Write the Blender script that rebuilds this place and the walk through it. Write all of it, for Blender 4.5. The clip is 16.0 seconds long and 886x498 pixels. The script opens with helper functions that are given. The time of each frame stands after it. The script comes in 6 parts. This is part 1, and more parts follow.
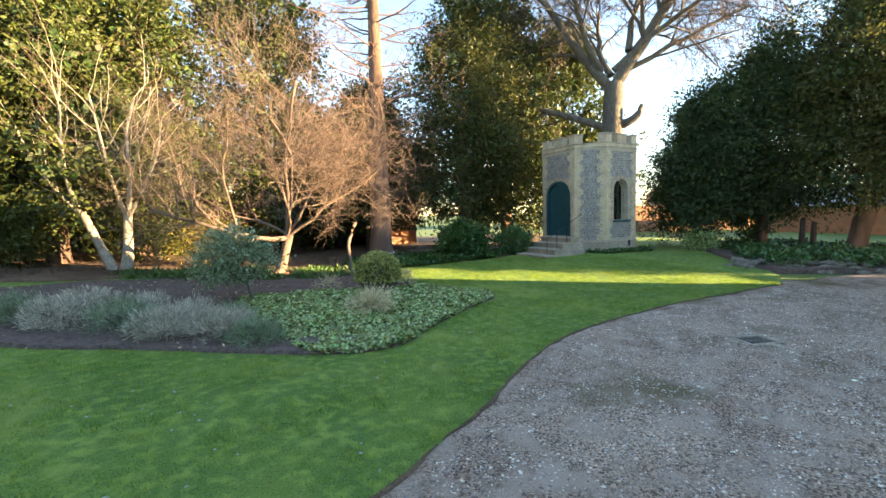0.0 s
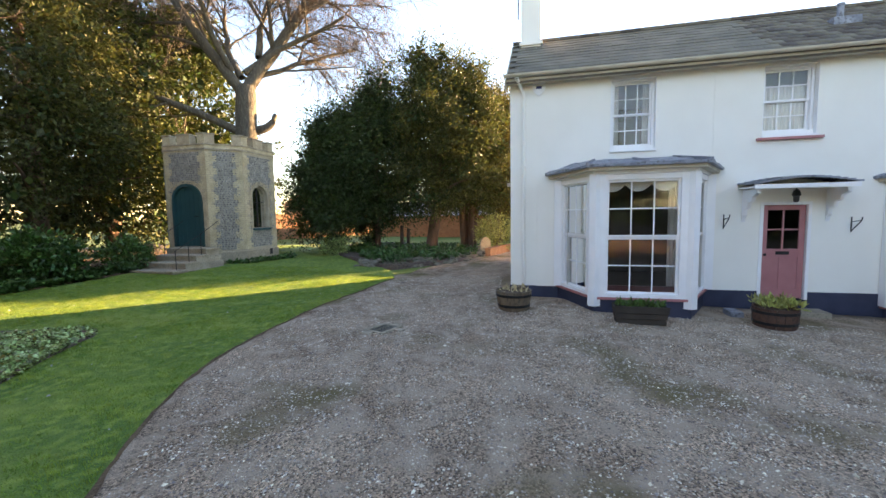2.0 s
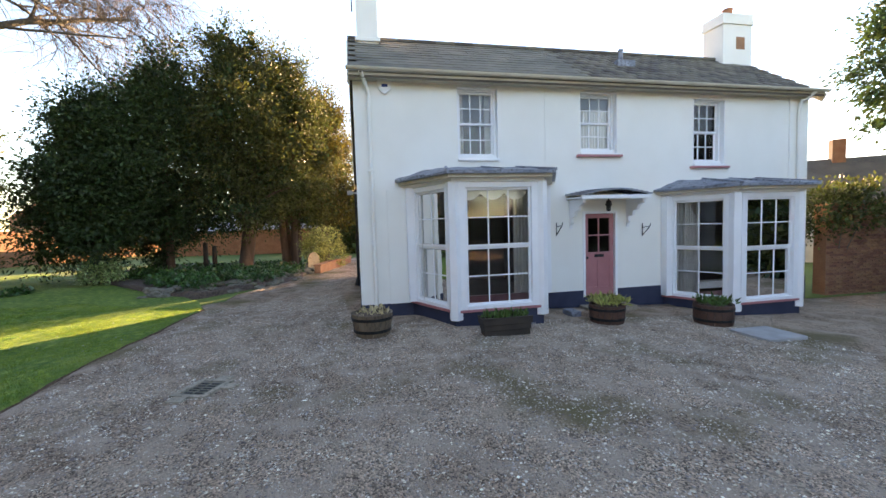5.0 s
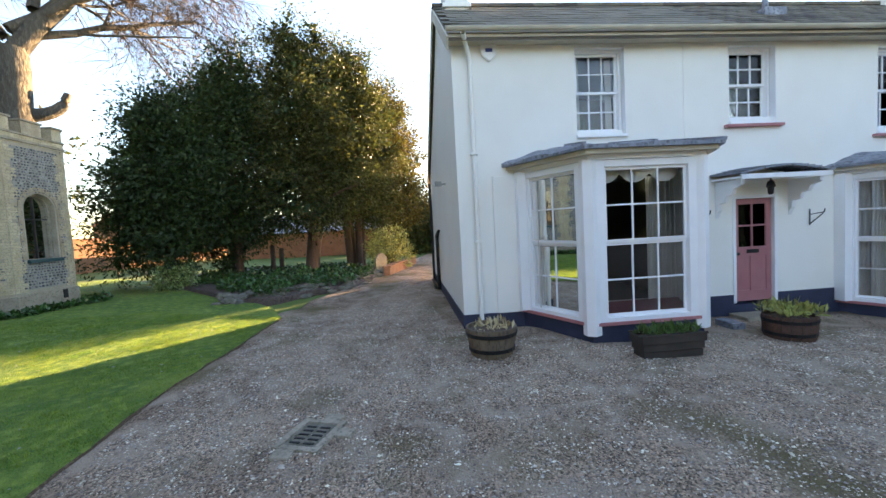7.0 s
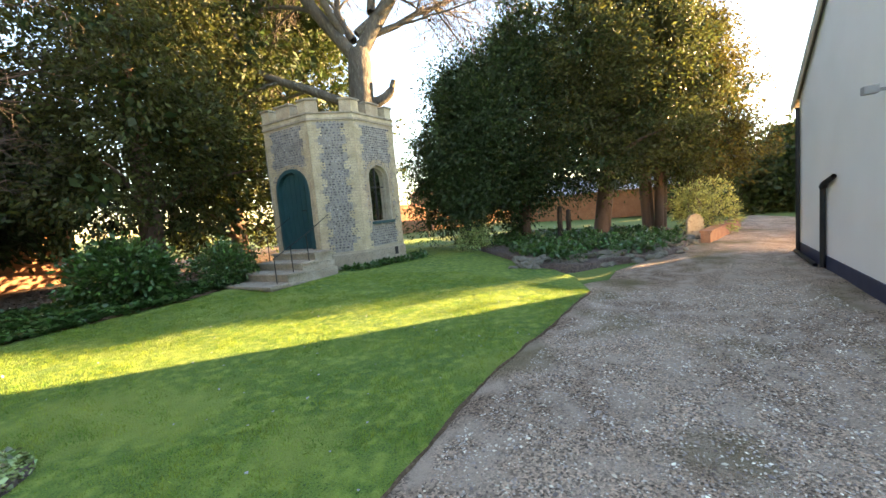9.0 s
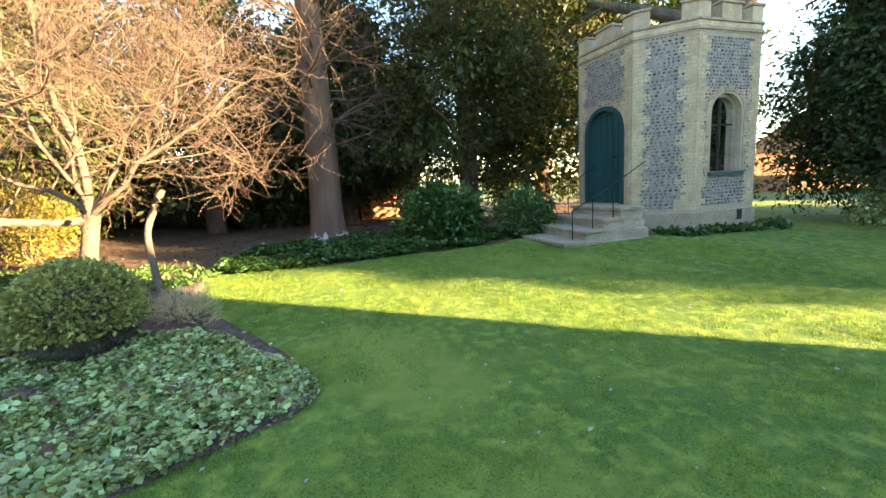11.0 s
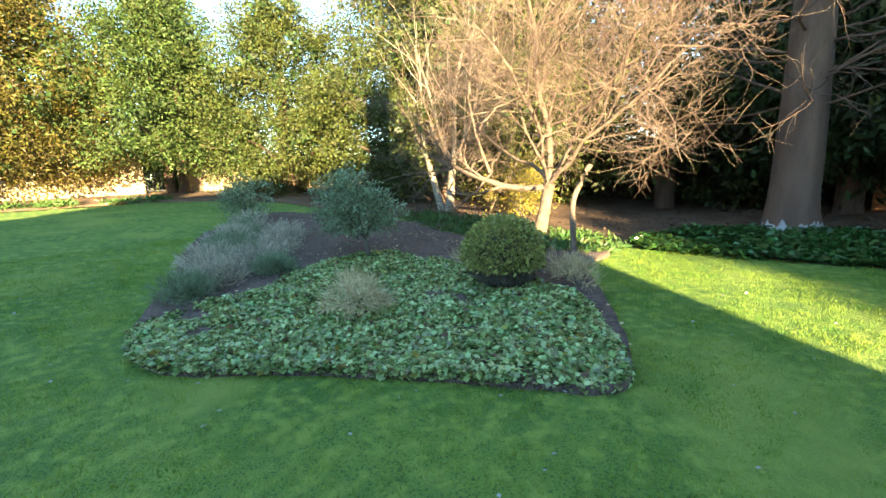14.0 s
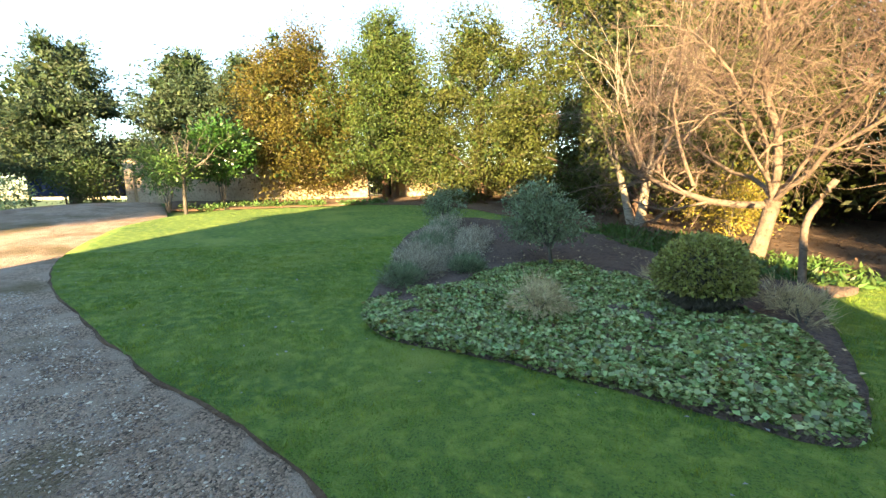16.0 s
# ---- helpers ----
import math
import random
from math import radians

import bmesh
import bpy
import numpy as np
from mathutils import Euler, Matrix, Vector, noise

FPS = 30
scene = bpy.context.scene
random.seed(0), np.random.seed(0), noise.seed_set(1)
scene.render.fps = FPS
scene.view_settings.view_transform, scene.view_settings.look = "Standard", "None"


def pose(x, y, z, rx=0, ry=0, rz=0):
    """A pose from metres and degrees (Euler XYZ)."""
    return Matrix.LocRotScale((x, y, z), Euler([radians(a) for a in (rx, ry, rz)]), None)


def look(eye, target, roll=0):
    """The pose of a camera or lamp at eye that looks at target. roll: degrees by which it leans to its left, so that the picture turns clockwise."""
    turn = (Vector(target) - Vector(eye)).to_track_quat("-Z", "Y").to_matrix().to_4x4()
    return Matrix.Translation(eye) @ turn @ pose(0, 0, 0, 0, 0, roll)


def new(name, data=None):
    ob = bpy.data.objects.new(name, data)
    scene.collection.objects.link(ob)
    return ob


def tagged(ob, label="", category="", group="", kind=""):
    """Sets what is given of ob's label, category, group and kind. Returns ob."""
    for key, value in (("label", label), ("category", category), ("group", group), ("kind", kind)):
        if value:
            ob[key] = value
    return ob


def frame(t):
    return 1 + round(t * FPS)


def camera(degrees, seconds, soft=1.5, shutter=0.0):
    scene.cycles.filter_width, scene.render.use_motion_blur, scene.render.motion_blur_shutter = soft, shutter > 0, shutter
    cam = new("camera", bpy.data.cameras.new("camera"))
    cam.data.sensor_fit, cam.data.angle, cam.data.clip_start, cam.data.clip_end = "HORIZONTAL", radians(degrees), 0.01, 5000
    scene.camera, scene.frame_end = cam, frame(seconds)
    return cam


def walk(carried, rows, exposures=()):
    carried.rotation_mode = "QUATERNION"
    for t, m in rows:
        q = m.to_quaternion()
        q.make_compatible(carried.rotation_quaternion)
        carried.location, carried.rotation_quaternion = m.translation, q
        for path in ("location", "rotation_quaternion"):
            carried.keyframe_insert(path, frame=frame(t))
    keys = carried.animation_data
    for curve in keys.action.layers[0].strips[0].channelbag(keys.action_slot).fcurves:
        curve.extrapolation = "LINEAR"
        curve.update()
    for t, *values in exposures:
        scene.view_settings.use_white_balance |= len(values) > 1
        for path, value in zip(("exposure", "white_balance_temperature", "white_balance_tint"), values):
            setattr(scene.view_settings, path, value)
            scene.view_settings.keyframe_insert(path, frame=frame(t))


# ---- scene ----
cam = camera(94.6, 16.0)
METRES, EYE, TILT, LEAN, TURN = 8.9, 1.96, 0.0, 0.0, -28.6
ROWS = [
    (0.0, 0.0, 0.0, 0.0, -0.14, -4.83, 1.68),
    (0.5, 0.0035, 0.0242, -0.002, -12.77, -4.83, 1.38),
    (1.0, 0.002, 0.0392, -0.0016, -25.39, -4.86, 1.15),
    (1.5, 0.0065, 0.0423, -0.0014, -37.33, -4.96, 1.03),
    (2.0, 0.0149, 0.0413, -0.0021, -47.58, -4.84, 0.95),
    (2.5, 0.0216, 0.0434, -0.0039, -55.82, -4.63, 0.74),
    (3.0, 0.032, 0.0559, -0.0037, -62.12, -4.35, 0.6),
    (3.5, 0.0456, 0.0754, -0.0018, -66.51, -4.08, 0.44),
    (4.0, 0.0545, 0.1056, -0.0034, -69.46, -3.9, 0.55),
    (6.5, 0.1631, 0.3065, -0.0114, -74.93, -3.44, 2.91),
    (7.0, 0.1908, 0.3574, -0.0135, -66.84, -3.38, 3.12),
    (7.5, 0.2132, 0.4072, -0.0144, -60.39, -3.98, 2.99),
    (8.0, 0.2401, 0.4589, -0.0213, -51.76, -4.83, 2.98),
    (8.5, 0.2608, 0.512, -0.0239, -41.82, -5.63, 3.72),
    (9.0, 0.2751, 0.5612, -0.0234, -30.86, -5.78, 5.22),
    (9.5, 0.2888, 0.6097, -0.0259, -17.75, -5.32, 5.68),
    (12.0, 0.3086, 0.783, -0.0381, 27.78, -9.73, 2.55),
    (12.5, 0.3179, 0.8004, -0.0383, 39.24, -8.93, 2.42),
    (13.0, 0.3343, 0.8087, -0.0388, 50.59, -8.88, 2.55),
    (13.5, 0.3523, 0.8026, -0.0399, 60.73, -9.17, 2.4),
    (14.0, 0.3682, 0.7958, -0.0395, 69.94, -9.43, 2.1),
    (14.5, 0.3835, 0.7969, -0.0393, 77.87, -9.48, 1.82),
    (15.0, 0.3968, 0.7933, -0.0391, 84.66, -9.13, 1.45),
    (15.5, 0.406, 0.7805, -0.037, 90.26, -8.41, 1.08),
    (16.0, 0.4128, 0.7721, -0.0346, 94.61, -7.64, 0.63),
]
walk(cam, [(t, pose(0, 0, EYE, TILT, LEAN, TURN) @ pose(METRES * x, METRES * y, METRES * z, 90 + pitch, roll, yaw)) for t, x, y, z, yaw, pitch, roll in ROWS],
     exposures=[(0,3.3,7100,18),(1.5,3.2,8000,24),(3.5,3.05,8000,29),(7,3.15,7500,24),(8,3.2,7700,24),(9,3.65,8100,23),(12.5,3.55,6700,13),(13.5,3.5,6800,10),(14.5,3.3,6000,4),(15.5,3.2,6900,10),(16,3.05,7200,13)])

# ---- world and sun ----
SUN_EL, SUN_AZ = 9.5, 128.5          # degrees above the horizon; clockwise from +y
world = bpy.data.worlds.new("sky")
scene.world = world
world.use_nodes = True
wn = world.node_tree
sky = wn.nodes.new("ShaderNodeTexSky")
sky.sky_type = "NISHITA"
sky.sun_disc = False
sky.sun_elevation, sky.sun_rotation = radians(SUN_EL), radians(SUN_AZ)
sky.air_density, sky.dust_density, sky.ozone_density = 1.0, 0.0, 2.0
wn.links.new(sky.outputs[0], wn.nodes["Background"].inputs[0])
wn.nodes["Background"].inputs[1].default_value = 0.10
sun = new("sun", bpy.data.lights.new("sun", "SUN"))
sun.data.energy, sun.data.angle, sun.data.color = 5.0, radians(0.5), (1.0, 0.75, 0.42)
away = Vector((math.sin(radians(SUN_AZ)) * math.cos(radians(SUN_EL)), math.cos(radians(SUN_AZ)) * math.cos(radians(SUN_EL)), math.sin(radians(SUN_EL))))
sun.matrix_world = look(away * 60, (0, 0, 0))

rng = np.random.default_rng(7)

# ---- materials ----


def mat(name, c1, c2, rough=0.8, scale=6.0, fine=60.0, bump=0.3, bump_dist=0.01, c3=None, metal=0.0, spec=0.5, island=0.0, stretch=None, mid=0.5, cells=0.0, patch=None, tuft=None):
    """Two colours by broad noise, a third by fine noise, relief by the fine noise."""
    m = bpy.data.materials.new(name)
    m.use_nodes = True
    nt = m.node_tree
    bsdf = nt.nodes["Principled BSDF"]
    N, L = nt.nodes.new, nt.links.new
    geo = N("ShaderNodeNewGeometry")
    vec = geo.outputs["Position"]
    if stretch:
        mp = N("ShaderNodeMapping")
        mp.inputs["Scale"].default_value = stretch
        L(vec, mp.inputs[0])
        vec = mp.outputs[0]

    def nz(s, detail=4.0):
        n = N("ShaderNodeTexNoise")
        n.inputs["Scale"].default_value, n.inputs["Detail"].default_value = s, detail
        L(vec, n.inputs["Vector"])
        return n.outputs["Fac"]

    def ramp(fac, a, b):
        r = N("ShaderNodeMapRange")
        r.inputs["From Min"].default_value, r.inputs["From Max"].default_value = a, b
        L(fac, r.inputs["Value"])
        return r.outputs[0]

    def ramp_to(fac, a, b):
        r = N("ShaderNodeMapRange")
        r.inputs["To Min"].default_value, r.inputs["To Max"].default_value = a, b
        L(fac, r.inputs["Value"])
        return r.outputs[0]

    def mix(fac, a, b):
        x = N("ShaderNodeMix")
        x.data_type = "RGBA"
        for s, v in ((x.inputs[0], fac), (x.inputs[6], a), (x.inputs[7], b)):
            if hasattr(v, "links"):
                L(v, s)
            else:
                s.default_value = v if isinstance(v, float) else (*v, 1)
        return x.outputs[2]
    col = mix(ramp(nz(scale), mid - 0.18, mid + 0.18), c1, c2)
    f = nz(fine, 3.0)
    if c3:
        col = mix(ramp(f, 0.5, 0.72), col, c3)
    if cells:
        vo = N("ShaderNodeTexVoronoi")
        vo.inputs["Scale"].default_value = cells
        L(vec, vo.inputs["Vector"])
        bw = N("ShaderNodeSeparateColor")
        L(vo.outputs["Color"], bw.inputs[0])
        hv = N("ShaderNodeHueSaturation")
        L(ramp_to(bw.outputs[0], 0.25, 1.85), hv.inputs["Value"])
        L(col, hv.inputs["Color"])
        col = hv.outputs[0]
        f = vo.outputs["Distance"]
    if tuft:
        col = mix(ramp(nz(tuft[0], 5.0), 0.47, 0.66), col, tuft[1])
    if patch:
        col = mix(ramp(nz(0.55, 6.0), 0.54, 0.68), col, patch)
    if island:
        hsv = N("ShaderNodeHueSaturation")
        for k, amp, s in (("Hue", island * 0.05, 1.0), ("Value", island * 0.9, 0.0)):
            r = N("ShaderNodeMapRange")
            r.inputs["To Min"].default_value = (0.5 if k == "Hue" else 1.0) - amp / (2 if k == "Hue" else 1.6)
            r.inputs["To Max"].default_value = (0.5 if k == "Hue" else 1.0) + amp / 2
            L(geo.outputs["Random Per Island"], r.inputs["Value"])
            L(r.outputs[0], hsv.inputs[k])
        L(col, hsv.inputs["Color"])
        col = hsv.outputs[0]
    L(col, bsdf.inputs["Base Color"])
    bsdf.inputs["Roughness"].default_value = rough
    bsdf.inputs["Metallic"].default_value = metal
    bsdf.inputs["Specular IOR Level"].default_value = spec
    if bump:
        b = N("ShaderNodeBump")
        b.inputs["Strength"].default_value, b.inputs["Distance"].default_value = bump, bump_dist
        b.invert = cells > 0
        L(f, b.inputs["Height"])
        L(b.outputs[0], bsdf.inputs["Normal"])
    return m


def leafy(name, c1, c2, rough=0.55, scale=0.6, spec=0.35, island=0.8, glow=0.25):
    """Leaf: varies leaf by leaf and over the crown; lets a little light through."""
    m = mat(name, c1, c2, rough, scale, 9.0, 0.0, spec=spec, island=island)
    nt = m.node_tree
    bsdf = nt.nodes["Principled BSDF"]
    tr = nt.nodes.new("ShaderNodeBsdfTranslucent")
    mx = nt.nodes.new("ShaderNodeMixShader")
    mx.inputs[0].default_value = glow
    src = bsdf.inputs["Base Color"].links[0].from_socket
    nt.links.new(src, tr.inputs[0])
    nt.links.new(bsdf.outputs[0], mx.inputs[1])
    nt.links.new(tr.outputs[0], mx.inputs[2])
    nt.links.new(mx.outputs[0], nt.nodes["Material Output"].inputs[0])
    return m


def glass_mat(name, tint=(1, 1, 1)):
    m = bpy.data.materials.new(name)
    m.use_nodes = True
    nt = m.node_tree
    nt.nodes.remove(nt.nodes["Principled BSDF"])
    fr, gl, tr, mx = (nt.nodes.new("ShaderNode" + k) for k in ("Fresnel", "BsdfGlossy", "BsdfTransparent", "MixShader"))
    fr.inputs[0].default_value = 1.5
    gl.inputs["Roughness"].default_value = 0.015
    tr.inputs[0].default_value = (*tint, 1)
    nz = nt.nodes.new("ShaderNodeTexNoise")
    nz.inputs["Scale"].default_value = 2.2
    bp = nt.nodes.new("ShaderNodeBump")
    bp.inputs["Strength"].default_value, bp.inputs["Distance"].default_value = 0.02, 0.03
    nt.links.new(nz.outputs["Fac"], bp.inputs["Height"])
    nt.links.new(bp.outputs[0], gl.inputs["Normal"])
    nt.links.new(fr.outputs[0], mx.inputs[0])
    nt.links.new(tr.outputs[0], mx.inputs[1])
    nt.links.new(gl.outputs[0], mx.inputs[2])
    nt.links.new(mx.outputs[0], nt.nodes["Material Output"].inputs[0])
    return m


M = {}
M["gravel"] = mat("gravel", (0.285, 0.19, 0.125), (0.50, 0.36, 0.25), 0.9, 0.7, 60, 1.0, 0.03, cells=62.0, patch=(0.19, 0.145, 0.06), tuft=(2.6, (0.54, 0.41, 0.30)))
M["stones"] = mat("gravel_stones", (0.30, 0.21, 0.145), (0.82, 0.72, 0.60), 0.6, 5, 130, 0.2, 0.004, island=1.25)
M["lawn"] = mat("lawn", (0.094, 0.198, 0.030), (0.178, 0.285, 0.040), 0.9, 0.9, 60, 1.0, 0.04, (0.035, 0.095, 0.016), patch=(0.25, 0.33, 0.058), tuft=(8.0, (0.25, 0.35, 0.056)))
M["blades"] = leafy("grass_blades", (0.112, 0.25, 0.034), (0.325, 0.415, 0.06), 0.6, 4.5, 0.25, 0.6, 0.45)
M["meadow"] = mat("meadow", (0.07, 0.13, 0.02), (0.12, 0.17, 0.03), 0.95, 0.3, 8, 0.6, 0.05)
M["soil"] = mat("soil", (0.07, 0.046, 0.036), (0.135, 0.095, 0.075), 0.95, 3.5, 30, 1.0, 0.05, (0.21, 0.15, 0.12), tuft=(14.0, (0.165, 0.118, 0.085)))
M["litter"] = mat("leaf_litter", (0.085, 0.048, 0.027), (0.15, 0.09, 0.05), 0.95, 1.2, 28, 1.0, 0.03, (0.22, 0.14, 0.08))
M["render"] = mat("cream_render", (0.855, 0.83, 0.755), (0.90, 0.88, 0.81), 0.75, 0.9, 30, 0.15, 0.004)
M["navy"] = mat("navy_plinth", (0.022, 0.028, 0.06), (0.035, 0.042, 0.08), 0.6, 3, 40, 0.3, 0.005)
M["white"] = mat("white_paint", (0.86, 0.86, 0.855), (0.90, 0.90, 0.895), 0.4, 3, 30, 0.08, 0.002)
M["pink"] = mat("faded_pink_paint", (0.42, 0.155, 0.16), (0.48, 0.19, 0.19), 0.5, 3, 40, 0.1, 0.002)
M["slate"] = mat("roof_slate", (0.095, 0.078, 0.064), (0.17, 0.14, 0.11), 0.8, 1.6, 25, 0.4, 0.006, (0.18, 0.165, 0.09), island=0.7)
M["lead"] = mat("lead_sheet", (0.15, 0.165, 0.20), (0.30, 0.325, 0.37), 0.5, 5, 18, 0.4, 0.01, (0.06, 0.06, 0.065))
M["fascia"] = mat("cream_fascia", (0.50, 0.44, 0.33), (0.62, 0.56, 0.43), 0.6, 2.5, 30, 0.15, 0.003)
# near-black wall colour stands in for the shade indoors
M["room"] = mat("dim_room_wall", (0.075, 0.066, 0.055), (0.11, 0.095, 0.08), 0.85, 1, 20, 0.05)
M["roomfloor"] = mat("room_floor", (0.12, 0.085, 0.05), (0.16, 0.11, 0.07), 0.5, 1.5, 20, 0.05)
M["curtain"] = mat("pale_curtain", (0.62, 0.60, 0.55), (0.72, 0.70, 0.65), 0.9, 5, 120, 0.2, 0.003)
M["glass"] = glass_mat("window_glass")
M["brick"] = mat("red_brick", (0.27, 0.115, 0.065), (0.36, 0.17, 0.10), 0.85, 3, 45, 0.5, 0.006, (0.19, 0.085, 0.06), island=0.5)
M["palebrick"] = mat("buff_brick", (0.36, 0.275, 0.18), (0.50, 0.405, 0.28), 0.85, 4, 40, 0.5, 0.006, (0.22, 0.165, 0.115), island=0.7)
M["mortar"] = mat("lime_mortar", (0.37, 0.305, 0.22), (0.48, 0.41, 0.31), 0.95, 3, 50, 0.6, 0.006, (0.27, 0.225, 0.165))
M["flint"] = mat("knapped_flint", (0.022, 0.024, 0.03), (0.15, 0.15, 0.16), 0.35, 13, 34, 0.4, 0.008, (0.58, 0.56, 0.52), island=1.0)
M["panel"] = mat("flint_mortar", (0.24, 0.225, 0.195), (0.36, 0.335, 0.29), 0.9, 5, 40, 0.6, 0.008)
M["stone"] = mat("weathered_stone", (0.30, 0.245, 0.175), (0.42, 0.355, 0.265), 0.9, 4, 30, 0.6, 0.01, (0.17, 0.15, 0.105))
M["rock"] = mat("rockery_stone", (0.095, 0.08, 0.062), (0.20, 0.17, 0.13), 0.9, 5, 25, 0.8, 0.02, (0.07, 0.08, 0.04), island=0.6)
M["teal"] = mat("teal_door_paint", (0.010, 0.055, 0.062), (0.014, 0.072, 0.078), 0.45, 2, 40, 0.15, 0.003)
M["iron"] = mat("black_iron", (0.015, 0.015, 0.016), (0.03, 0.028, 0.027), 0.5, 8, 60, 0.2, 0.002, metal=0.4)
M["bark"] = mat("grey_bark", (0.075, 0.066, 0.052), (0.135, 0.118, 0.094), 0.95, 3, 14, 1.0, 0.05, (0.16, 0.15, 0.115), stretch=(1, 1, 0.35))
M["yewbark"] = mat("red_brown_bark", (0.085, 0.052, 0.036), (0.16, 0.10, 0.07), 0.95, 3, 20, 1.0, 0.03, stretch=(1, 1, 0.25))
M["palebark"] = mat("pale_bark", (0.12, 0.085, 0.06), (0.225, 0.165, 0.118), 0.9, 6, 25, 0.8, 0.02, (0.08, 0.058, 0.042))
M["twig"] = mat("sunny_twig", (0.125, 0.082, 0.06), (0.215, 0.152, 0.115), 0.85, 1.5, 20, 0.0, island=0.9)
M["ashtwig"] = mat("grey_twig", (0.075, 0.058, 0.045), (0.13, 0.10, 0.08), 0.9, 1.5, 20, 0.0, island=0.5)
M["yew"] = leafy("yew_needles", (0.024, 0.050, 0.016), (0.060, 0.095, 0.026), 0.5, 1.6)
# needles coloured gold to carry the warm low sunlight
M["sunlityew"] = leafy("sun_gilded_needles", (0.062, 0.060, 0.013), (0.145, 0.113, 0.021), 0.6, 1.4, island=1.0, glow=0.35)
M["westyew"] = leafy("olive_yew_needles", (0.036, 0.056, 0.013), (0.100, 0.112, 0.023), 0.6, 1.2, island=1.0)
M["greenyew"] = leafy("fresh_green_needles", (0.036, 0.066, 0.014), (0.092, 0.128, 0.027), 0.6, 1.4, island=1.0)
M["oliveyew"] = leafy("dull_olive_needles", (0.042, 0.060, 0.016), (0.105, 0.104, 0.025), 0.55, 1.4, island=1.0, glow=0.4)
M["cedar"] = leafy("blue_green_needles", (0.040, 0.070, 0.038), (0.070, 0.105, 0.050), 0.6, 0.5)
M["ivy"] = leafy("ivy_leaves", (0.19, 0.31, 0.09), (0.50, 0.56, 0.23), 0.25, 7.0, 0.8, 1.15, 0.2)
M["laurel"] = leafy("laurel_leaves", (0.035, 0.10, 0.022), (0.07, 0.155, 0.034), 0.3, 1.2, 0.5, 0.8, 0.2)
M["box"] = leafy("box_leaves", (0.29, 0.31, 0.085), (0.50, 0.48, 0.15), 0.4, 6, 0.4, 0.9, 0.2)
M["greyleaf"] = leafy("grey_green_leaves", (0.17, 0.235, 0.125), (0.32, 0.39, 0.225), 0.55, 5, 0.3, 0.9, 0.25)
M["lavender"] = leafy("lavender_stems", (0.42, 0.385, 0.28), (0.62, 0.56, 0.43), 0.7, 5, 0.2, 0.9, 0.3)
M["straw"] = mat("straw_stems", (0.52, 0.41, 0.21), (0.70, 0.57, 0.33), 0.8, 3, 20, 0.0, island=0.5)
M["silverbark"] = mat("silver_bark", (0.26, 0.215, 0.15), (0.42, 0.36, 0.27), 0.85, 5, 25, 0.6, 0.015, (0.17, 0.14, 0.10))
M["goldshrub"] = leafy("golden_shrub_leaves", (0.22, 0.19, 0.03), (0.32, 0.26, 0.05), 0.5, 1.5)
M["daff"] = leafy("bulb_leaves", (0.07, 0.14, 0.035), (0.11, 0.19, 0.05), 0.45, 2)
M["timber"] = mat("weathered_timber", (0.14, 0.10, 0.065), (0.22, 0.165, 0.11), 0.85, 4, 30, 0.4, 0.006, (0.09, 0.07, 0.05), stretch=(1, 1, 0.3))
M["rustwood"] = mat("rusty_brown_timber", (0.075, 0.035, 0.024), (0.125, 0.06, 0.04), 0.7, 4, 30, 0.4, 0.006, (0.05, 0.03, 0.022))
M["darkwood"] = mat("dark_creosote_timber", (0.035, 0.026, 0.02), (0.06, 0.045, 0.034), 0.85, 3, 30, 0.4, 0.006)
M["terracotta"] = mat("terracotta", (0.33, 0.135, 0.07), (0.42, 0.19, 0.10), 0.85, 3, 30, 0.2, 0.004)
M["butt"] = mat("green_plastic", (0.035, 0.07, 0.035), (0.05, 0.09, 0.045), 0.5, 3, 20, 0.05)
M["blue"] = mat("blue_tarpaulin", (0.02, 0.035, 0.17), (0.03, 0.05, 0.24), 0.6, 2, 20, 0.2)
M["tin"] = mat("grey_sheet_roof", (0.30, 0.30, 0.31), (0.42, 0.42, 0.43), 0.6, 2, 20, 0.1)
M["garden_wall"] = mat("old_garden_wall", (0.36, 0.27, 0.17), (0.50, 0.40, 0.27), 0.95, 1.3, 14, 0.8, 0.03, (0.22, 0.15, 0.09))
M["concrete"] = mat("concrete", (0.33, 0.32, 0.30), (0.42, 0.41, 0.39), 0.9, 4, 50, 0.4, 0.005)

# ---- mesh helpers ----


def part(name, bm, material, parent=None, label=""):
    """Links a bmesh, or a ready mesh, as one object, under a thing or a part."""
    if isinstance(bm, bmesh.types.BMesh):
        me = bpy.data.meshes.new(name)
        bm.to_mesh(me)
        bm.free()
    else:
        me = bm
    if not me.materials:
        me.materials.append(M[material])
    ob = new(name, me)
    if parent is not None:
        ob.parent = parent
    if label:
        ob["label"] = label
    return ob


def thing(name, x, y, z, label, category, group="", turn=0.0, kind=""):
    ob = new(name)
    ob.matrix_world = pose(x, y, z, 0, 0, turn)
    return tagged(ob, label, category, group, kind)


def box(bm, x0, y0, z0, x1, y1, z1, bevel=0.0):
    got = bmesh.ops.create_cube(bm, size=1.0, matrix=Matrix.LocRotScale(((x0 + x1) / 2, (y0 + y1) / 2, (z0 + z1) / 2), None, (abs(x1 - x0), abs(y1 - y0), abs(z1 - z0))))
    if bevel:
        bmesh.ops.bevel(bm, geom=list({e for v in got["verts"] for e in v.link_edges}), offset=bevel, segments=2, affect="EDGES", profile=0.7)
    return bm


def boxes(*bb, bevel=0.0):
    bm = bmesh.new()
    for b in bb:
        box(bm, *b, bevel=bevel)
    return bm


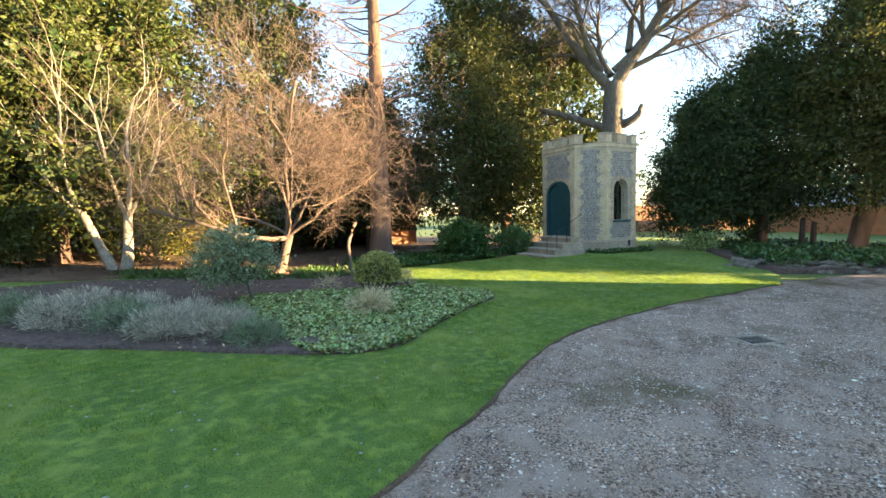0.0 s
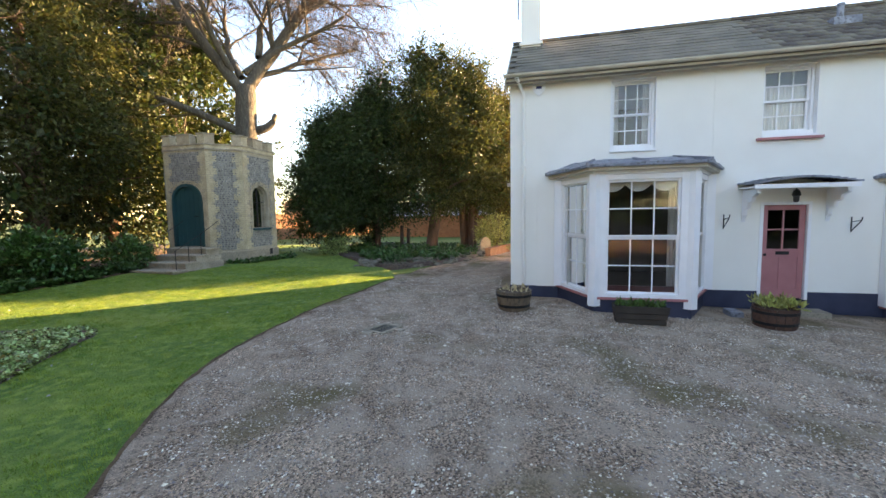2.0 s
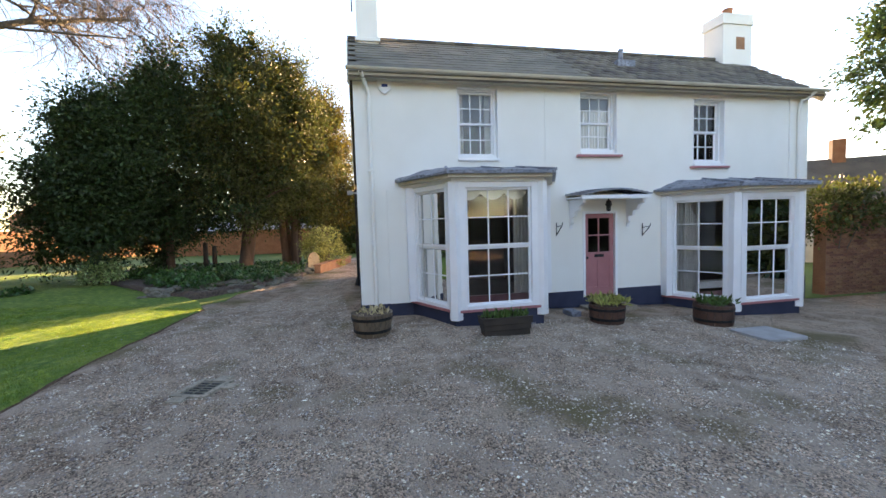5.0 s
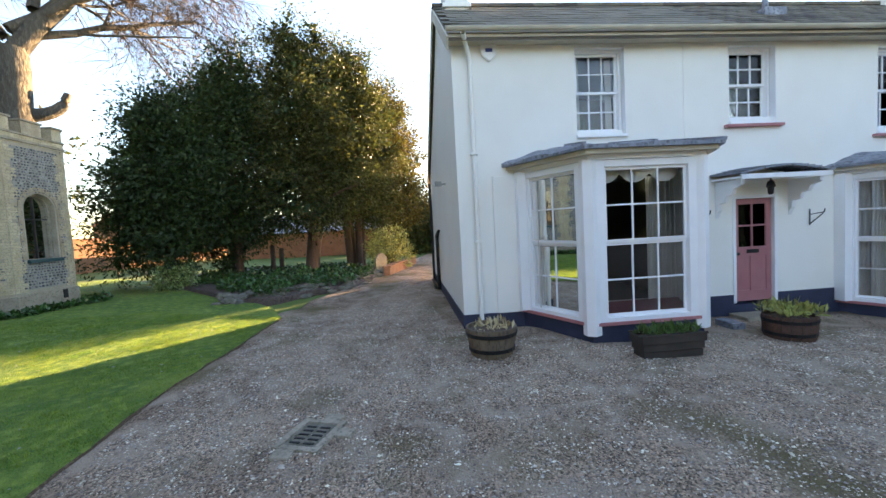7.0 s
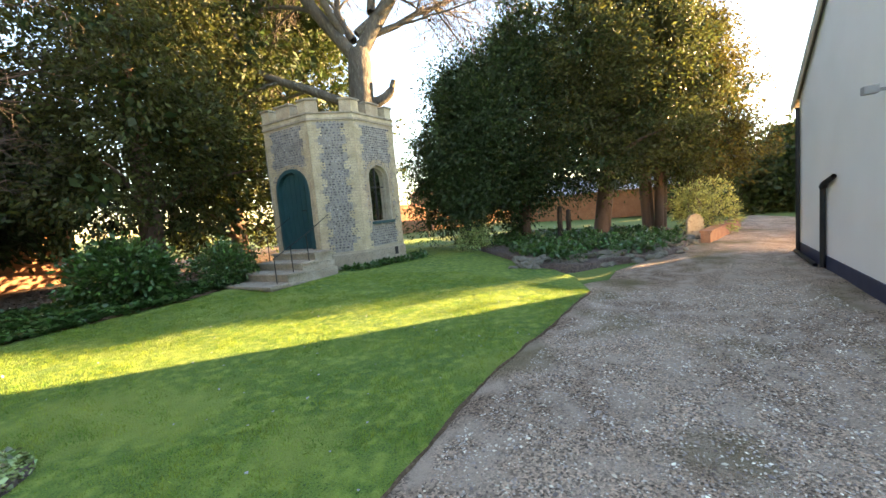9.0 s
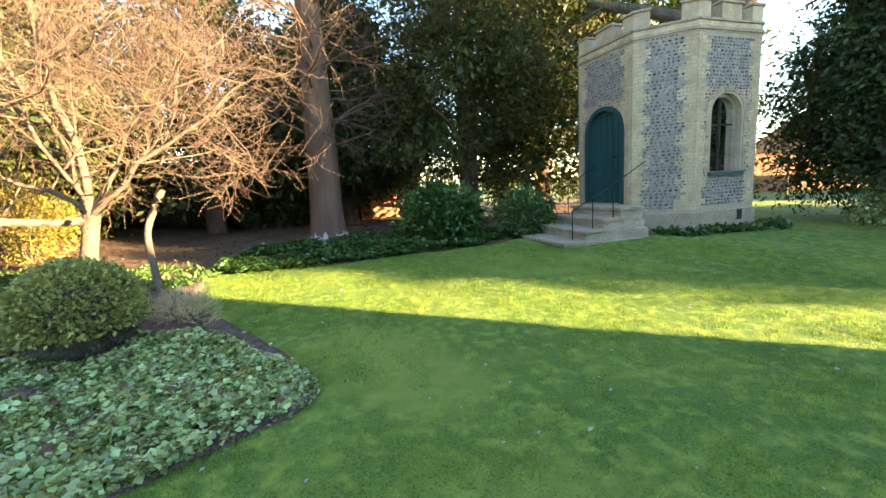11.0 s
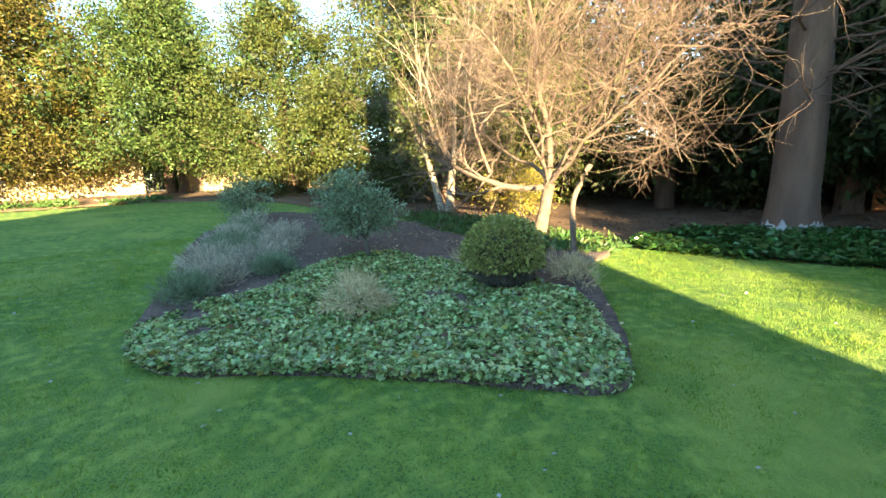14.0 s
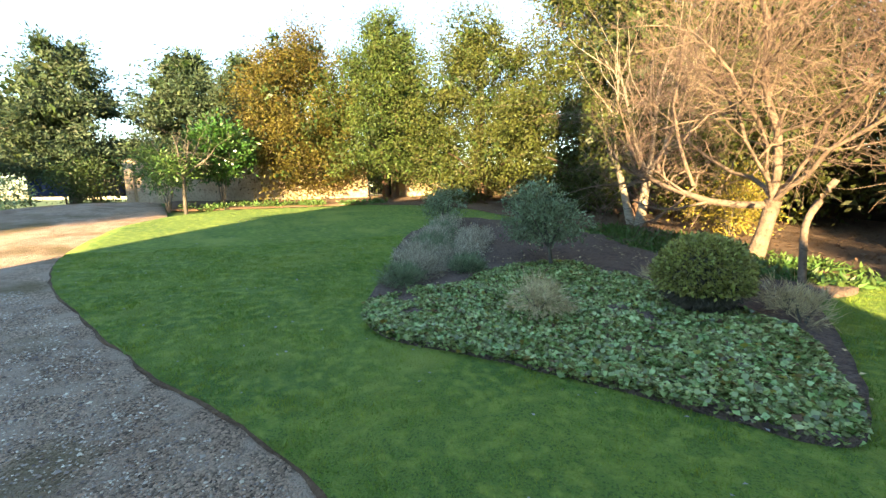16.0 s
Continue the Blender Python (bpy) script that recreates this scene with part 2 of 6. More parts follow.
def beam(bm, a, b, w, d, up=(0, 0, 1)):
    """A straight bar from a to b, w wide and d deep (d along up)."""
    a, b = Vector(a), Vector(b)
    ax = (b - a).normalized()
    side = ax.cross(Vector(up))
    side = side.normalized() if side.length > 1e-5 else Vector((1, 0, 0))
    top = side.cross(ax).normalized()
    m = Matrix((( *side, 0), (*ax, 0), (*top, 0), (0, 0, 0, 1))).transposed()
    m.translation = (a + b) / 2
    bmesh.ops.create_cube(bm, size=1.0, matrix=m @ Matrix.Diagonal((w, (b - a).length, d, 1)))
    return bm


def prism(bm, outline, z0, z1):
    """An upright prism on a plan outline (anticlockwise)."""
    lo = [bm.verts.new((x, y, z0)) for x, y in outline]
    hi = [bm.verts.new((x, y, z1)) for x, y in outline]
    n = len(outline)
    for i in range(n):
        bm.faces.new((lo[i], lo[(i + 1) % n], hi[(i + 1) % n], hi[i]))
    bm.faces.new(hi)
    bm.faces.new(lo[::-1])
    return bm


def lathe(bm, profile, n=20, cx=0.0, cy=0.0):
    """Profile of (radius, z) turned about the upright axis."""
    rings = [[bm.verts.new((cx + r * math.cos(2 * math.pi * i / n), cy + r * math.sin(2 * math.pi * i / n), z)) for i in range(n)] for r, z in profile]
    for a, b in zip(rings, rings[1:]):
        for i in range(n):
            bm.faces.new((a[i], a[(i + 1) % n], b[(i + 1) % n], b[i]))
    bm.faces.new(rings[0][::-1])
    bm.faces.new(rings[-1])
    return bm


def raw_mesh(name, verts, faces):
    """A mesh from arrays: verts (n, 3), faces (m, k)."""
    verts, faces = np.asarray(verts, np.float32), np.asarray(faces, np.int32)
    me = bpy.data.meshes.new(name)
    me.vertices.add(len(verts))
    me.vertices.foreach_set("co", verts.ravel())
    k = faces.shape[1]
    me.loops.add(faces.size)
    me.loops.foreach_set("vertex_index", faces.ravel())
    me.polygons.add(len(faces))
    me.polygons.foreach_set("loop_start", np.arange(0, faces.size, k, dtype=np.int32))
    me.polygons.foreach_set("loop_total", np.full(len(faces), k, np.int32))
    me.update(calc_edges=True)
    return me


def leaf_mesh(name, p, size, aspect=0.5, droop=0.0, flat=0.0, out=None):
    """One folded four-cornered leaf at each point; droop bends the tips down, flat lays the blades level, out gives a way to grow."""
    n = len(p)
    d = rng.normal(size=(n, 3))
    if out is not None:
        d = d * 0.6 + out
    d[:, 2] -= droop
    d[:, 2] *= 1 - flat
    d /= np.linalg.norm(d, axis=1, keepdims=True) + 1e-9
    u = rng.normal(size=(n, 3)) * (1 - flat)
    u[:, 2] += flat * 1.5 + 0.2
    s = np.cross(d, u)
    s /= np.linalg.norm(s, axis=1, keepdims=True) + 1e-9
    nn = np.cross(s, d)
    L = (size * rng.uniform(0.6, 1.35, n))[:, None]
    W = L * aspect * 0.5
    v = np.stack([p, p + d * L * 0.5 + s * W + nn * W * 0.35, p + d * L, p + d * L * 0.5 - s * W + nn * W * 0.35], 1).reshape(-1, 3)
    return raw_mesh(name, v, np.arange(4 * n).reshape(n, 4))


def tubes(name, lines, sides=4):
    """One mesh of tapered tubes; each line is a list of (x, y, z, radius)."""
    V, Fc, off = [], [], 0
    a = np.arange(sides) * 2 * np.pi / sides
    for ln in lines:
        ln = np.asarray(ln, float)
        P, R = ln[:, :3], ln[:, 3]
        T = np.gradient(P, axis=0)
        T /= np.linalg.norm(T, axis=1, keepdims=True) + 1e-9
        ref = np.where(np.abs(T[:, 2:3]) > 0.9, [[1.0, 0, 0]], [[0, 0, 1.0]])
        S = np.cross(T, ref)
        S /= np.linalg.norm(S, axis=1, keepdims=True) + 1e-9
        U = np.cross(S, T)
        ring = P[:, None] + R[:, None, None] * (np.cos(a)[None, :, None] * S[:, None] + np.sin(a)[None, :, None] * U[:, None])
        V.append(ring.reshape(-1, 3))
        k = len(P)
        i = np.arange(k - 1)[:, None] * sides
        j = np.arange(sides)[None]
        j2 = (j + 1) % sides
        Fc.append(np.stack([i + j, i + j2, i + sides + j2, i + sides + j], -1).reshape(-1, 4) + off)
        off += k * sides
    return raw_mesh(name, np.concatenate(V), np.concatenate(Fc))


def smooth(ob):
    ob.data.polygons.foreach_set("use_smooth", np.ones(len(ob.data.polygons), bool))
    return ob


def catmull(pts, n=6, closed=True):
    P = np.array(pts, float)
    out = []
    k = len(P)
    for i in range(k if closed else k - 1):
        if closed:
            p0, p1, p2, p3 = P[i - 1], P[i], P[(i + 1) % k], P[(i + 2) % k]
        else:
            p0, p1, p2, p3 = P[max(i - 1, 0)], P[i], P[i + 1], P[min(i + 2, k - 1)]
        for t in np.arange(n) / n:
            out.append(0.5 * (2 * p1 + (p2 - p0) * t + (2 * p0 - 5 * p1 + 4 * p2 - p3) * t * t + (3 * p1 - p0 - 3 * p2 + p3) * t ** 3))
    if not closed:
        out.append(P[-1])
    return np.array(out)


def inside(poly, x, y):
    """Which of the points lie within a plan outline."""
    c = np.zeros(len(x), bool)
    for (x0, y0), (x1, y1) in zip(poly, np.roll(poly, -1, axis=0)):
        if y0 != y1:
            c ^= ((y0 > y) != (y1 > y)) & (x < (x1 - x0) * (y - y0) / (y1 - y0) + x0)
    return c


def sstep(u):
    u = np.clip(u, 0, 1)
    return u * u * (3 - 2 * u)


def G(x, y):
    """Height of the ground."""
    x, y = np.asarray(x, float), np.asarray(y, float)
    w = 0.085 * (np.sqrt((2 - np.maximum(x, -15)) ** 2 + 1) + (2 - np.maximum(x, -15))) / 2
    w = w - 0.085 * (np.sqrt((2 - 8) ** 2 + 1) - 6) / 2
    n = 0.22 * sstep((y - 5.5) / 8)
    m = 0.12 * np.exp(-(((x - 12.8) / 4) ** 2 + ((y - 12) / 4) ** 2))
    s = -0.042 * np.clip(-y - 0.5, 0, 9) * sstep((x + 4) / 8)
    return w * sstep((y + 14) / 12) + n + m + s


def zone(name, outline, lift, material, step, label, category, skirt=0.07, rough=0.0):
    """A sheet of ground within a plan outline, with a cut edge all round."""
    from mathutils import geometry
    o = np.array(outline)
    lo, hi = o.min(0), o.max(0)
    gx, gy = np.meshgrid(np.arange(lo[0], hi[0], step), np.arange(lo[1], hi[1], step))
    gx = gx.ravel() + rng.uniform(-0.2, 0.2, gx.size) * step
    gy = gy.ravel() + rng.uniform(-0.2, 0.2, gy.size) * step
    k = inside(o, gx, gy)
    pts = [Vector(p) for p in o] + [Vector((a, b)) for a, b in zip(gx[k], gy[k])]
    n = len(o)
    vv, _, ff, *_ = geometry.delaunay_2d_cdt(pts, [(i, (i + 1) % n) for i in range(n)], [], 1, 1e-5)
    xy = np.array([(v.x, v.y) for v in vv])
    z = G(xy[:, 0], xy[:, 1]) + lift
    if rough:
        z = z + rough * np.array([noise.noise((a * 1.7, b * 1.7, 0.3)) for a, b in xy])
    bm = bmesh.new()
    bv = [bm.verts.new((a, b, c)) for (a, b), c in zip(xy, z)]
    for f in ff:
        bm.faces.new([bv[i] for i in f])
    bmesh.ops.recalc_face_normals(bm, faces=bm.faces)
    edge = [e for e in bm.edges if e.is_boundary]
    ex = bmesh.ops.extrude_edge_only(bm, edges=edge)
    for v in ex["geom"]:
        if isinstance(v, bmesh.types.BMVert):
            v.co.z -= skirt
    if bm.faces and sum(f.normal.z for f in bm.faces) < 0:
        bmesh.ops.reverse_faces(bm, faces=bm.faces)
    ob = part(name, bm, material)
    return tagged(smooth(ob), label, category, kind="structure")

# ---- the ground ----
def ground_sheet():
    ax = np.concatenate([np.linspace(-600, -60, 10), np.linspace(-55, 60, 116), np.linspace(65, 600, 10)])
    xx, yy = np.meshgrid(ax, ax)
    n = len(ax)
    v = np.stack([xx.ravel(), yy.ravel(), G(xx.ravel(), yy.ravel()) - 0.06], 1)
    i = (np.arange(n - 1)[:, None] * n + np.arange(n - 1)[None]).ravel()
    return raw_mesh("ground", v, np.stack([i, i + 1, i + n + 1, i + n], 1))


tagged(smooth(part("ground", ground_sheet(), "meadow")), "rough grass and earth reaching to the horizon", "ground", kind="structure")

EDGE = [(12.1, 4.75), (10.0, 4.87), (8.6, 4.97), (7.2, 4.95), (5.6, 4.8), (4.25, 4.45), (3.25, 3.95), (1.95, 3.15), (0.6, 2.4), (-1.86, 1.15), (-4.16, 0.62), (-7.4, 0.65), (-9.65, 1.5)]
EDGE_S = catmull(EDGE, 14, False)
EDGE_S = EDGE_S + 0.03 * np.array([(noise.noise((2.3 * a, 2.3 * b, 0.4)), noise.noise((2.3 * a, 2.3 * b, 7.4)) + 0.6 * noise.noise((7 * a, 7 * b, 1.4))) for a, b in EDGE_S])
BED = [(1.0, 5.55), (2.15, 5.45), (3.37, 6.33), (4.75, 7.13), (5.25, 7.36), (5.4, 7.72), (4.95, 8.75), (4.4, 9.7), (3.75, 10.8), (3.6, 12.0), (1.0, 12.6), (-3, 11.8), (-5.6, 10.4), (-4.3, 8.3), (-2.4, 7.1), (-0.8, 6.45)]
BED_S = catmull(BED, 10)
BED_S = BED_S + 0.035 * np.array([(noise.noise((3.1 * a, 3.1 * b, 0.4)), noise.noise((3.1 * a, 3.1 * b, 7.4))) for a, b in BED_S])
lawn_out = np.concatenate([EDGE_S, catmull([(-11.2, 3.0), (-11.6, 6.0), (-11.0, 9.0), (-8.5, 11.5), (-5.0, 12.2), (-2.5, 12.6), (1.2, 13.0), (3.6, 12.7), (7.1, 12.45), (9.4, 12.5), (10.6, 13.0), (12.6, 15.5), (17.5, 16.5), (22, 15.0), (19.0, 11.2), (16.6, 8.7), (14.6, 6.4), (13.3, 5.3)], 6, False)])
gravel_out = np.concatenate([catmull([(13.2, 4.6), (12.4, 5.1), (9, 5.3), (6, 5.3), (3.2, 4.4), (0.5, 2.9), (-2, 1.6), (-5, 1.1), (-9, 1.5), (-14, 0.5)], 6, False),
                             np.array([(-26.0, -2.0), (-26.0, -6.0), (-14.0, -7.0), (-6.0, -14.0), (9.9, -14.0), (9.95, -10.9), (10.0, 0.98), (17.2, 0.98), (26.0, -1.5), (30.0, 0.5), (22.0, 2.6), (17.0, 3.6), (14.2, 4.6)])])
zone("gravel_drive", gravel_out, -0.005, "gravel", 0.35, "worn grey-brown gravel drive in front of the house", "gravel drive", rough=0.02)
zone("lawn", lawn_out, 0.03, "lawn", 0.4, "short mown green lawn with cut edges", "lawn", rough=0.015)
ed = np.gradient(EDGE_S, axis=0)
ed /= np.linalg.norm(ed, axis=1, keepdims=True)
ew = np.array([0.028 + 0.035 * noise.noise((2.9 * a, 2.9 * b, 4.4)) for a, b in EDGE_S])[:, None]
zone("lawn_edge", np.concatenate([EDGE_S + np.stack([ed[:, 1], -ed[:, 0]], 1) * 0.06, (EDGE_S + np.stack([-ed[:, 1], ed[:, 0]], 1) * ew)[::-1]]), 0.012, "litter", 0.2, "dark trodden soil along the cut edge of the lawn", "soil edge", skirt=0.03, rough=0.01)
zone("flower_bed", BED_S, 0.085, "soil", 0.14, "bare dark soil of a curved flower bed", "flower bed", skirt=0.14, rough=0.035)
zone("woodland_floor", catmull([(3.7, 12.75), (7.1, 12.55), (9.4, 12.6), (10.5, 13.2), (12.3, 16.2), (20, 18), (22, 27), (0, 30), (-14, 24), (-13, 12), (-8.5, 11.8), (-5.0, 12.4), (-2.5, 12.8), (1.2, 13.1)], 5), 0.045, "litter", 0.6, "brown leaf litter under the trees", "leaf litter", rough=0.05)
zone("rockery_bed", catmull([(14.2, 6.1), (15.2, 4.9), (16.8, 3.5), (19.2, 3.2), (22.5, 3.4), (25, 6), (23, 10.5), (19.5, 11.4), (17.2, 9.3)], 5), 0.12, "soil", 0.35, "raised dark soil bed beneath the yews", "flower bed", skirt=0.3, rough=0.10)
zone("wall_border", catmull([(-11.4, 2.6), (-12.0, 6.0), (-11.2, 9.2), (-8.7, 11.8), (-11.5, 13.5), (-15.0, 11), (-15.5, 5), (-15.5, 1.2), (-12.0, 1.0)], 5), 0.05, "litter", 0.5, "dry brown border below the garden wall", "flower bed", rough=0.05)

# ---- the house ----
HX, HN, HS, HB = 10.05, 1.02, -10.5, 16.6     # front, gable ends, back
EAVE, RIDGE, RX, BACK_EAVE = 5.02, 6.45, 12.1, 3.45     # front eave, ridge height and place, low back eave
house = thing("house", HX, -4.8, -0.1, "cream rendered two-storey house with two bay windows and a slate roof", "house")
hm = Matrix.Translation((HX, -4.8, -0.1)).inverted()


def hpart(name, bm, material, parent=None, label=""):
    """A part given in the world's places, under the house or one of its parts."""
    if isinstance(bm, bmesh.types.BMesh):
        bm.transform(hm)
    else:
        bm.transform(hm)
    return part(name, bm, material, parent or house, label)


def walled(x0, x1, ys, zs, holes):
    """A wall across x0..x1 that leaves the holes (y0, y1, z0, z1) open."""
    ys = sorted({*ys, *(h[0] for h in holes), *(h[1] for h in holes)})
    zs = sorted({*zs, *(h[2] for h in holes), *(h[3] for h in holes)})
    ny, nz = len(ys) - 1, len(zs) - 1

    def solid(i, j):
        if not (0 <= i < ny and 0 <= j < nz):
            return False
        my, mz = (ys[i] + ys[i + 1]) / 2, (zs[j] + zs[j + 1]) / 2
        return not any(h[0] < my < h[1] and h[2] < mz < h[3] for h in holes)
    bm = bmesh.new()
    V = {}

    def vert(x, i, j):
        if (x, i, j) not in V:
            V[x, i, j] = bm.verts.new((x, ys[i], zs[j]))
        return V[x, i, j]
    for i in range(ny):
        for j in range(nz):
            if not solid(i, j):
                continue
            for x in (x0, x1):
                bm.faces.new((vert(x, i, j), vert(x, i + 1, j), vert(x, i + 1, j + 1), vert(x, i, j + 1)))
            for di, dj, a, c in ((-1, 0, (i, j), (i, j + 1)), (1, 0, (i + 1, j), (i + 1, j + 1)), (0, -1, (i, j), (i + 1, j)), (0, 1, (i, j + 1), (i + 1, j + 1))):
                if not solid(i + di, j + dj):
                    bm.faces.new((vert(x0, *a), vert(x0, *c), vert(x1, *c), vert(x1, *a)))
    bmesh.ops.recalc_face_normals(bm, faces=bm.faces)
    return bm


W1, W2, W3, DOOR = (-2.05, -1.14, 3.28, 4.78), (-4.95, -4.02, 3.42, 4.78), (-7.92, -7.03, 3.16, 4.72), (-4.95, -4.06, 0.08, 2.08)
BAY1, BAY2 = (-3.08, -0.06, 0.28, 2.70), (-9.25, -6.22, 0.0, 2.42)
hpart("front_wall", walled(HX, HX + 0.3, [HS, HN], [0.24, EAVE], [W1, W2, W3, DOOR, (BAY1[0] + .05, BAY1[1] - .05, 0.24, 2.7), (BAY2[0] + .05, BAY2[1] - .05, 0.24, 2.42)]), "render")
for bb in ((HX - 0.015, HS - 0.01, -0.6, HX + 0.3, BAY2[0], 0.24), (HX - 0.015, BAY2[1], -0.6, HX + 0.3, DOOR[0], 0.24), (HX - 0.015, DOOR[1], -0.6, HX + 0.3, BAY1[0], 0.24), (HX - 0.015, BAY1[1], -0.6, HX + 0.3, HN + 0.015, 0.24), (HX + 0.3, HN - 0.3, -0.6, HB, HN + 0.015, 0.24), (HX, DOOR[0], -0.6, HX + 0.3, DOOR[1], 0.05)):
    hpart("plinth", boxes(bb), "navy")


def gable(y0, y1, z0):
    bm = bmesh.new()
    o = [(HX + 0.3, z0), (HB, z0), (HB, BACK_EAVE - 0.05), (RX, RIDGE - 0.03), (HX + 0.3, EAVE + 0.16)]
    a = [bm.verts.new((x, y0, z)) for x, z in o]
    b = [bm.verts.new((x, y1, z)) for x, z in o]
    for i in range(5):
        bm.faces.new((a[i], a[(i + 1) % 5], b[(i + 1) % 5], b[i]))
    bm.faces.new(a)
    bm.faces.new(b[::-1])
    bmesh.ops.recalc_face_normals(bm, faces=bm.faces)
    return bm


hpart("gable_wall", gable(HN - 0.3, HN, 0.24), "render")
hpart("gable_wall", gable(HS, HS + 0.3, -0.6), "render")
hpart("back_wall", boxes((HB - 0.3, HS + 0.3, -0.6, HB, HN - 0.3, BACK_EAVE - 0.12)), "render")
# rooms behind the windows, their walls coloured dark for the dim interior
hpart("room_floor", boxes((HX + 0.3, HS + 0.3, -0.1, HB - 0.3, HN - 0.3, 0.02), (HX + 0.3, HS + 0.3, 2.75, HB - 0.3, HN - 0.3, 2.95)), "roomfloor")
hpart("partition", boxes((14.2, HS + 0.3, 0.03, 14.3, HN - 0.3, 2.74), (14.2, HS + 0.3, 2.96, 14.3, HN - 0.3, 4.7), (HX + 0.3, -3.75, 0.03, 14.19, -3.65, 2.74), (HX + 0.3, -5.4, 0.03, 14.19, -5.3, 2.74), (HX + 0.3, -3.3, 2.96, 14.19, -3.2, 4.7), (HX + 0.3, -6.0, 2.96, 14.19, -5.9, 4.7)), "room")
hpart("ceiling", boxes((HX + 0.3, HS + 0.3, 5.0, 13.9, HN - 0.3, 5.05)), "white")

# roof
ROV = 0.28
SL = (RIDGE - EAVE) / (RX - HX)
bm = bmesh.new()
SB = (RIDGE - BACK_EAVE) / (HB - RX)
for sx, ez in ((HX - ROV, EAVE + 0.06 - ROV * SL), (HB + ROV, BACK_EAVE + 0.06 - ROV * SB)):
    q = [(sx, HS - 0.12, ez), (sx, HN + 0.08, ez), (RX, HN + 0.08, RIDGE + 0.06), (RX, HS - 0.12, RIDGE + 0.06)]
    lo = [bm.verts.new((x, y, z - 0.08)) for x, y, z in q]
    hi = [bm.verts.new(p) for p in q]
    for i in range(4):
        bm.faces.new((lo[i], lo[(i + 1) % 4], hi[(i + 1) % 4], hi[i]))
    bm.faces.new(hi)
    bm.faces.new(lo)
bmesh.ops.recalc_face_normals(bm, faces=bm.faces)
roof = hpart("roof", bm, "slate")
bm = bmesh.new()
for i in range(24):
    y0 = HS - 0.12 + i * 0.5
    beam(bm, (RX, y0, RIDGE + 0.09), (RX, min(y0 + 0.49, HN + 0.08), RIDGE + 0.09), 0.2, 0.07)
hpart("ridge_tiles", bm, "slate", roof, "weathered ridge tiles")
for y in (HN + 0.085, HS - 0.125):
    for sx, ez in ((HX - ROV, EAVE - 0.05 - ROV * SL), (HB + ROV, BACK_EAVE - 0.05 - ROV * SB)):
        hpart("bargeboard", beam(bmesh.new(), (sx, y, ez), (RX, y, RIDGE - 0.05), 0.03, 0.2), "fascia", roof, "cream bargeboard along the gable")
hpart("fascia", boxes((HX - ROV - 0.02, HS - 0.1, EAVE - 0.165, HX - ROV + 0.005, HN + 0.07, EAVE - 0.09), (HX - ROV + 0.005, HS - 0.1, EAVE - 0.18, HX - 0.002, HN + 0.07, EAVE - 0.165)), "fascia")


def gutter(a, b, r=0.06):
    bm = bmesh.new()
    a, b = Vector(a), Vector(b)
    side = (b - a).cross(Vector((0, 0, 1))).normalized()
    rows = []
    for e in (a, b):
        rows.append([bm.verts.new(e + side * (r * k * math.cos(t)) - Vector((0, 0, r * k * math.sin(t)))) for k in (1.0, 0.86) for t in np.linspace(0, math.pi, 9)])
    for i in range(8):
        bm.faces.new((rows[0][i], rows[0][i + 1], rows[1][i + 1], rows[1][i]))
        bm.faces.new((rows[0][9 + i], rows[1][9 + i], rows[1][10 + i], rows[0][10 + i]))
    for k in (0, 8):
        bm.faces.new((rows[0][k], rows[1][k], rows[1][9 + k], rows[0][9 + k]))
    return bm


hpart("gutter", gutter((HX - ROV - 0.09, HS - 0.15, EAVE - 0.075), (HX - ROV - 0.09, HN + 0.12, EAVE - 0.04)), "fascia", None, "old cream gutter")


def pipe(pts, r=0.04, n=10):
    return tubes("pipe", [[(*p, r) for p in catmull(pts, 5, False)]], n)


smooth(hpart("drainpipe", pipe([(HX - ROV - 0.09, 0.86, EAVE - 0.12), (HX - 0.2, 0.8, EAVE - 0.22), (HX - 0.06, 0.72, EAVE - 0.45), (HX - 0.06, 0.72, EAVE - 0.8), (HX - 0.06, 0.72, 2.5), (HX - 0.06, 0.72, 0.05)]), "render", None, "cream painted drainpipe"))
for z in (1.5, 3.0):
    hpart("pipe_clip", boxes((HX - 0.11, 0.66, z, HX - 0.005, 0.78, z + 0.04), bevel=0.004), "render")
smooth(hpart("drainpipe", pipe([(HX - ROV - 0.09, HS + 0.25, EAVE - 0.12), (HX - 0.2, HS + 0.3, EAVE - 0.25), (HX - 0.06, HS + 0.35, EAVE - 0.5), (HX - 0.06, HS + 0.35, 2.5), (HX - 0.06, HS + 0.35, -0.3)]), "render"))
# raised plaster bands beside the bay and the windows
hpart("pilaster", boxes((HX - 0.05, -0.02, 0.24, HX - 0.002, 0.42, 2.62), bevel=0.006), "render", None, "flat plaster pilaster beside the bay")
hpart("panel_joint", boxes((HX - 0.012, -3.16, 2.9, HX - 0.002, -3.145, EAVE - 0.19)), "render")
hpart("plaster_band", boxes((HX - 0.025, HS + 0.5, 2.6, HX - 0.002, HS + 0.62, EAVE - 0.19)), "render")


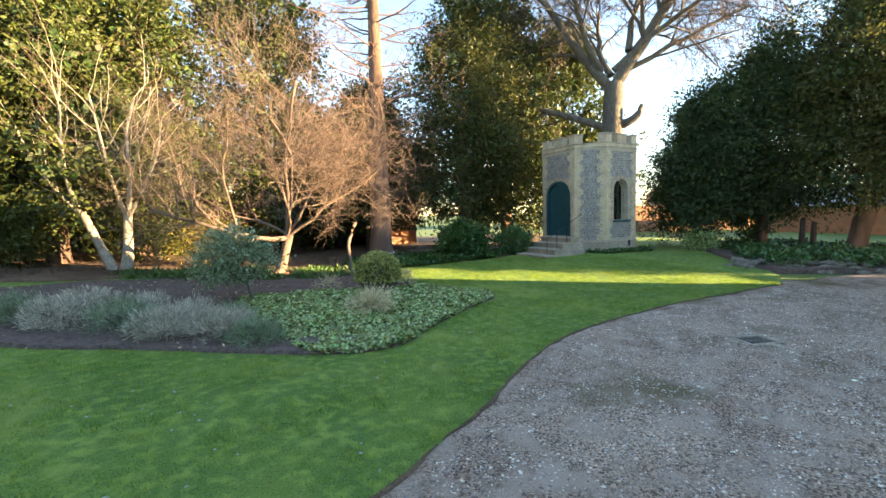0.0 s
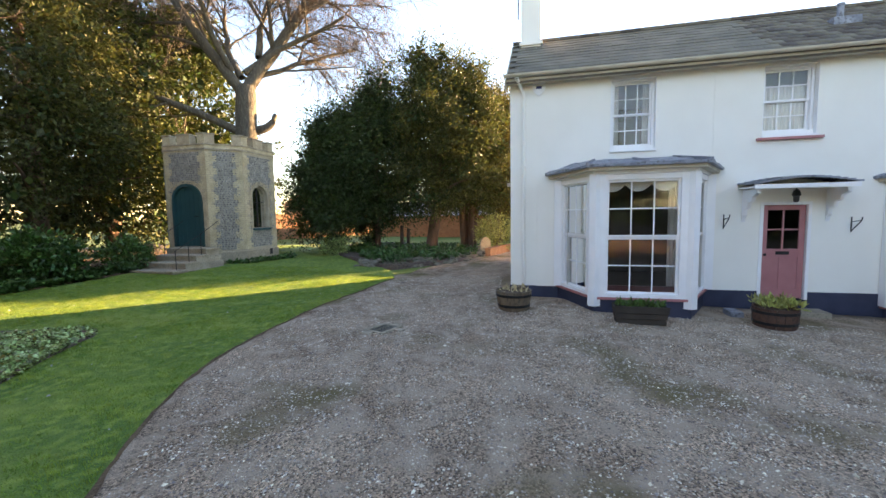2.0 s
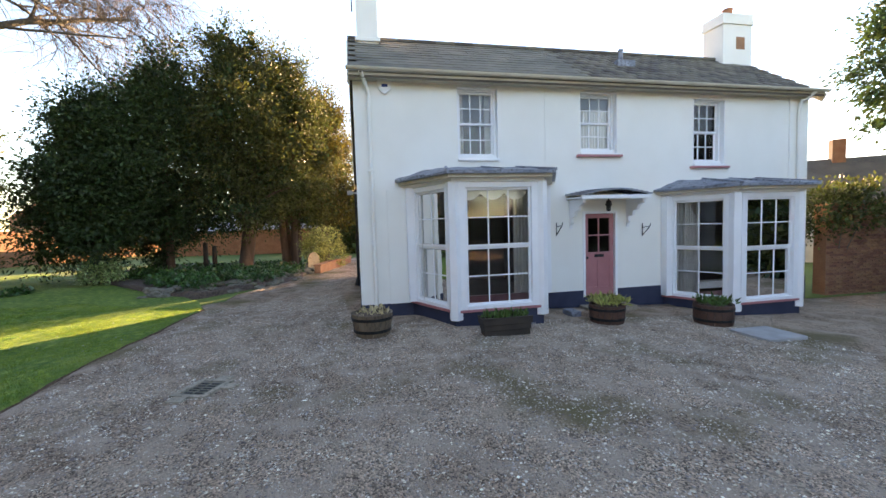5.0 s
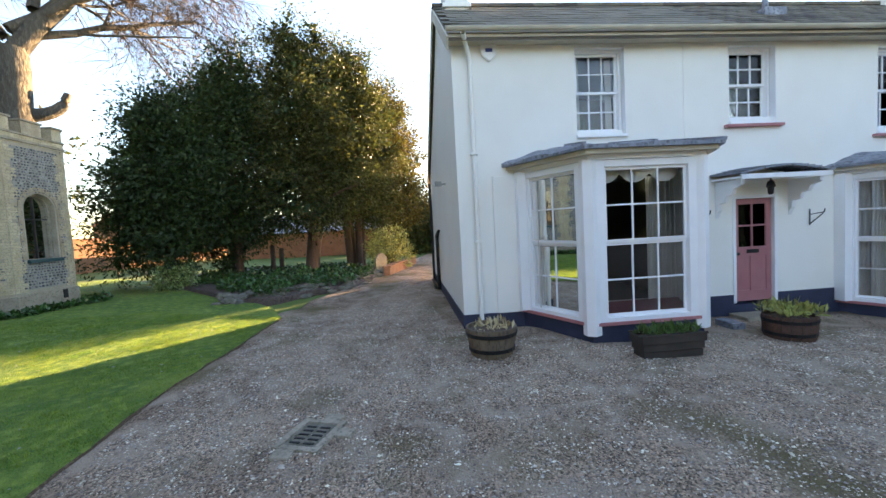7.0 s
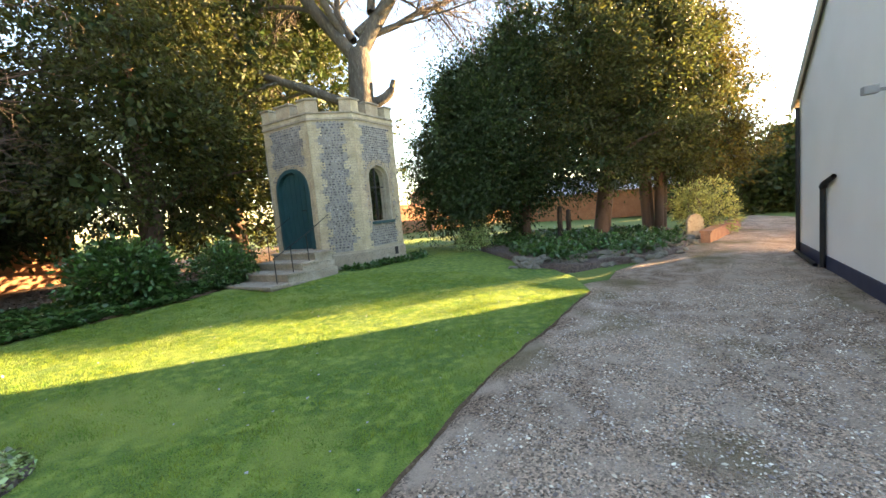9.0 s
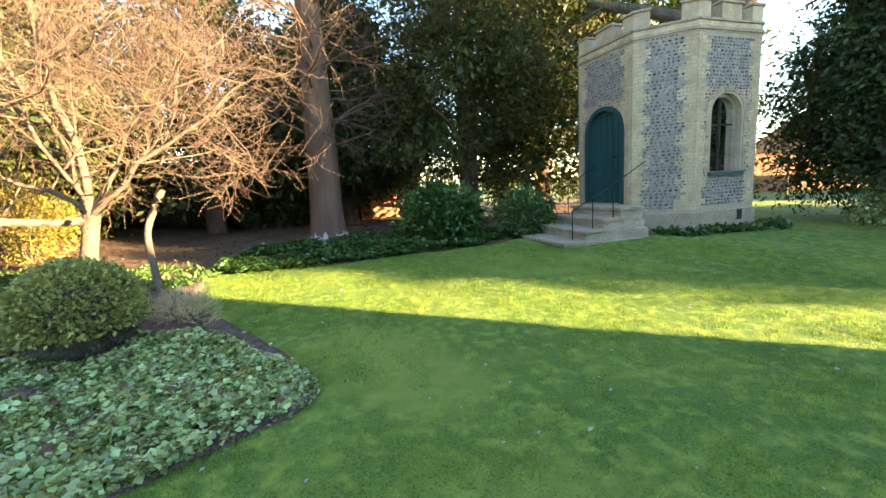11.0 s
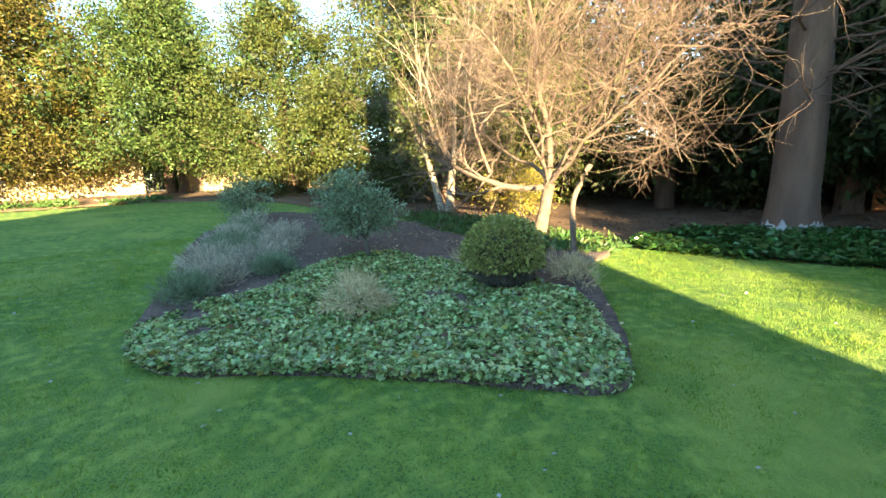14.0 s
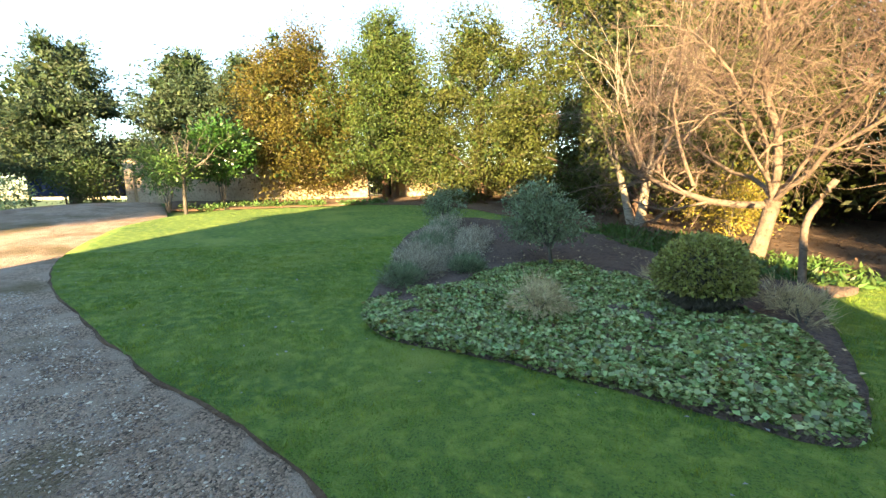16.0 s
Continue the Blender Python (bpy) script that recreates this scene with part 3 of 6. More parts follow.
def sash(y0, y1, z0, z1, cols, rows, x, parent=None, curtain=None, apron=True, xin=0.12):
    """A sliding sash window in an opening of a wall that faces -x."""
    f = 0.05
    bm = boxes((x - 0.02, y0, z0, x + xin, y0 + f, z1), (x - 0.02, y1 - f, z0, x + xin, y1, z1), (x - 0.02, y0 + f, z1 - f, x + xin, y1 - f, z1), (x - 0.05, y0 - 0.02, z0 - 0.05, x + xin, y1 + 0.02, z0 + 0.04), bevel=0.006)
    win = hpart("sash_window", bm, "white", parent, "white painted sash window")
    a, b, c, d = y0 + f, y1 - f, z0 + 0.04, z1 - f
    mz = (c + d) / 2
    for k, (lo, hi, xo) in enumerate(((mz - 0.02, d, 0.03), (c, mz + 0.02, 0.065))):
        s = 0.045
        bm = boxes((x + xo, a, lo, x + xo + 0.035, a + s, hi), (x + xo, b - s, lo, x + xo + 0.035, b, hi), (x + xo, a + s, lo, x + xo + 0.035, b - s, lo + s), (x + xo, a + s, hi - s, x + xo + 0.035, b - s, hi), bevel=0.004)
        hpart("sash_frame", bm, "white", win)
        n = rows // 2
        for i in range(1, cols):
            yy = a + s + (b - a - 2 * s) * i / cols
            hpart("glazing_bar", boxes((x + xo + 0.004, yy - 0.011, lo + s, x + xo + 0.03, yy + 0.011, hi - s)), "white", win)
        for j in range(1, n):
            zz = lo + s + (hi - lo - 2 * s) * j / n
            hpart("glazing_bar", boxes((x + xo + 0.006, a + s, zz - 0.011, x + xo + 0.028, b - s, zz + 0.011)), "white", win)
        for i in range(cols):
            for j in range(n):
                py0, py1 = (a + s + (b - a - 2 * s) * q / cols for q in (i, i + 1))
                pz0, pz1 = (lo + s + (hi - lo - 2 * s) * q / n for q in (j, j + 1))
                g = hpart("pane", boxes((x + xo + 0.014, py0 + .01, pz0 + .01, x + xo + 0.018, py1 - .01, pz1 - .01)), "glass", win)
                g.visible_shadow = False
    return win


def drape(y0, y1, z0, z1, x, folds=7, amp=0.035):
    ys = np.linspace(y0, y1, folds * 8 + 1)
    xs = x + amp * np.sin((ys - y0) / (y1 - y0) * folds * 2 * np.pi) + rng.normal(0, 0.004, len(ys))
    v = np.concatenate([np.stack([xs * 1.0, ys, np.full_like(ys, z)], 1) for z in (z0, (z0 + z1) / 2, z1)])
    n = len(ys)
    f = [(r * n + i, r * n + i + 1, (r + 1) * n + i + 1, (r + 1) * n + i) for r in range(2) for i in range(n - 1)]
    me = raw_mesh("curtain", v, f)
    return smooth(hpart("curtain", me, "curtain", None, "pale gathered curtain"))


sash(W1[0] + 0.008, W1[1] - 0.008, W1[2] + 0.05, W1[3], 3, 4, HX + 0.14)
sash(W2[0] + 0.008, W2[1] - 0.008, W2[2] + 0.05, W2[3], 3, 4, HX + 0.14)
sash(W3[0] + 0.008, W3[1] - 0.008, W3[2] + 0.05, W3[3], 3, 4, HX + 0.14)
hpart("window_sill", boxes((HX - 0.09, W2[0] - 0.1, W2[2] - 0.1, HX + 0.02, W2[1] + 0.1, W2[2] - 0.05), bevel=0.008), "pink", None, "pink painted window sill")
hpart("window_sill", boxes((HX - 0.09, W3[0] - 0.1, W3[2] - 0.1, HX + 0.02, W3[1] + 0.1, W3[2] - 0.052), bevel=0.008), "pink", None, "pink painted window sill")
for w in (W1, W2, W3):
    for a, c in ((w[0], w[0] + 0.006), (w[1] - 0.006, w[1])):
        hpart("jamb_lining", boxes((HX - 0.006, a, w[2], HX + 0.115, c, w[3])), "white", None, "white painted window jamb")
    hpart("apron", boxes((HX - 0.05, w[0] - 0.01, w[2] - 0.05, HX + 0.11, w[1] + 0.01, w[2] - 0.003), bevel=0.006), "white", None, "white window apron")
drape(-1.36, -1.22, 3.35, 4.72, HX + 0.35, 3)
drape(-1.98, -1.85, 3.35, 4.72, HX + 0.35, 3)
drape(-4.9, -4.08, 3.45, 4.45, HX + 0.28, 11, 0.02)
drape(-7.86, -7.66, 3.2, 4.68, HX + 0.35, 3)


def bay(b, z0, z1, yc, wf):
    """A canted bay window: three sashes between posts, on a plinth, under a lead roof."""
    fx = 8.69
    corners = [(HX, b[1]), (fx, yc + wf / 2), (fx, yc - wf / 2), (HX, b[0])]
    o = corners
    bm = prism(bmesh.new(), [(x, y) for x, y in o], -0.7, z0 - 0.06)
    base = hpart("bay_plinth", bm, "navy", None, "navy painted base of the bay")
    oo = [(HX - 0.002, b[1] + 0.07), (fx - 0.05, yc + wf / 2 + 0.03), (fx - 0.05, yc - wf / 2 - 0.03), (HX - 0.002, b[0] - 0.07)]
    hpart("bay_sill", prism(bmesh.new(), oo, z0 - 0.06, z0 - 0.015), "pink", base, "pink painted sill of the bay")
    # posts at the corners
    for (x, y), sgn in ((corners[1], 1), (corners[2], -1)):
        bm = bmesh.new()
        lathe(bm, [(0.13, z0 - 0.2), (0.13, z1 + 0.02)], 6, x + 0.05, y - sgn * 0.02)
        hpart("corner_post", bm, "white", base, "white painted corner post of the bay")
    for y, s in ((b[1], -1), (b[0], 1)):
        hpart("wall_post", boxes((HX - 0.2, y - 0.09, z0 - 0.015, HX - 0.003, y + 0.09, z1 + 0.02), bevel=0.006), "white", base)
    # glazing of each side
    for k, (p, q, cols) in enumerate(((corners[0], corners[1], 2), (corners[1], corners[2], 3), (corners[2], corners[3], 2))):
        p, q = Vector((*p, 0)), Vector((*q, 0))
        d = (q - p)
        L = d.length
        d.normalize()
        nrm = Vector((d.y, -d.x, 0))
        if nrm.x > 0:
            nrm = -nrm
        m = Matrix(((d.x, nrm.x, 0, p.x), (d.y, nrm.y, 0, p.y), (0, 0, 1, 0), (0, 0, 0, 1)))
        s0, s1 = (0.16, L - 0.16)
        fr = bmesh.new()
        for bb in ((s0 - 0.1, -0.1, z0 - 0.015, s0 + 0.07, 0.03, z1), (s1 - 0.07, -0.1, z0 - 0.015, s1 + 0.1, 0.03, z1), (s0 + 0.07, -0.1, z1 - 0.1, s1 - 0.07, 0.03, z1), (s0 + 0.07, -0.1, z0 - 0.015, s1 - 0.07, 0.03, z0 + 0.05)):
            box(fr, *bb, bevel=0.006)
        fr.transform(m)
        win = hpart("bay_window", fr, "white", None, "white sash window of the bay")
        a, c = s0 + 0.07, s1 - 0.07
        zz = [z0 + 0.05, z0 + 0.05 + (z1 - z0 - 0.15) / 2, z1 - 0.1]
        for r in range(2):
            lo, hi = zz[r], zz[r + 1]
            yo = -0.05 + 0.03 * r
            st = 0.045
            fr = bmesh.new()
            for bb in ((a, yo - 0.03, lo, a + st, yo, hi), (c - st, yo - 0.03, lo, c, yo, hi), (a + st, yo - 0.03, lo, c - st, yo, lo + st), (a + st, yo - 0.03, hi - st, c - st, yo, hi)):
                box(fr, *bb, bevel=0.004)
            fr.transform(m)
            hpart("sash_frame", fr, "white", win)
            A, C, B, D = a + st, c - st, lo + st, hi - st
            for i in range(1, cols):
                u = A + (C - A) * i / cols
                fr = boxes((u - 0.012, yo - 0.026, B, u + 0.012, yo - 0.002, D))
                fr.transform(m)
                hpart("glazing_bar", fr, "white", win)
            v = (B + D) / 2
            fr = boxes((A, yo - 0.024, v - 0.012, C, yo - 0.004, v + 0.012))
            fr.transform(m)
            hpart("glazing_bar", fr, "white", win)
            for i in range(cols):
                for j in range(2):
                    fr = boxes((A + (C - A) * i / cols + .011, yo - 0.016, B + (D - B) * j / 2 + .011, A + (C - A) * (i + 1) / cols - .011, yo - 0.012, B + (D - B) * (j + 1) / 2 - .011))
                    fr.transform(m)
                    g = hpart("pane", fr, "glass", win)
                    g.visible_shadow = False
    # cornice and roof
    def ring(off):
        return [(HX - 0.004, b[1] + off * 1.1), (fx - off, yc + wf / 2 + off * 0.6), (fx - off, yc - wf / 2 - off * 0.6), (HX - 0.004, b[0] - off * 1.1)]
    head = hpart("bay_cornice", prism(bmesh.new(), ring(0.06), z1 + 0.003, z1 + 0.07), "white", None, "white cornice of the bay")
    hpart("fascia", prism(bmesh.new(), ring(0.2), z1 + 0.07, z1 + 0.13), "fascia", head, "cream moulded fascia of the bay")
    lead = bmesh.new()
    lo = [lead.verts.new((x, y, z1 + 0.13)) for x, y in ring(0.27)]
    md = [lead.verts.new((x, y, z1 + 0.185)) for x, y in ring(0.27)]
    hi = [lead.verts.new((x, y, z1 + 0.40)) for x, y in ((HX - 0.004, b[1] - 0.35), (HX - 0.35, yc + wf / 2 - 0.1), (HX - 0.35, yc - wf / 2 + 0.1), (HX - 0.004, b[0] + 0.35))]
    for r0, r1 in ((lo, md), (md, hi)):
        for i in range(3):
            lead.faces.new((r0[i], r0[i + 1], r1[i + 1], r1[i]))
    lead.faces.new(hi)
    lead.faces.new(lo[::-1])
    bmesh.ops.recalc_face_normals(lead, faces=lead.faces)
    bmesh.ops.subdivide_edges(lead, edges=lead.edges[:], cuts=5, use_grid_fill=True)
    for v in lead.verts:
        v.co.z += 0.045 * noise.noise(v.co * 4.3) if v.co.z > z1 + 0.14 else 0
    lr = hpart("bay_roof", lead, "lead", head, "wrinkled lead sheet roof of the bay")
    r27 = ring(0.27)
    for (x, y), (x2, y2) in ((r27[1], (HX - 0.35, yc + wf / 2 - 0.1)), (r27[2], (HX - 0.35, yc - wf / 2 + 0.1)), (((r27[1][0]), yc), (HX - 0.35, yc))):
        hpart("lead_roll", beam(bmesh.new(), (x, y, z1 + 0.2), (x2, y2, z1 + 0.41), 0.05, 0.05), "lead", head)


bay(BAY1, 0.30, 2.64, -1.55, 1.74)
bay(BAY2, 0.02, 2.36, -7.72, 1.70)
for (y0, y1, zb, zt) in ((-0.40, -0.24, 0.3, 2.5), (-2.9, -2.75, 0.3, 2.5), (-6.75, -6.5, 0.02, 2.25), (-9.0, -8.3, 0.02, 2.25)):
    drape(y0, y1, zb, zt, HX - 0.35, 4)


for y0, y1, zb, zt in ((-0.95, -0.2, 0.32, 2.5), (-2.95, -2.3, 0.32, 2.5), (-7.1, -6.4, 0.04, 2.25), (-9.1, -8.4, 0.04, 2.25)):
    drape(y0, y1, zb, zt, HX - 0.14, 8)


def blind(y0, y1, z0, z1, x):
    n = 41
    ys = np.linspace(y0, y1, n)
    sc = z0 + 0.16 * np.abs(np.sin(np.linspace(0, 3 * np.pi, n))) ** 0.6 * -1 + 0.1
    v = np.concatenate([np.stack([np.full(n, x), ys, sc], 1), np.stack([np.full(n, x + 0.03), ys, np.full(n, z1)], 1)])
    me = raw_mesh("pelmet", v, [(i, i + 1, n + i + 1, n + i) for i in range(n - 1)])
    smooth(hpart("pelmet", me, "curtain", None, "pale scalloped blind at the head of the bay"))


blind(-2.2, -0.8, 2.38, 2.6, 8.9)
blind(-8.5, -6.95, 2.1, 2.32, 8.9)

# front door with its hood
bm = boxes((HX - 0.02, DOOR[0], DOOR[2], HX + 0.12, DOOR[0] + 0.06, DOOR[3]), (HX - 0.02, DOOR[1] - 0.06, DOOR[2], HX + 0.12, DOOR[1], DOOR[3]), (HX - 0.02, DOOR[0] + .06, DOOR[3] - 0.06, HX + 0.12, DOOR[1] - .06, DOOR[3]), bevel=0.006)
hpart("door_frame", bm, "white")
d0, d1, dz0, dz1 = DOOR[0] + 0.065, DOOR[1] - 0.065, DOOR[2] + 0.02, DOOR[3] - 0.065
dm = (d0 + d1) / 2
mid = dz0 + 0.92
bm = boxes((HX + 0.05, d0, dz0, HX + 0.095, d0 + 0.1, dz1), (HX + 0.05, d1 - 0.1, dz0, HX + 0.095, d1, dz1), (HX + 0.05, dm - 0.045, dz0, HX + 0.095, dm + 0.045, mid + 0.1), (HX + 0.05, d0 + .1, dz0, HX + 0.095, dm - .045, dz0 + 0.2), (HX + 0.05, dm + .045, dz0, HX + 0.095, d1 - .1, dz0 + 0.2), (HX + 0.05, d0 + .1, mid - 0.08, HX + 0.095, dm - .045, mid + 0.1), (HX + 0.05, dm + .045, mid - 0.08, HX + 0.095, d1 - .1, mid + 0.1), (HX + 0.05, d0 + .1, dz1 - 0.1, HX + 0.095, d1 - .1, dz1), (HX + 0.055, dm - 0.015, mid + 0.1, HX + 0.09, dm + 0.015, dz1 - 0.1), (HX + 0.055, d0 + .1, (mid + dz1) / 2 - 0.015, HX + 0.09, dm - .015, (mid + dz1) / 2 + 0.015), (HX + 0.055, dm + .015, (mid + dz1) / 2 - 0.015, HX + 0.09, d1 - .1, (mid + dz1) / 2 + 0.015), bevel=0.004)
door = hpart("front_door", bm, "pink", None, "faded pink panelled front door with four panes")
for a, b in ((d0 + 0.1, dm - 0.045), (dm + 0.045, d1 - 0.1)):
    hpart("door_panel", boxes((HX + 0.065, a, dz0 + 0.2, HX + 0.085, b, mid - 0.08), bevel=0.006), "pink", door)
for a, b in ((d0 + 0.1, dm - 0.015), (dm + 0.015, d1 - 0.1)):
    for c, d in ((mid + 0.1, (mid + dz1) / 2 - 0.015), ((mid + dz1) / 2 + 0.015, dz1 - 0.1)):
        hpart("pane", boxes((HX + 0.07, a, c, HX + 0.074, b, d)), "glass", door).visible_shadow = False
hpart("letter_plate", boxes((HX + 0.035, dm - 0.12, mid - 0.02, HX + 0.049, dm + 0.12, mid + 0.05), bevel=0.004), "iron", door, "dark metal letter plate")
smooth(hpart("door_knob", lathe(bmesh.new(), [(0.012, 0), (0.012, 0.03), (0.028, 0.04), (0.03, 0.055), (0.015, 0.07)], 12), "iron", door)).matrix_basis = hm @ pose(HX + 0.05, d1 - 0.05, mid - 0.02, 0, -90, 0) @ hm.inverted()
bm = bmesh.new()
n = 14
for i in range(n):
    u0, u1 = i / n, (i + 1) / n
    y0, y1 = -5.35 + 1.72 * u0, -5.35 + 1.72 * u1
    z0, z1 = 2.42 + 0.12 * math.sin(math.pi * u0), 2.42 + 0.12 * math.sin(math.pi * u1)
    beam(bm, (HX - 0.70, (y0 + y1) / 2, (z0 + z1) / 2), (HX - 0.004, (y0 + y1) / 2, (z0 + z1) / 2 + 0.03), abs(y1 - y0) + 0.01, 0.035)
hood = hpart("door_hood", bm, "lead", None, "curved lead-covered hood over the front door")
hpart("fascia", boxes((HX - 0.69, -5.33, 2.33, HX - 0.65, -3.65, 2.41), (HX - 0.65, -5.33, 2.35, HX - 0.004, -3.65, 2.385), bevel=0.004), "white", hood)
for y in (-3.76, -5.22):
    bm = bmesh.new()
    pts = [(0, 2.33), (-0.58, 2.33), (-0.59, 2.25), (-0.42, 2.19), (-0.38, 2.1), (-0.25, 2.07), (-0.22, 1.97), (-0.08, 1.94), (-0.07, 1.82), (-0.03, 1.78), (0, 1.68)]
    f = [[bm.verts.new((HX - 0.004 + a, y + s, z)) for a, z in pts] for s in (-0.035, 0.035)]
    bm.faces.new(f[0])
    bm.faces.new(f[1][::-1])
    for i in range(len(pts)):
        j = (i + 1) % len(pts)
        bm.faces.new((f[0][i], f[0][j], f[1][j], f[1][i]))
    bmesh.ops.recalc_face_normals(bm, faces=bm.faces)
    hpart("bracket", bm, "white", hood, "scrolled white timber bracket")
bm = lathe(bmesh.new(), [(0.01, 0.12), (0.05, 0.09), (0.075, 0.0), (0.05, -0.02), (0.045, -0.12), (0.02, -0.14)], 12, HX - 0.35, -4.5)
bm.transform(Matrix.Translation((0, 0, 2.2)))
beam(bm, (HX - 0.35, -4.5, 2.3), (HX - 0.35, -4.5, 2.36), 0.015, 0.015)
hpart("porch_lantern", bm, "iron", hood, "small black lantern under the hood")
hpart("doorstep", boxes((HX - 0.45, -5.15, -0.4, HX - 0.02, -3.95, -0.09), bevel=0.015), "stone", None, "worn stone doorstep")


def wall_bracket(y, z):
    bm = bmesh.new()
    beam(bm, (HX - 0.01, y, z - 0.16), (HX - 0.01, y, z + 0.14), 0.02, 0.012)
    beam(bm, (HX - 0.01, y, z - 0.14), (HX - 0.26, y, z + 0.06), 0.014, 0.014)
    beam(bm, (HX - 0.01, y, z + 0.04), (HX - 0.28, y, z + 0.08), 0.014, 0.014)
    beam(bm, (HX - 0.28, y, z + 0.08), (HX - 0.29, y, z + 0.14), 0.014, 0.014)
    hpart("hanging_basket_bracket", bm, "iron", None, "black iron hanging basket bracket")


wall_bracket(-3.4, 1.7)
wall_bracket(-5.62, 1.62)
bm = bmesh.new()
o = [(0.13, 4.86), (0.15, 4.80), (0.12, 4.66), (0.0, 4.56), (-0.12, 4.66), (-0.15, 4.80), (-0.13, 4.86)]
fa = [[bm.verts.new((x, 0.38 + a, z)) for a, z in o] for x in (HX - 0.065, HX - 0.003)]
bm.faces.new(fa[0])
bm.faces.new(fa[1][::-1])
for i in range(7):
    bm.faces.new((fa[0][i], fa[0][(i + 1) % 7], fa[1][(i + 1) % 7], fa[1][i]))
bmesh.ops.recalc_face_normals(bm, faces=bm.faces)
bmesh.ops.bevel(bm, geom=bm.edges[:], offset=0.012, segments=2, affect="EDGES")
hpart("alarm_box", bm, "white", None, "white shield-shaped burglar alarm box")
hpart("alarm_badge", boxes((HX - 0.071, 0.32, 4.71, HX - 0.066, 0.44, 4.77)), "blue", None, "blue badge on the alarm box")
# chimneys


def chimney(x0, y0, x1, y1, z0, z1, label):
    c = hpart("chimney", boxes((x0, y0, z0, x1, y1, z1 - 0.3), (x0 - 0.04, y0 - 0.04, z1 - 0.3, x1 + 0.04, y1 + 0.04, z1 - 0.2), (x0 - 0.02, y0 - 0.02, z1 - 0.2, x1 + 0.02, y1 + 0.02, z1), (x0 - 0.05, y0 - 0.05, z0 + 0.25, x1 + 0.05, y1 + 0.05, z0 + 0.33), bevel=0.01), "render", None, label)
    hpart("lead_flashing", boxes((x0 - 0.03, y0 - 0.03, z0, x1 + 0.03, y1 + 0.03, z0 + 0.12)), "lead", c)
    smooth(hpart("chimney_pot", lathe(bmesh.new(), [(0.14, z1), (0.13, z1 + 0.25), (0.15, z1 + 0.28), (0.12, z1 + 0.3)], 14, (x0 + x1) / 2, (y0 + y1) / 2), "terracotta", c))
    return c


ch = chimney(11.75, 0.36, 12.45, 0.86, 6.1, 8.9, "tall white painted chimney stack")
bm = bmesh.new()
beam(bm, (12.1, 0.96, 7.2), (12.1, 0.96, 9.3), 0.03, 0.03, (1, 0, 0))
for z in (7.9, 8.2, 8.5):
    beam(bm, (12.1, 0.75, z), (12.1, 1.25, z), 0.012, 0.012)
hpart("aerial", bm, "iron", ch, "thin television aerial")
ch = chimney(11.75, -10.6, 12.45, -9.6, 5.95, 7.75, "broad white chimney stack with flaking paint")
hpart("bare_brick", boxes((11.744, -10.35, 6.75, 11.749, -10.05, 7.1)), "brick", ch, "patch of bare brick where paint has flaked")
bm = bmesh.new()
lathe(bm, [(0.06, 5.7), (0.06, 6.25), (0.075, 6.26), (0.075, 6.3)], 10, 11.25, -5.9)
hpart("vent_pipe", bm, "lead", None, "grey roof vent pipe")
hpart("vent_flashing", boxes((11.0, -6.15, 5.72, 11.45, -5.65, 5.95)), "lead")
# gable end: drainpipe, light and eaves return
bm = tubes("pipe", [[(14.5, HN + 0.06, z, 0.045) for z in (0.02, 0.8, 1.55)], [(14.5, HN + 0.06, 1.5, 0.06), (14.4, HN + 0.06, 1.56, 0.05), (13.9, HN + 0.05, 1.68, 0.04)], [(16.45, HN + 0.06, z, 0.04) for z in (0.02, 1.5, 3.2)], [(16.5, HN + 0.1, 0.06, 0.04), (14.6, HN + 0.14, 0.05, 0.04)]], 10)
smooth(hpart("drainpipe", bm, "iron", None, "black drainpipe on the gable wall"))
hpart("floodlight", boxes((11.85, HN + 0.1, 2.68, 12.0, HN + 0.24, 2.78), (11.91, HN + 0.002, 2.7, 11.94, HN + 0.1, 2.74), bevel=0.01), "concrete", None, "small grey floodlight on the gable")

# roof slates of the front slope
rows, cw = 13, 0.30
ln = math.hypot(RX - HX + ROV, RIDGE - EAVE + ROV * SL)
tilt = math.atan(SL)
sl_bm = boxes((-0.005, 0.003, 0, 0.30, cw - 0.003, 0.012))
sl_me = bpy.data.meshes.new("slate")
sl_bm.to_mesh(sl_me)
sl_bm.free()
sl_me.materials.append(M["slate"])
restV, restF = [], []
base = np.array([v.co[:] for v in sl_me.vertices])
fac = np.array([list(p.vertices) for p in sl_me.polygons])
count = 0
for r in range(rows):
    s = r * ln / rows
    for c in range(40):
        y = HS - 0.12 + c * cw + (0.15 if r % 2 else 0)
        if y + cw > HN + 0.10:
            continue
        px, pz = HX - ROV - 0.03 + s * math.cos(tilt), EAVE + 0.075 - ROV * SL + s * math.sin(tilt)
        m = pose(px, y, pz + rng.normal(0, 0.002), 0, -math.degrees(tilt) + 2.2 + rng.normal(0, 0.4), rng.normal(0, 0.5))
        if y > -4.4 and count < 280:
            ob = new("slate", sl_me)
            ob.parent = roof
            ob.matrix_basis = hm @ m
            count += 1
        else:
            mm = np.array(hm @ m)
            restF.append(fac + 8 * len(restV))
            restV.append(base @ mm[:3, :3].T + mm[:3, 3])
rest = part("slates", raw_mesh("slates", np.concatenate(restV), np.concatenate(restF)), "slate", roof)
rest["kind"] = "stuff"

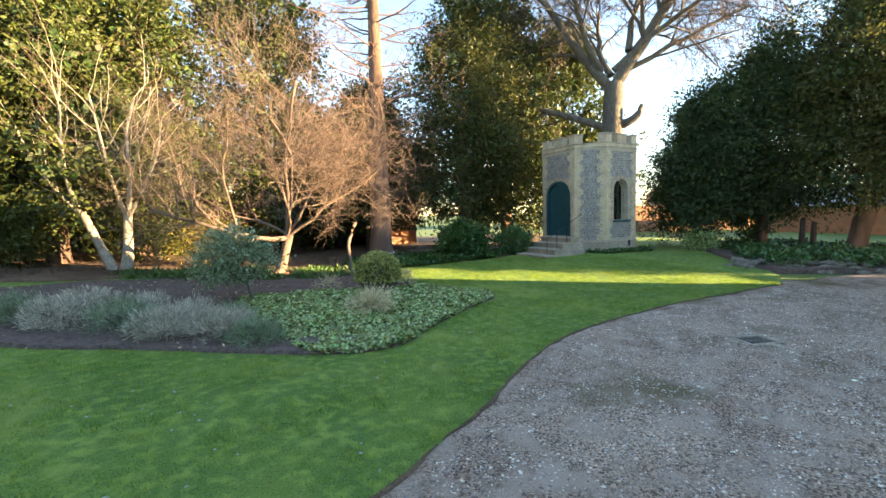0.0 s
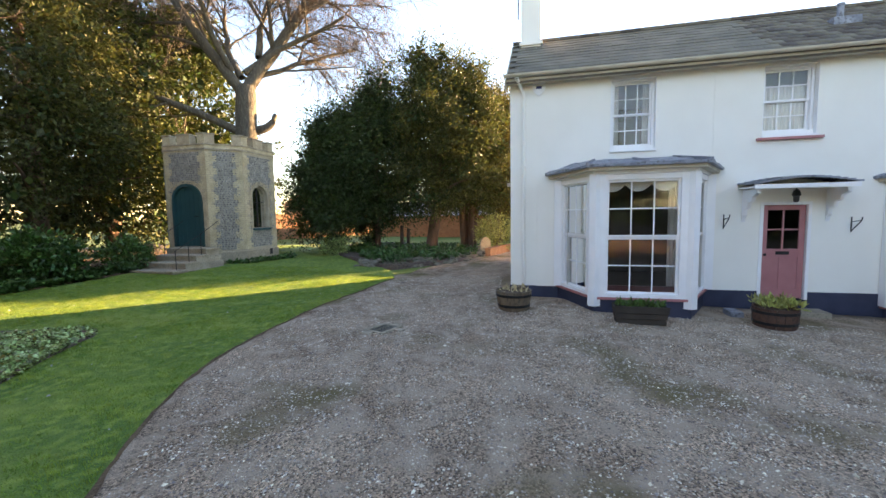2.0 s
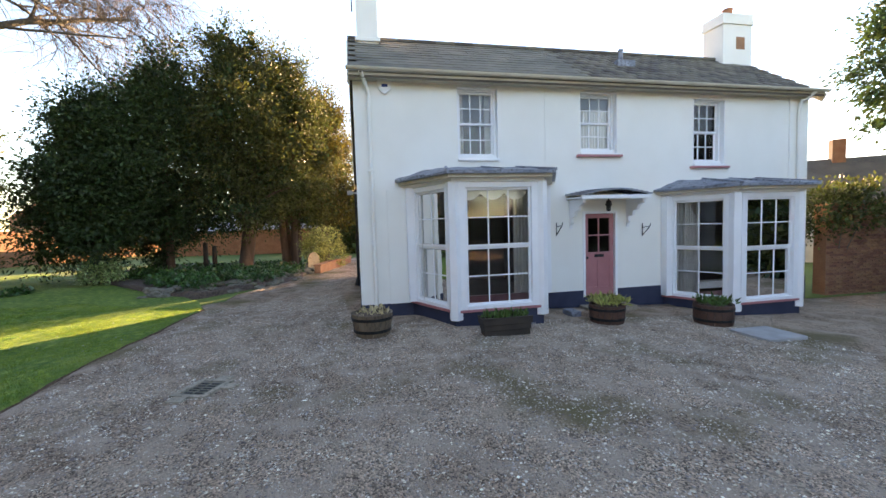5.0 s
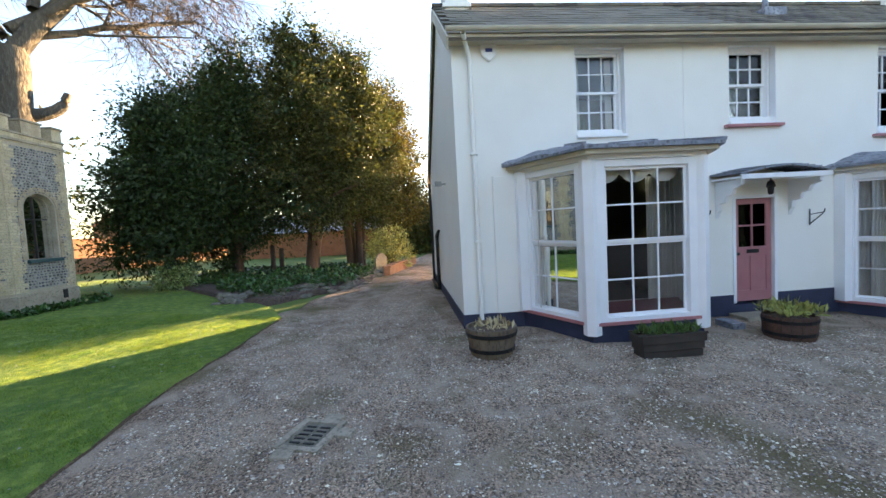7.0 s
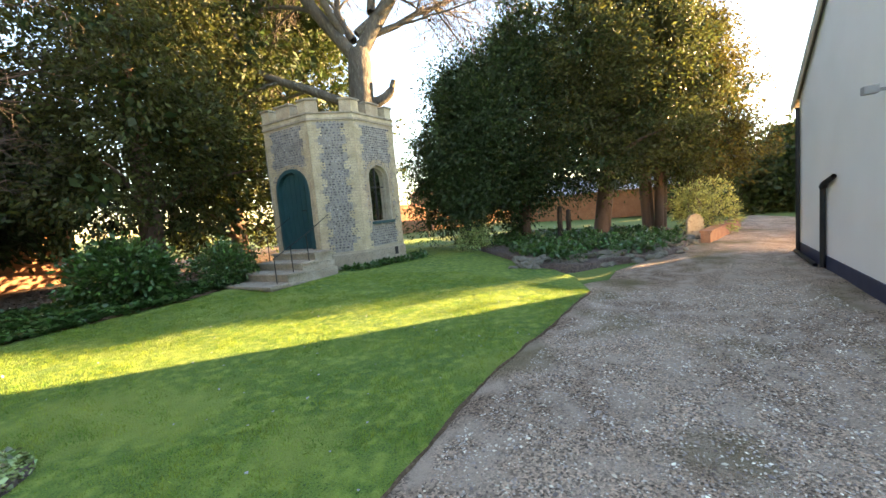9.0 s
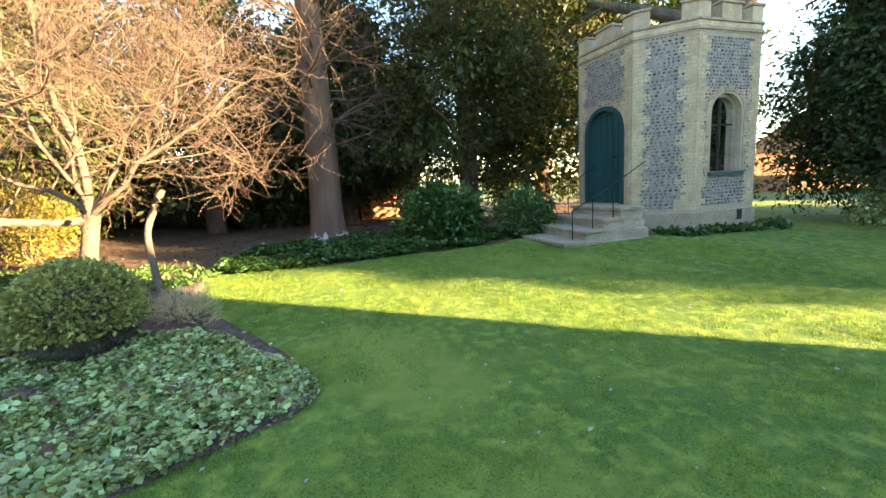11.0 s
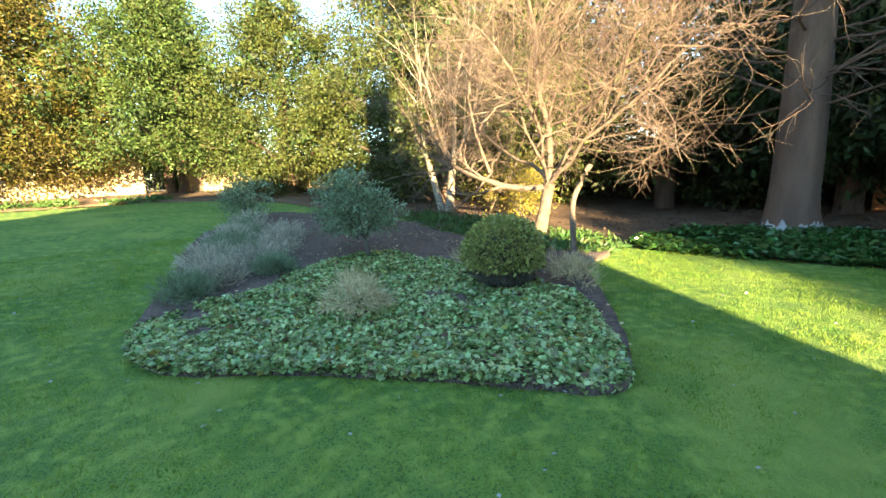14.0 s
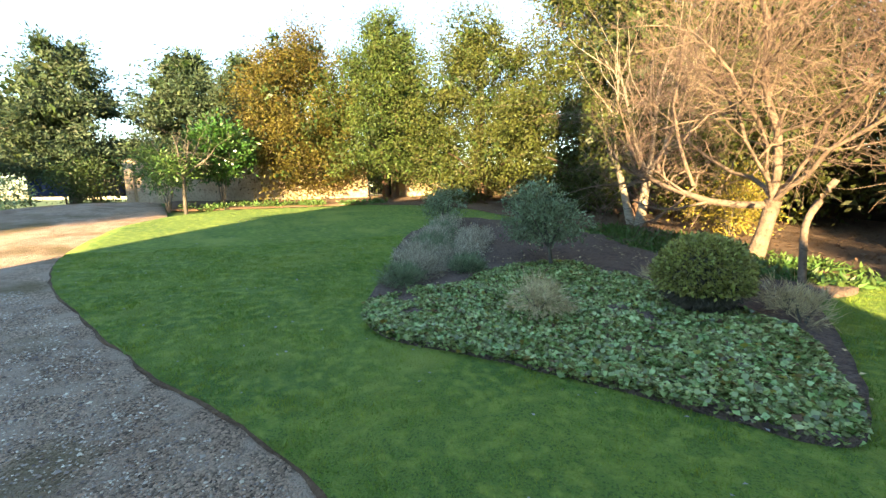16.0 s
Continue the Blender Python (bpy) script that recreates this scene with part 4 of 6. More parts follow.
# ---- the flint tower ----
TA, TB, TC, TD = (12.25, 13.4), (12.25, 11.62), (13.06, 10.8), (14.8, 10.8)
TP = [TA, TB, TC, TD, (15.61, 11.62), (15.61, 13.4), (14.8, 14.21), (13.06, 14.21)]   # anticlockwise from the door side's far corner
TCX, TCY, TZ = 13.93, 12.5, 0.2
tower = thing("garden_tower", TCX, TCY, TZ, "small battlemented garden tower of flint with buff brick quoins", "tower")
tm = Matrix.Translation((TCX, TCY, TZ)).inverted()


def tpart(name, bm, material, parent=None, label=""):
    bm.transform(tm)
    return part(name, bm, material, parent or tower, label)


FLOOR, PAR, TOP = 0.95, 4.28, 4.88     # door sill, parapet string, merlon tops


def side_frame(k):
    """Frame on side k: along the wall, outward, up; and its length."""
    p, q = Vector((*TP[k], 0)), Vector((*TP[(k + 1) % 8], 0))
    d = (q - p).normalized()
    n = Vector((d.y, -d.x, 0))
    if n.dot(p - Vector((TCX, TCY, 0))) < 0:
        n = -n
    return Matrix(((d.x, n.x, 0, p.x), (d.y, n.y, 0, p.y), (0, 0, 1, 0), (0, 0, 0, 1))), (q - p).length


def arch_hole(w, spring, z0, mid, n=10):
    """Outline of a pointed-round arch opening in (along, up)."""
    pts = [(mid - w / 2, z0), (mid - w / 2, spring)]
    for i in range(1, n):
        a = math.pi * (1 - i / n)
        pts.append((mid + w / 2 * math.cos(a), spring + w / 2 * 0.95 * math.sin(a) ** 0.9))
    return pts + [(mid + w / 2, spring), (mid + w / 2, z0)]


def side_wall(k, hole=None, t=0.32):
    """One side of the tower, with an arched hole or without."""
    m, L = side_frame(k)
    bm = bmesh.new()
    z0, z1 = TZ - 0.5, PAR
    if hole is None:
        box(bm, 0, -t, z0, L, 0, z1)
    else:
        h = hole
        n = len(h)
        for y in (0.0, -t):
            # strips left, right, below and above the opening
            vs = [bm.verts.new((a, y, b)) for a, b in h]
            mid = n // 2
            o = {q: bm.verts.new((a, y, b)) for q, (a, b) in dict(ll=(0, z0), lr=(L, z0), ul=(0, z1), ur=(L, z1), um=(h[mid][0], z1)).items()}
            bm.faces.new((o["ll"], vs[0], *vs[1:mid + 1], o["um"], o["ul"]))
            bm.faces.new((o["lr"], o["ur"], o["um"], *vs[mid:][::1]))
            bm.faces.new((o["ll"], o["lr"], vs[-1], vs[0]))
            if y == 0.0:
                front, fo = vs, o
        bm.verts.ensure_lookup_table()
        for i in range(n):
            a, b = front[i], front[(i + 1) % n]
            bm.faces.new((a, b, bm.verts.new((b.co.x, -t, b.co.z)), bm.verts.new((a.co.x, -t, a.co.z))))
        bmesh.ops.recalc_face_normals(bm, faces=bm.faces)
    bm.transform(m)
    return tpart("tower_wall", bm, "mortar", None, "lime-mortared flint wall")


DW, DS = 1.22, 2.55             # doorway: width, springing height
L0 = 1.78
door_hole = arch_hole(DW, DS, FLOOR, 0.92)
win_hole = arch_hole(0.86, 2.72, 1.55, 0.86)
walls = [side_wall(0, door_hole), side_wall(1), side_wall(2, win_hole)] + [side_wall(k) for k in range(3, 8)]


def in_hole(hole, s, z, pad):
    h = np.array(hole)
    c = h.mean(0)
    hh = c + (h - c) * (1 + pad / np.abs(h - c).max(0))
    return bool(inside(hh, np.array([s]), np.array([z]))[0])


# flints: small rough stones set proud of the mortar
def flint_stones(k, s0, s1, z0, z1, hole=None):
    m, L = side_frame(k)
    V, Fc = [], []
    z = z0
    while z < z1:
        h = rng.uniform(0.045, 0.075)
        s = s0 + rng.uniform(-0.07, 0.09)
        far = s1 + rng.uniform(-0.08, 0.07)
        while s < far:
            w = rng.uniform(0.05, 0.12)
            if not (hole and in_hole(hole, s + w / 2, z + h / 2, 0.11)) and rng.random() > 0.05:
                d = rng.uniform(0.008, 0.03)
                cx, cz, a = s + w / 2, z + h / 2, rng.uniform(0, 6)
                n = 6
                ang = a + np.arange(n) * 2 * np.pi / n
                rr = rng.uniform(0.75, 1.1, n)
                X, Z = cx + rr * np.cos(ang) * (w / 2 - 0.006), cz + rr * np.sin(ang) * (h / 2 - 0.004)
                tilt = rng.normal(0, 0.08, 2)
                X2, Z2 = cx + (X - cx) * 0.72, cz + (Z - cz) * 0.72
                Y2 = d + tilt[0] * (X2 - cx) + tilt[1] * (Z2 - cz)
                off = len(V) * (2 * n)
                pts = np.concatenate([np.stack([X, np.full(n, -0.005), Z], 1), np.stack([X2, Y2, Z2], 1)])
                V.append(pts)
                j = np.arange(n)
                Fc.append(np.stack([j, (j + 1) % n, n + (j + 1) % n, n + j], 1) + off)
                Fc.append(np.array([[n, n + 1, n + 2, n + 3], [n, n + 3, n + 4, n + 5]]) + off)
            s += w + 0.006
        z += h + 0.006
    for a, c in (((z0 - 0.02, z1),) if hole is None else ((3.24, z1),) if z0 > 2 else ((z0 - 0.02, 1.45), (3.22, z1))):
        q = boxes((s0 - 0.03, -0.01, a, s1 + 0.03, 0.004, c))
        q.transform(m)
        tpart("flint_bed", q, "panel", walls[k], "dark mortar between the flints")
    v = np.concatenate(V)
    mm = np.array(m)
    me = raw_mesh("flints", v @ mm[:3, :3].T + mm[:3, 3], np.concatenate(Fc))
    ob = tpart("flints", me, "flint", walls[k], "dark knapped flints in courses")
    ob["kind"] = "stuff"


flint_stones(0, 0.24, L0 - 0.30, 2.60, 4.20, door_hole)
flint_stones(1, 0.23, 0.90, 0.82, 4.25)
flint_stones(2, 0.26, 1.44, 0.86, 4.20, win_hole)
for k in (4, 7):
    flint_stones(k, 0.3, 1.2, 1.1, 3.8)

# bricks: quoins at each corner and round the openings
bk = boxes((0, -0.06, 0, 0.215, 0.012, 0.063))
bk_me = bpy.data.meshes.new("brick")
bk.to_mesh(bk_me)
bk.free()
bk_me.materials.append(M["palebrick"])
bh_me = bk_me.copy()
for v in bh_me.vertices:
    v.co.x *= 0.5


def brick(k, s, z, half=False):
    m, L = side_frame(k)
    ob = new("brick", bh_me if half else bk_me)
    ob.parent = walls[k]
    ob.matrix_basis = tm @ m @ pose(s, rng.normal(0, 0.002), z, 0, 0, 0)


zz = np.arange(0.80, PAR - 0.03, 0.074)
for i, z in enumerate(zz):
    for k, L in ((0, 1.78), (1, 1.1527), (2, 1.74)):
        if k in (0, 1, 2):
            brick(k, 0.004, z, i % 2 == 0)
            brick(k, L - (0.1075 if i % 2 == 0 else 0.215) - 0.004, z, i % 2 == 0)
            if (i // 3) % 2 == 0:
                brick(k, 0.116 if i % 2 == 0 else 0.224, z, i % 2)
                brick(k, L - 0.335, z, i % 2)
for k in range(8):
    m, L = side_frame(k)
    q = boxes((-0.018, -0.3, TZ - 0.5, L + 0.018, 0.05, 0.74), bevel=0.02)
    q.transform(m)
    tpart("tower_plinth", q, "stone", walls[k], "rough stone plinth of the tower")

# battlements: string, crenel walls, merlons with copings
for k in range(8):
    m, L = side_frame(k)
    for nm, bb, mt in (("string_course", (-0.014, -0.34, PAR + 0.03, L + 0.014, 0.04, PAR + 0.09), "stone"), ("parapet", (-0.004, -0.30, PAR + 0.001, L + 0.004, 0.012, PAR + 0.2), "palebrick"), ("crenel_coping", (0.0, -0.32, PAR + 0.201, L, 0.045, PAR + 0.245), "stone")):
        q = boxes(bb)
        q.transform(m)
        tpart(nm, q, mt, walls[k])
for k in range(8):
    m, L = side_frame(k)
    long = k % 2 == 0
    spots = [(L / 2 - 0.27, L / 2 + 0.27)] if long else []
    for a, b in spots:
        q = boxes((a, -0.28, PAR + 0.246, b, 0.0, TOP - 0.05), bevel=0.01)
        q.transform(m)
        mo = tpart("merlon", q, "palebrick", None, "buff brick merlon")
        q = boxes((a - 0.03, -0.31, TOP - 0.05, b + 0.03, 0.035, TOP), bevel=0.012)
        q.transform(m)
        tpart("coping", q, "stone", mo, "stone coping")
    # merlons that turn the corner at each end of the short sides
    if not long:
        for a, b, kk in ((-0.0, 0.30, (k - 1) % 8), (L - 0.30, L, (k + 1) % 8)):
            q = boxes((a, -0.28, PAR + 0.246, b, 0.0, TOP - 0.05), bevel=0.01)
            q.transform(m)
            m2, L2 = side_frame(kk)
            q2 = boxes((L2 - 0.3, -0.28, PAR + 0.247, L2, 0.001, TOP - 0.051) if kk == (k - 1) % 8 else (0, -0.28, PAR + 0.247, 0.3, 0.001, TOP - 0.051), bevel=0.01)
            q2.transform(m2)
            t_me = bpy.data.meshes.new("t")
            q2.to_mesh(t_me)
            q2.free()
            q.from_mesh(t_me)
            mo = tpart("merlon", q, "palebrick", None, "buff brick merlon at the corner")
            q = boxes((a - 0.03, -0.31, TOP - 0.05, b + 0.03, 0.035, TOP), bevel=0.012)
            q.transform(m)
            q2 = boxes((L2 - 0.33, -0.31, TOP - 0.051, L2 + 0.01, 0.036, TOP - 0.001) if kk == (k - 1) % 8 else (-0.01, -0.31, TOP - 0.051, 0.33, 0.036, TOP - 0.001), bevel=0.012)
            q2.transform(m2)
            q2.to_mesh(t_me)
            q2.free()
            q.from_mesh(t_me)
            bpy.data.meshes.remove(t_me)
            tpart("coping", q, "stone", mo, "stone coping")
tpart("tower_roof", prism(bmesh.new(), [(TCX + (x - TCX) * 0.9, TCY + (y - TCY) * 0.9) for x, y in TP], PAR - 0.4, PAR - 0.3), "lead")
tpart("tower_floor", prism(bmesh.new(), [(TCX + (x - TCX) * 0.9, TCY + (y - TCY) * 0.9) for x, y in TP], FLOOR - 0.1, FLOOR - 0.02), "stone")


def arch_band(hole, w, y0, y1, grow=0.0, close=False):
    """A moulding that follows an arch outline, w wide, from y0 to y1."""
    bm = bmesh.new()
    h = np.array(hole)
    c = np.array([h[:, 0].mean(), h[:, 1].min()])
    n = len(h)

    def off(g):
        o = h.copy()
        sp = h[1][1]
        for i in range(n):
            x, z = h[i]
            if z <= sp + 1e-6:
                o[i] = (x + (g if x > c[0] else -g), z)
            else:
                v = np.array([x - c[0], z - sp])
                o[i] = h[i] + v / np.linalg.norm(v) * g
        return o
    a, b = off(grow), off(grow + w)
    va = [[bm.verts.new((x, y, z)) for x, z in r] for r in (a, b) for y in (y0, y1)]
    for i in range(n - 1):
        bm.faces.new((va[1][i], va[1][i + 1], va[3][i + 1], va[3][i]))
        bm.faces.new((va[0][i], va[1][i], va[1][i + 1], va[0][i + 1])[::-1])
        bm.faces.new((va[2][i], va[2][i + 1], va[3][i + 1], va[3][i])[::-1])
        bm.faces.new((va[0][i], va[0][i + 1], va[2][i + 1], va[2][i])[::-1])
    for i in (0, n - 1):
        bm.faces.new((va[0][i], va[1][i], va[3][i], va[2][i]))
    bmesh.ops.recalc_face_normals(bm, faces=bm.faces)
    return bm


m0, _ = side_frame(0)
m2, _ = side_frame(2)
q = arch_band(door_hole, 0.10, -0.16, 0.05, -0.06)
q.transform(m0)
tpart("door_frame", q, "teal", None, "dark teal arched door frame")
# leaf: an arched board with cover strips
bm = bmesh.new()
hh = arch_hole(DW - 0.1, DS, FLOOR + 0.01, 0.92)
f = [[bm.verts.new((a, y, b)) for a, b in hh] for y in (-0.12, -0.07)]
bm.faces.new(f[1])
bm.faces.new(f[0][::-1])
for i in range(len(hh)):
    j = (i + 1) % len(hh)
    bm.faces.new((f[0][i], f[0][j], f[1][j], f[1][i]))
bmesh.ops.recalc_face_normals(bm, faces=bm.faces)
bm.transform(m0)
leaf = tpart("tower_door", bm, "teal", None, "dark teal arched plank door, shut")
for i in range(1, 6):
    s = 0.92 - (DW - 0.1) / 2 + (DW - 0.1) * i / 6
    rise = DS + (DW / 2 - 0.05) * 0.9 * math.sqrt(max(0, 1 - ((s - 0.92) / (DW / 2 - 0.05)) ** 2))
    q = boxes((s - 0.018, -0.069, FLOOR + 0.03, s + 0.018, -0.052, rise - 0.04), bevel=0.004)
    q.transform(m0)
    tpart("cover_strip", q, "teal", leaf)
q = boxes((1.12, -0.069, 2.0, 1.3, -0.03, 2.03), bevel=0.006)
q.transform(m0)
tpart("door_latch", q, "iron", leaf, "black iron latch")
for hole, mm, nm in ((door_hole, m0, "door"), (win_hole, m2, "window")):
    q = arch_band(hole, 0.11, -0.02, 0.016, 0.05)
    q.transform(mm)
    tpart("arch_surround", q, "palebrick", None, "pale stone arch round the " + nm)
q = arch_band(win_hole, 0.06, -0.22, -0.12, -0.06)
q.transform(m2)
wf = tpart("window_frame", q, "stone", None, "stone frame of the arched window")
q = boxes((0.845, -0.2, 1.56, 0.875, -0.14, 3.1), (0.44, -0.19, 2.5, 0.845, -0.15, 2.53), (0.875, -0.19, 2.5, 1.28, -0.15, 2.53))
q.transform(m2)
tpart("mullion", q, "iron", wf, "slim dark mullion")
q = boxes((0.45, -0.172, 1.57, 0.844, -0.168, 3.12), (0.876, -0.172, 1.57, 1.27, -0.168, 3.12))
q.transform(m2)
tpart("pane", q, "glass", wf)
q = boxes((0.38, -0.2, 1.46, 1.34, 0.07, 1.545), bevel=0.012)
q.transform(m2)
tpart("window_sill", q, "teal", wf, "dark teal painted sill")
q = boxes((1.22, 0.04, 0.50, 1.36, 0.06, 0.72))
q.transform(m2)
tpart("air_grate", q, "iron", None, "small iron air grate in the plinth")

# steps up to the door
steps = thing("stone_steps", 11.4, 11.75, 0.2, "four worn stone steps up to the tower door", "steps")
sm4 = Matrix.Translation((11.4, 11.75, 0.2)).inverted()
for i, (x0, w) in enumerate(((10.05, 0.0), (10.58, 0.0), (11.08, 0.0), (11.58, 0.0))):
    z1 = 0.38 + 0.185 * i
    y0 = 10.95 + 0.08 * i
    y1 = 12.65 + 0.08 * i
    q = boxes((x0 + 0.05, y0 + 0.04, -0.1, 12.19, y1 - 0.04, z1 - 0.065), bevel=0.01)
    q.transform(sm4)
    sp = part("step", q, "stone", steps)
    q = boxes((x0, y0, z1 - 0.06, 12.19 if i == 3 else x0 + 0.56, y1, z1), bevel=0.014)
    q.transform(sm4)
    part("tread", q, "stone", sp, "worn stone tread")
rail = thing("iron_handrail", 11.4, 11.3, 0.4, "thin black iron handrail beside the tower steps", "handrail")
rm = Matrix.Translation((11.4, 11.3, 0.4)).inverted()
for y in (11.2, 12.7):
    ln = [(10.4, y, 0.95, 0.011), (11.4, y, 1.42, 0.011), (12.2, y, 1.85, 0.011)]
    bmq = tubes("rail", [ln], 6)
    bmq.transform(rm)
    part("rail", bmq, "iron", rail)
    for x, z0, z1 in ((10.42, 0.37, 0.97), (10.9, 0.56, 1.17), (11.4, 0.74, 1.43)):
        bmq = tubes("post", [[(x, y, z0, 0.012), (x, y, z1, 0.012)]], 6)
        bmq.transform(rm)
        part("post", bmq, "iron", rail)

# ---- troughs, barrels, covers ----


def half_barrel(x, y, r, h, label, wood="timber", taper=0.80):
    t = thing("barrel_planter", x, y, float(G(x, y)) - 0.005, label, "planter")
    n = 18
    for i in range(n):
        a0, a1 = 2 * math.pi * i / n, 2 * math.pi * (i + 0.94) / n
        bm = bmesh.new()
        rows = []
        for z, k in ((0, taper), (h * 0.5, (taper + 1) / 2 + 0.03), (h, 1.0)):
            rows.append([bm.verts.new((rr * math.cos(a), rr * math.sin(a), z)) for rr, a in ((r * k, a0), (r * k, a1), (r * k - 0.035, a1), (r * k - 0.035, a0))])
        for p, q2 in zip(rows, rows[1:]):
            for j in range(4):
                bm.faces.new((p[j], p[(j + 1) % 4], q2[(j + 1) % 4], q2[j]))
        bm.faces.new(rows[-1])
        bm.faces.new(rows[0][::-1])
        part("stave", bm, wood, t)
    for z, k in ((h * 0.2, taper + (1 - taper) * 0.36), (h * 0.72, taper + (1 - taper) * 0.87)):
        part("hoop", lathe(bmesh.new(), [(r * k + 0.002, z), (r * k + 0.010, z), (r * (k + 0.014) + 0.010, z + 0.05), (r * (k + 0.014) + 0.002, z + 0.05)], 24), "iron", t)
    part("soil_fill", lathe(bmesh.new(), [(r * 0.9, h * 0.5), (r * 0.9, h - 0.05), (0.05, h - 0.02)], 16), "soil", t)
    return t


def planter_leaves(n, x, y, z, rx, ry, h, label, material="daff", size=0.13, name="bulb_plant"):
    p = np.stack([x + rng.uniform(-rx, rx, n), y + rng.uniform(-ry, ry, n), z + rng.uniform(0, h * 0.5, n)], 1)
    me = leaf_mesh(name, p - np.array([x, y, z]), size, 0.28, -1.6)
    ob = part(name, me, material)
    ob.matrix_world = pose(x, y, z)
    return tagged(ob, label, "plant")


def trough(x, y, lx, ly, h, label, material="darkwood"):
    t = thing("trough_planter", x, y, float(G(x, y)) - 0.005, label, "planter")
    w = 0.03
    for z0, z1, e in ((0, h * 0.32, 0.035), (h * 0.34, h * 0.66, 0.02), (h * 0.68, h, 0.0)):
        for bb in ((-lx / 2 + e, -ly / 2 + e, z0, -lx / 2 + w + e, ly / 2 - e, z1), (lx / 2 - w - e, -ly / 2 + e, z0, lx / 2 - e, ly / 2 - e, z1), (-lx / 2 + w + e, -ly / 2 + e, z0, lx / 2 - w - e, -ly / 2 + w + e, z1), (-lx / 2 + w + e, ly / 2 - w - e, z0, lx / 2 - w - e, ly / 2 - e, z1)):
            part("board", boxes(bb, bevel=0.006), material, t)
    for x0 in (-lx / 2 - 0.01, lx / 2 - w):
        part("rim", boxes((x0, -ly / 2 - 0.01, h + 0.001, x0 + w + 0.01, ly / 2 + 0.01, h + 0.025), bevel=0.005), material, t)
    part("soil_fill", boxes((-lx / 2 + 0.045, -ly / 2 + 0.045, h * 0.3, lx / 2 - 0.045, ly / 2 - 0.045, h - 0.03)), "soil", t)
    return t


half_barrel(8.6, 0.85, 0.36, 0.40, "weathered half barrel planter with dry stems by the house corner")
planter_leaves(60, 8.6, 0.85, 0.36, 0.25, 0.25, 0.08, "a few dead stems in the barrel", "straw", 0.12, "dried_plant")
trough(8.05, -1.4, 0.32, 0.88, 0.30, "dark wooden trough of bulbs below the bay")
planter_leaves(170, 8.05, -1.4, 0.24, 0.12, 0.38, 0.1, "short green bulb leaves in the trough")
half_barrel(8.6, -3.72, 0.34, 0.36, "rusty brown tub planter beside the front door", "rustwood", 0.92)
planter_leaves(420, 8.6, -3.72, 0.22, 0.3, 0.3, 0.2, "loose green and yellow plants in the planter", "box", 0.12, "bedding_plant")
half_barrel(8.15, -5.75, 0.35, 0.40, "rusty brown tub planter beside the second bay", "rustwood", 0.94)
planter_leaves(260, 8.15, -5.75, 0.16, 0.26, 0.26, 0.16, "pale green leaves in the planter", "daff", 0.12)
cover = thing("manhole_cover", 6.72, 2.93, 0.0, "grey cast manhole cover with a mortared stone rim in the gravel", "manhole cover", turn=-20)
part("rim", boxes((-0.33, -0.27, -0.06, 0.33, -0.19, 0.022), (-0.33, 0.19, -0.06, 0.33, 0.27, 0.024), (-0.33, -0.19, -0.06, -0.25, 0.19, 0.022), (0.25, -0.19, -0.06, 0.33, 0.19, 0.022), bevel=0.01), "stone", cover)
part("lid", boxes((-0.245, -0.185, -0.05, 0.245, 0.185, 0.012)), "rock", cover)
for j in range(2):
    for i in range(5):
        part("tread_bar", boxes((-0.20 + i * 0.085, -0.15 + j * 0.17, 0.012, -0.17 + i * 0.085, -0.03 + j * 0.17, 0.018), bevel=0.003), "iron", cover)
for i, (x, y, a) in enumerate(((-0.40, 0.08, 10), (0.40, -0.05, 4), (0.1, -0.34, 0))):
    q = boxes((-0.09, -0.11, -0.05, 0.09, 0.11, 0.018), bevel=0.02)
    q.transform(pose(x, y, 0, 0, 0, a))
    part("edge_stone", q, "stone", cover)
cover.matrix_world = cover.matrix_world @ Matrix.Diagonal((0.82, 0.82, 1, 1))
slab = tagged(part("drain_cover", boxes((6.85, -6.35, -0.4, 7.6, -5.55, -0.185), bevel=0.015), "concrete"), "flat pale concrete drain cover in the gravel", "drain cover")
slab2 = tagged(part("slate_slab", boxes((9.1, -3.46, -0.3, 9.5, -3.24, -0.02), bevel=0.02), "lead"), "dark slab leaning against the plinth", "slab")
# water butt beside the house
butt = thing("water_butt", 11.2, -11.0, -0.38, "green plastic ribbed water butt by the house end", "water butt")
smooth(part("barrel", lathe(bmesh.new(), [(0.25, 0.25), (0.29, 0.4), (0.3, 0.55), (0.31, 0.56), (0.31, 0.6), (0.3, 0.61), (0.31, 0.85), (0.32, 0.86), (0.32, 0.9), (0.31, 0.91), (0.29, 1.15), (0.27, 1.2)], 24), "butt", butt))
part("lid", lathe(bmesh.new(), [(0.285, 1.2), (0.285, 1.24), (0.1, 1.27)], 24), "iron", butt)
part("stand", boxes((-0.26, -0.26, 0, 0.26, 0.26, 0.25), bevel=0.01), "darkwood", butt)

# ---- walls and buildings round the garden ----


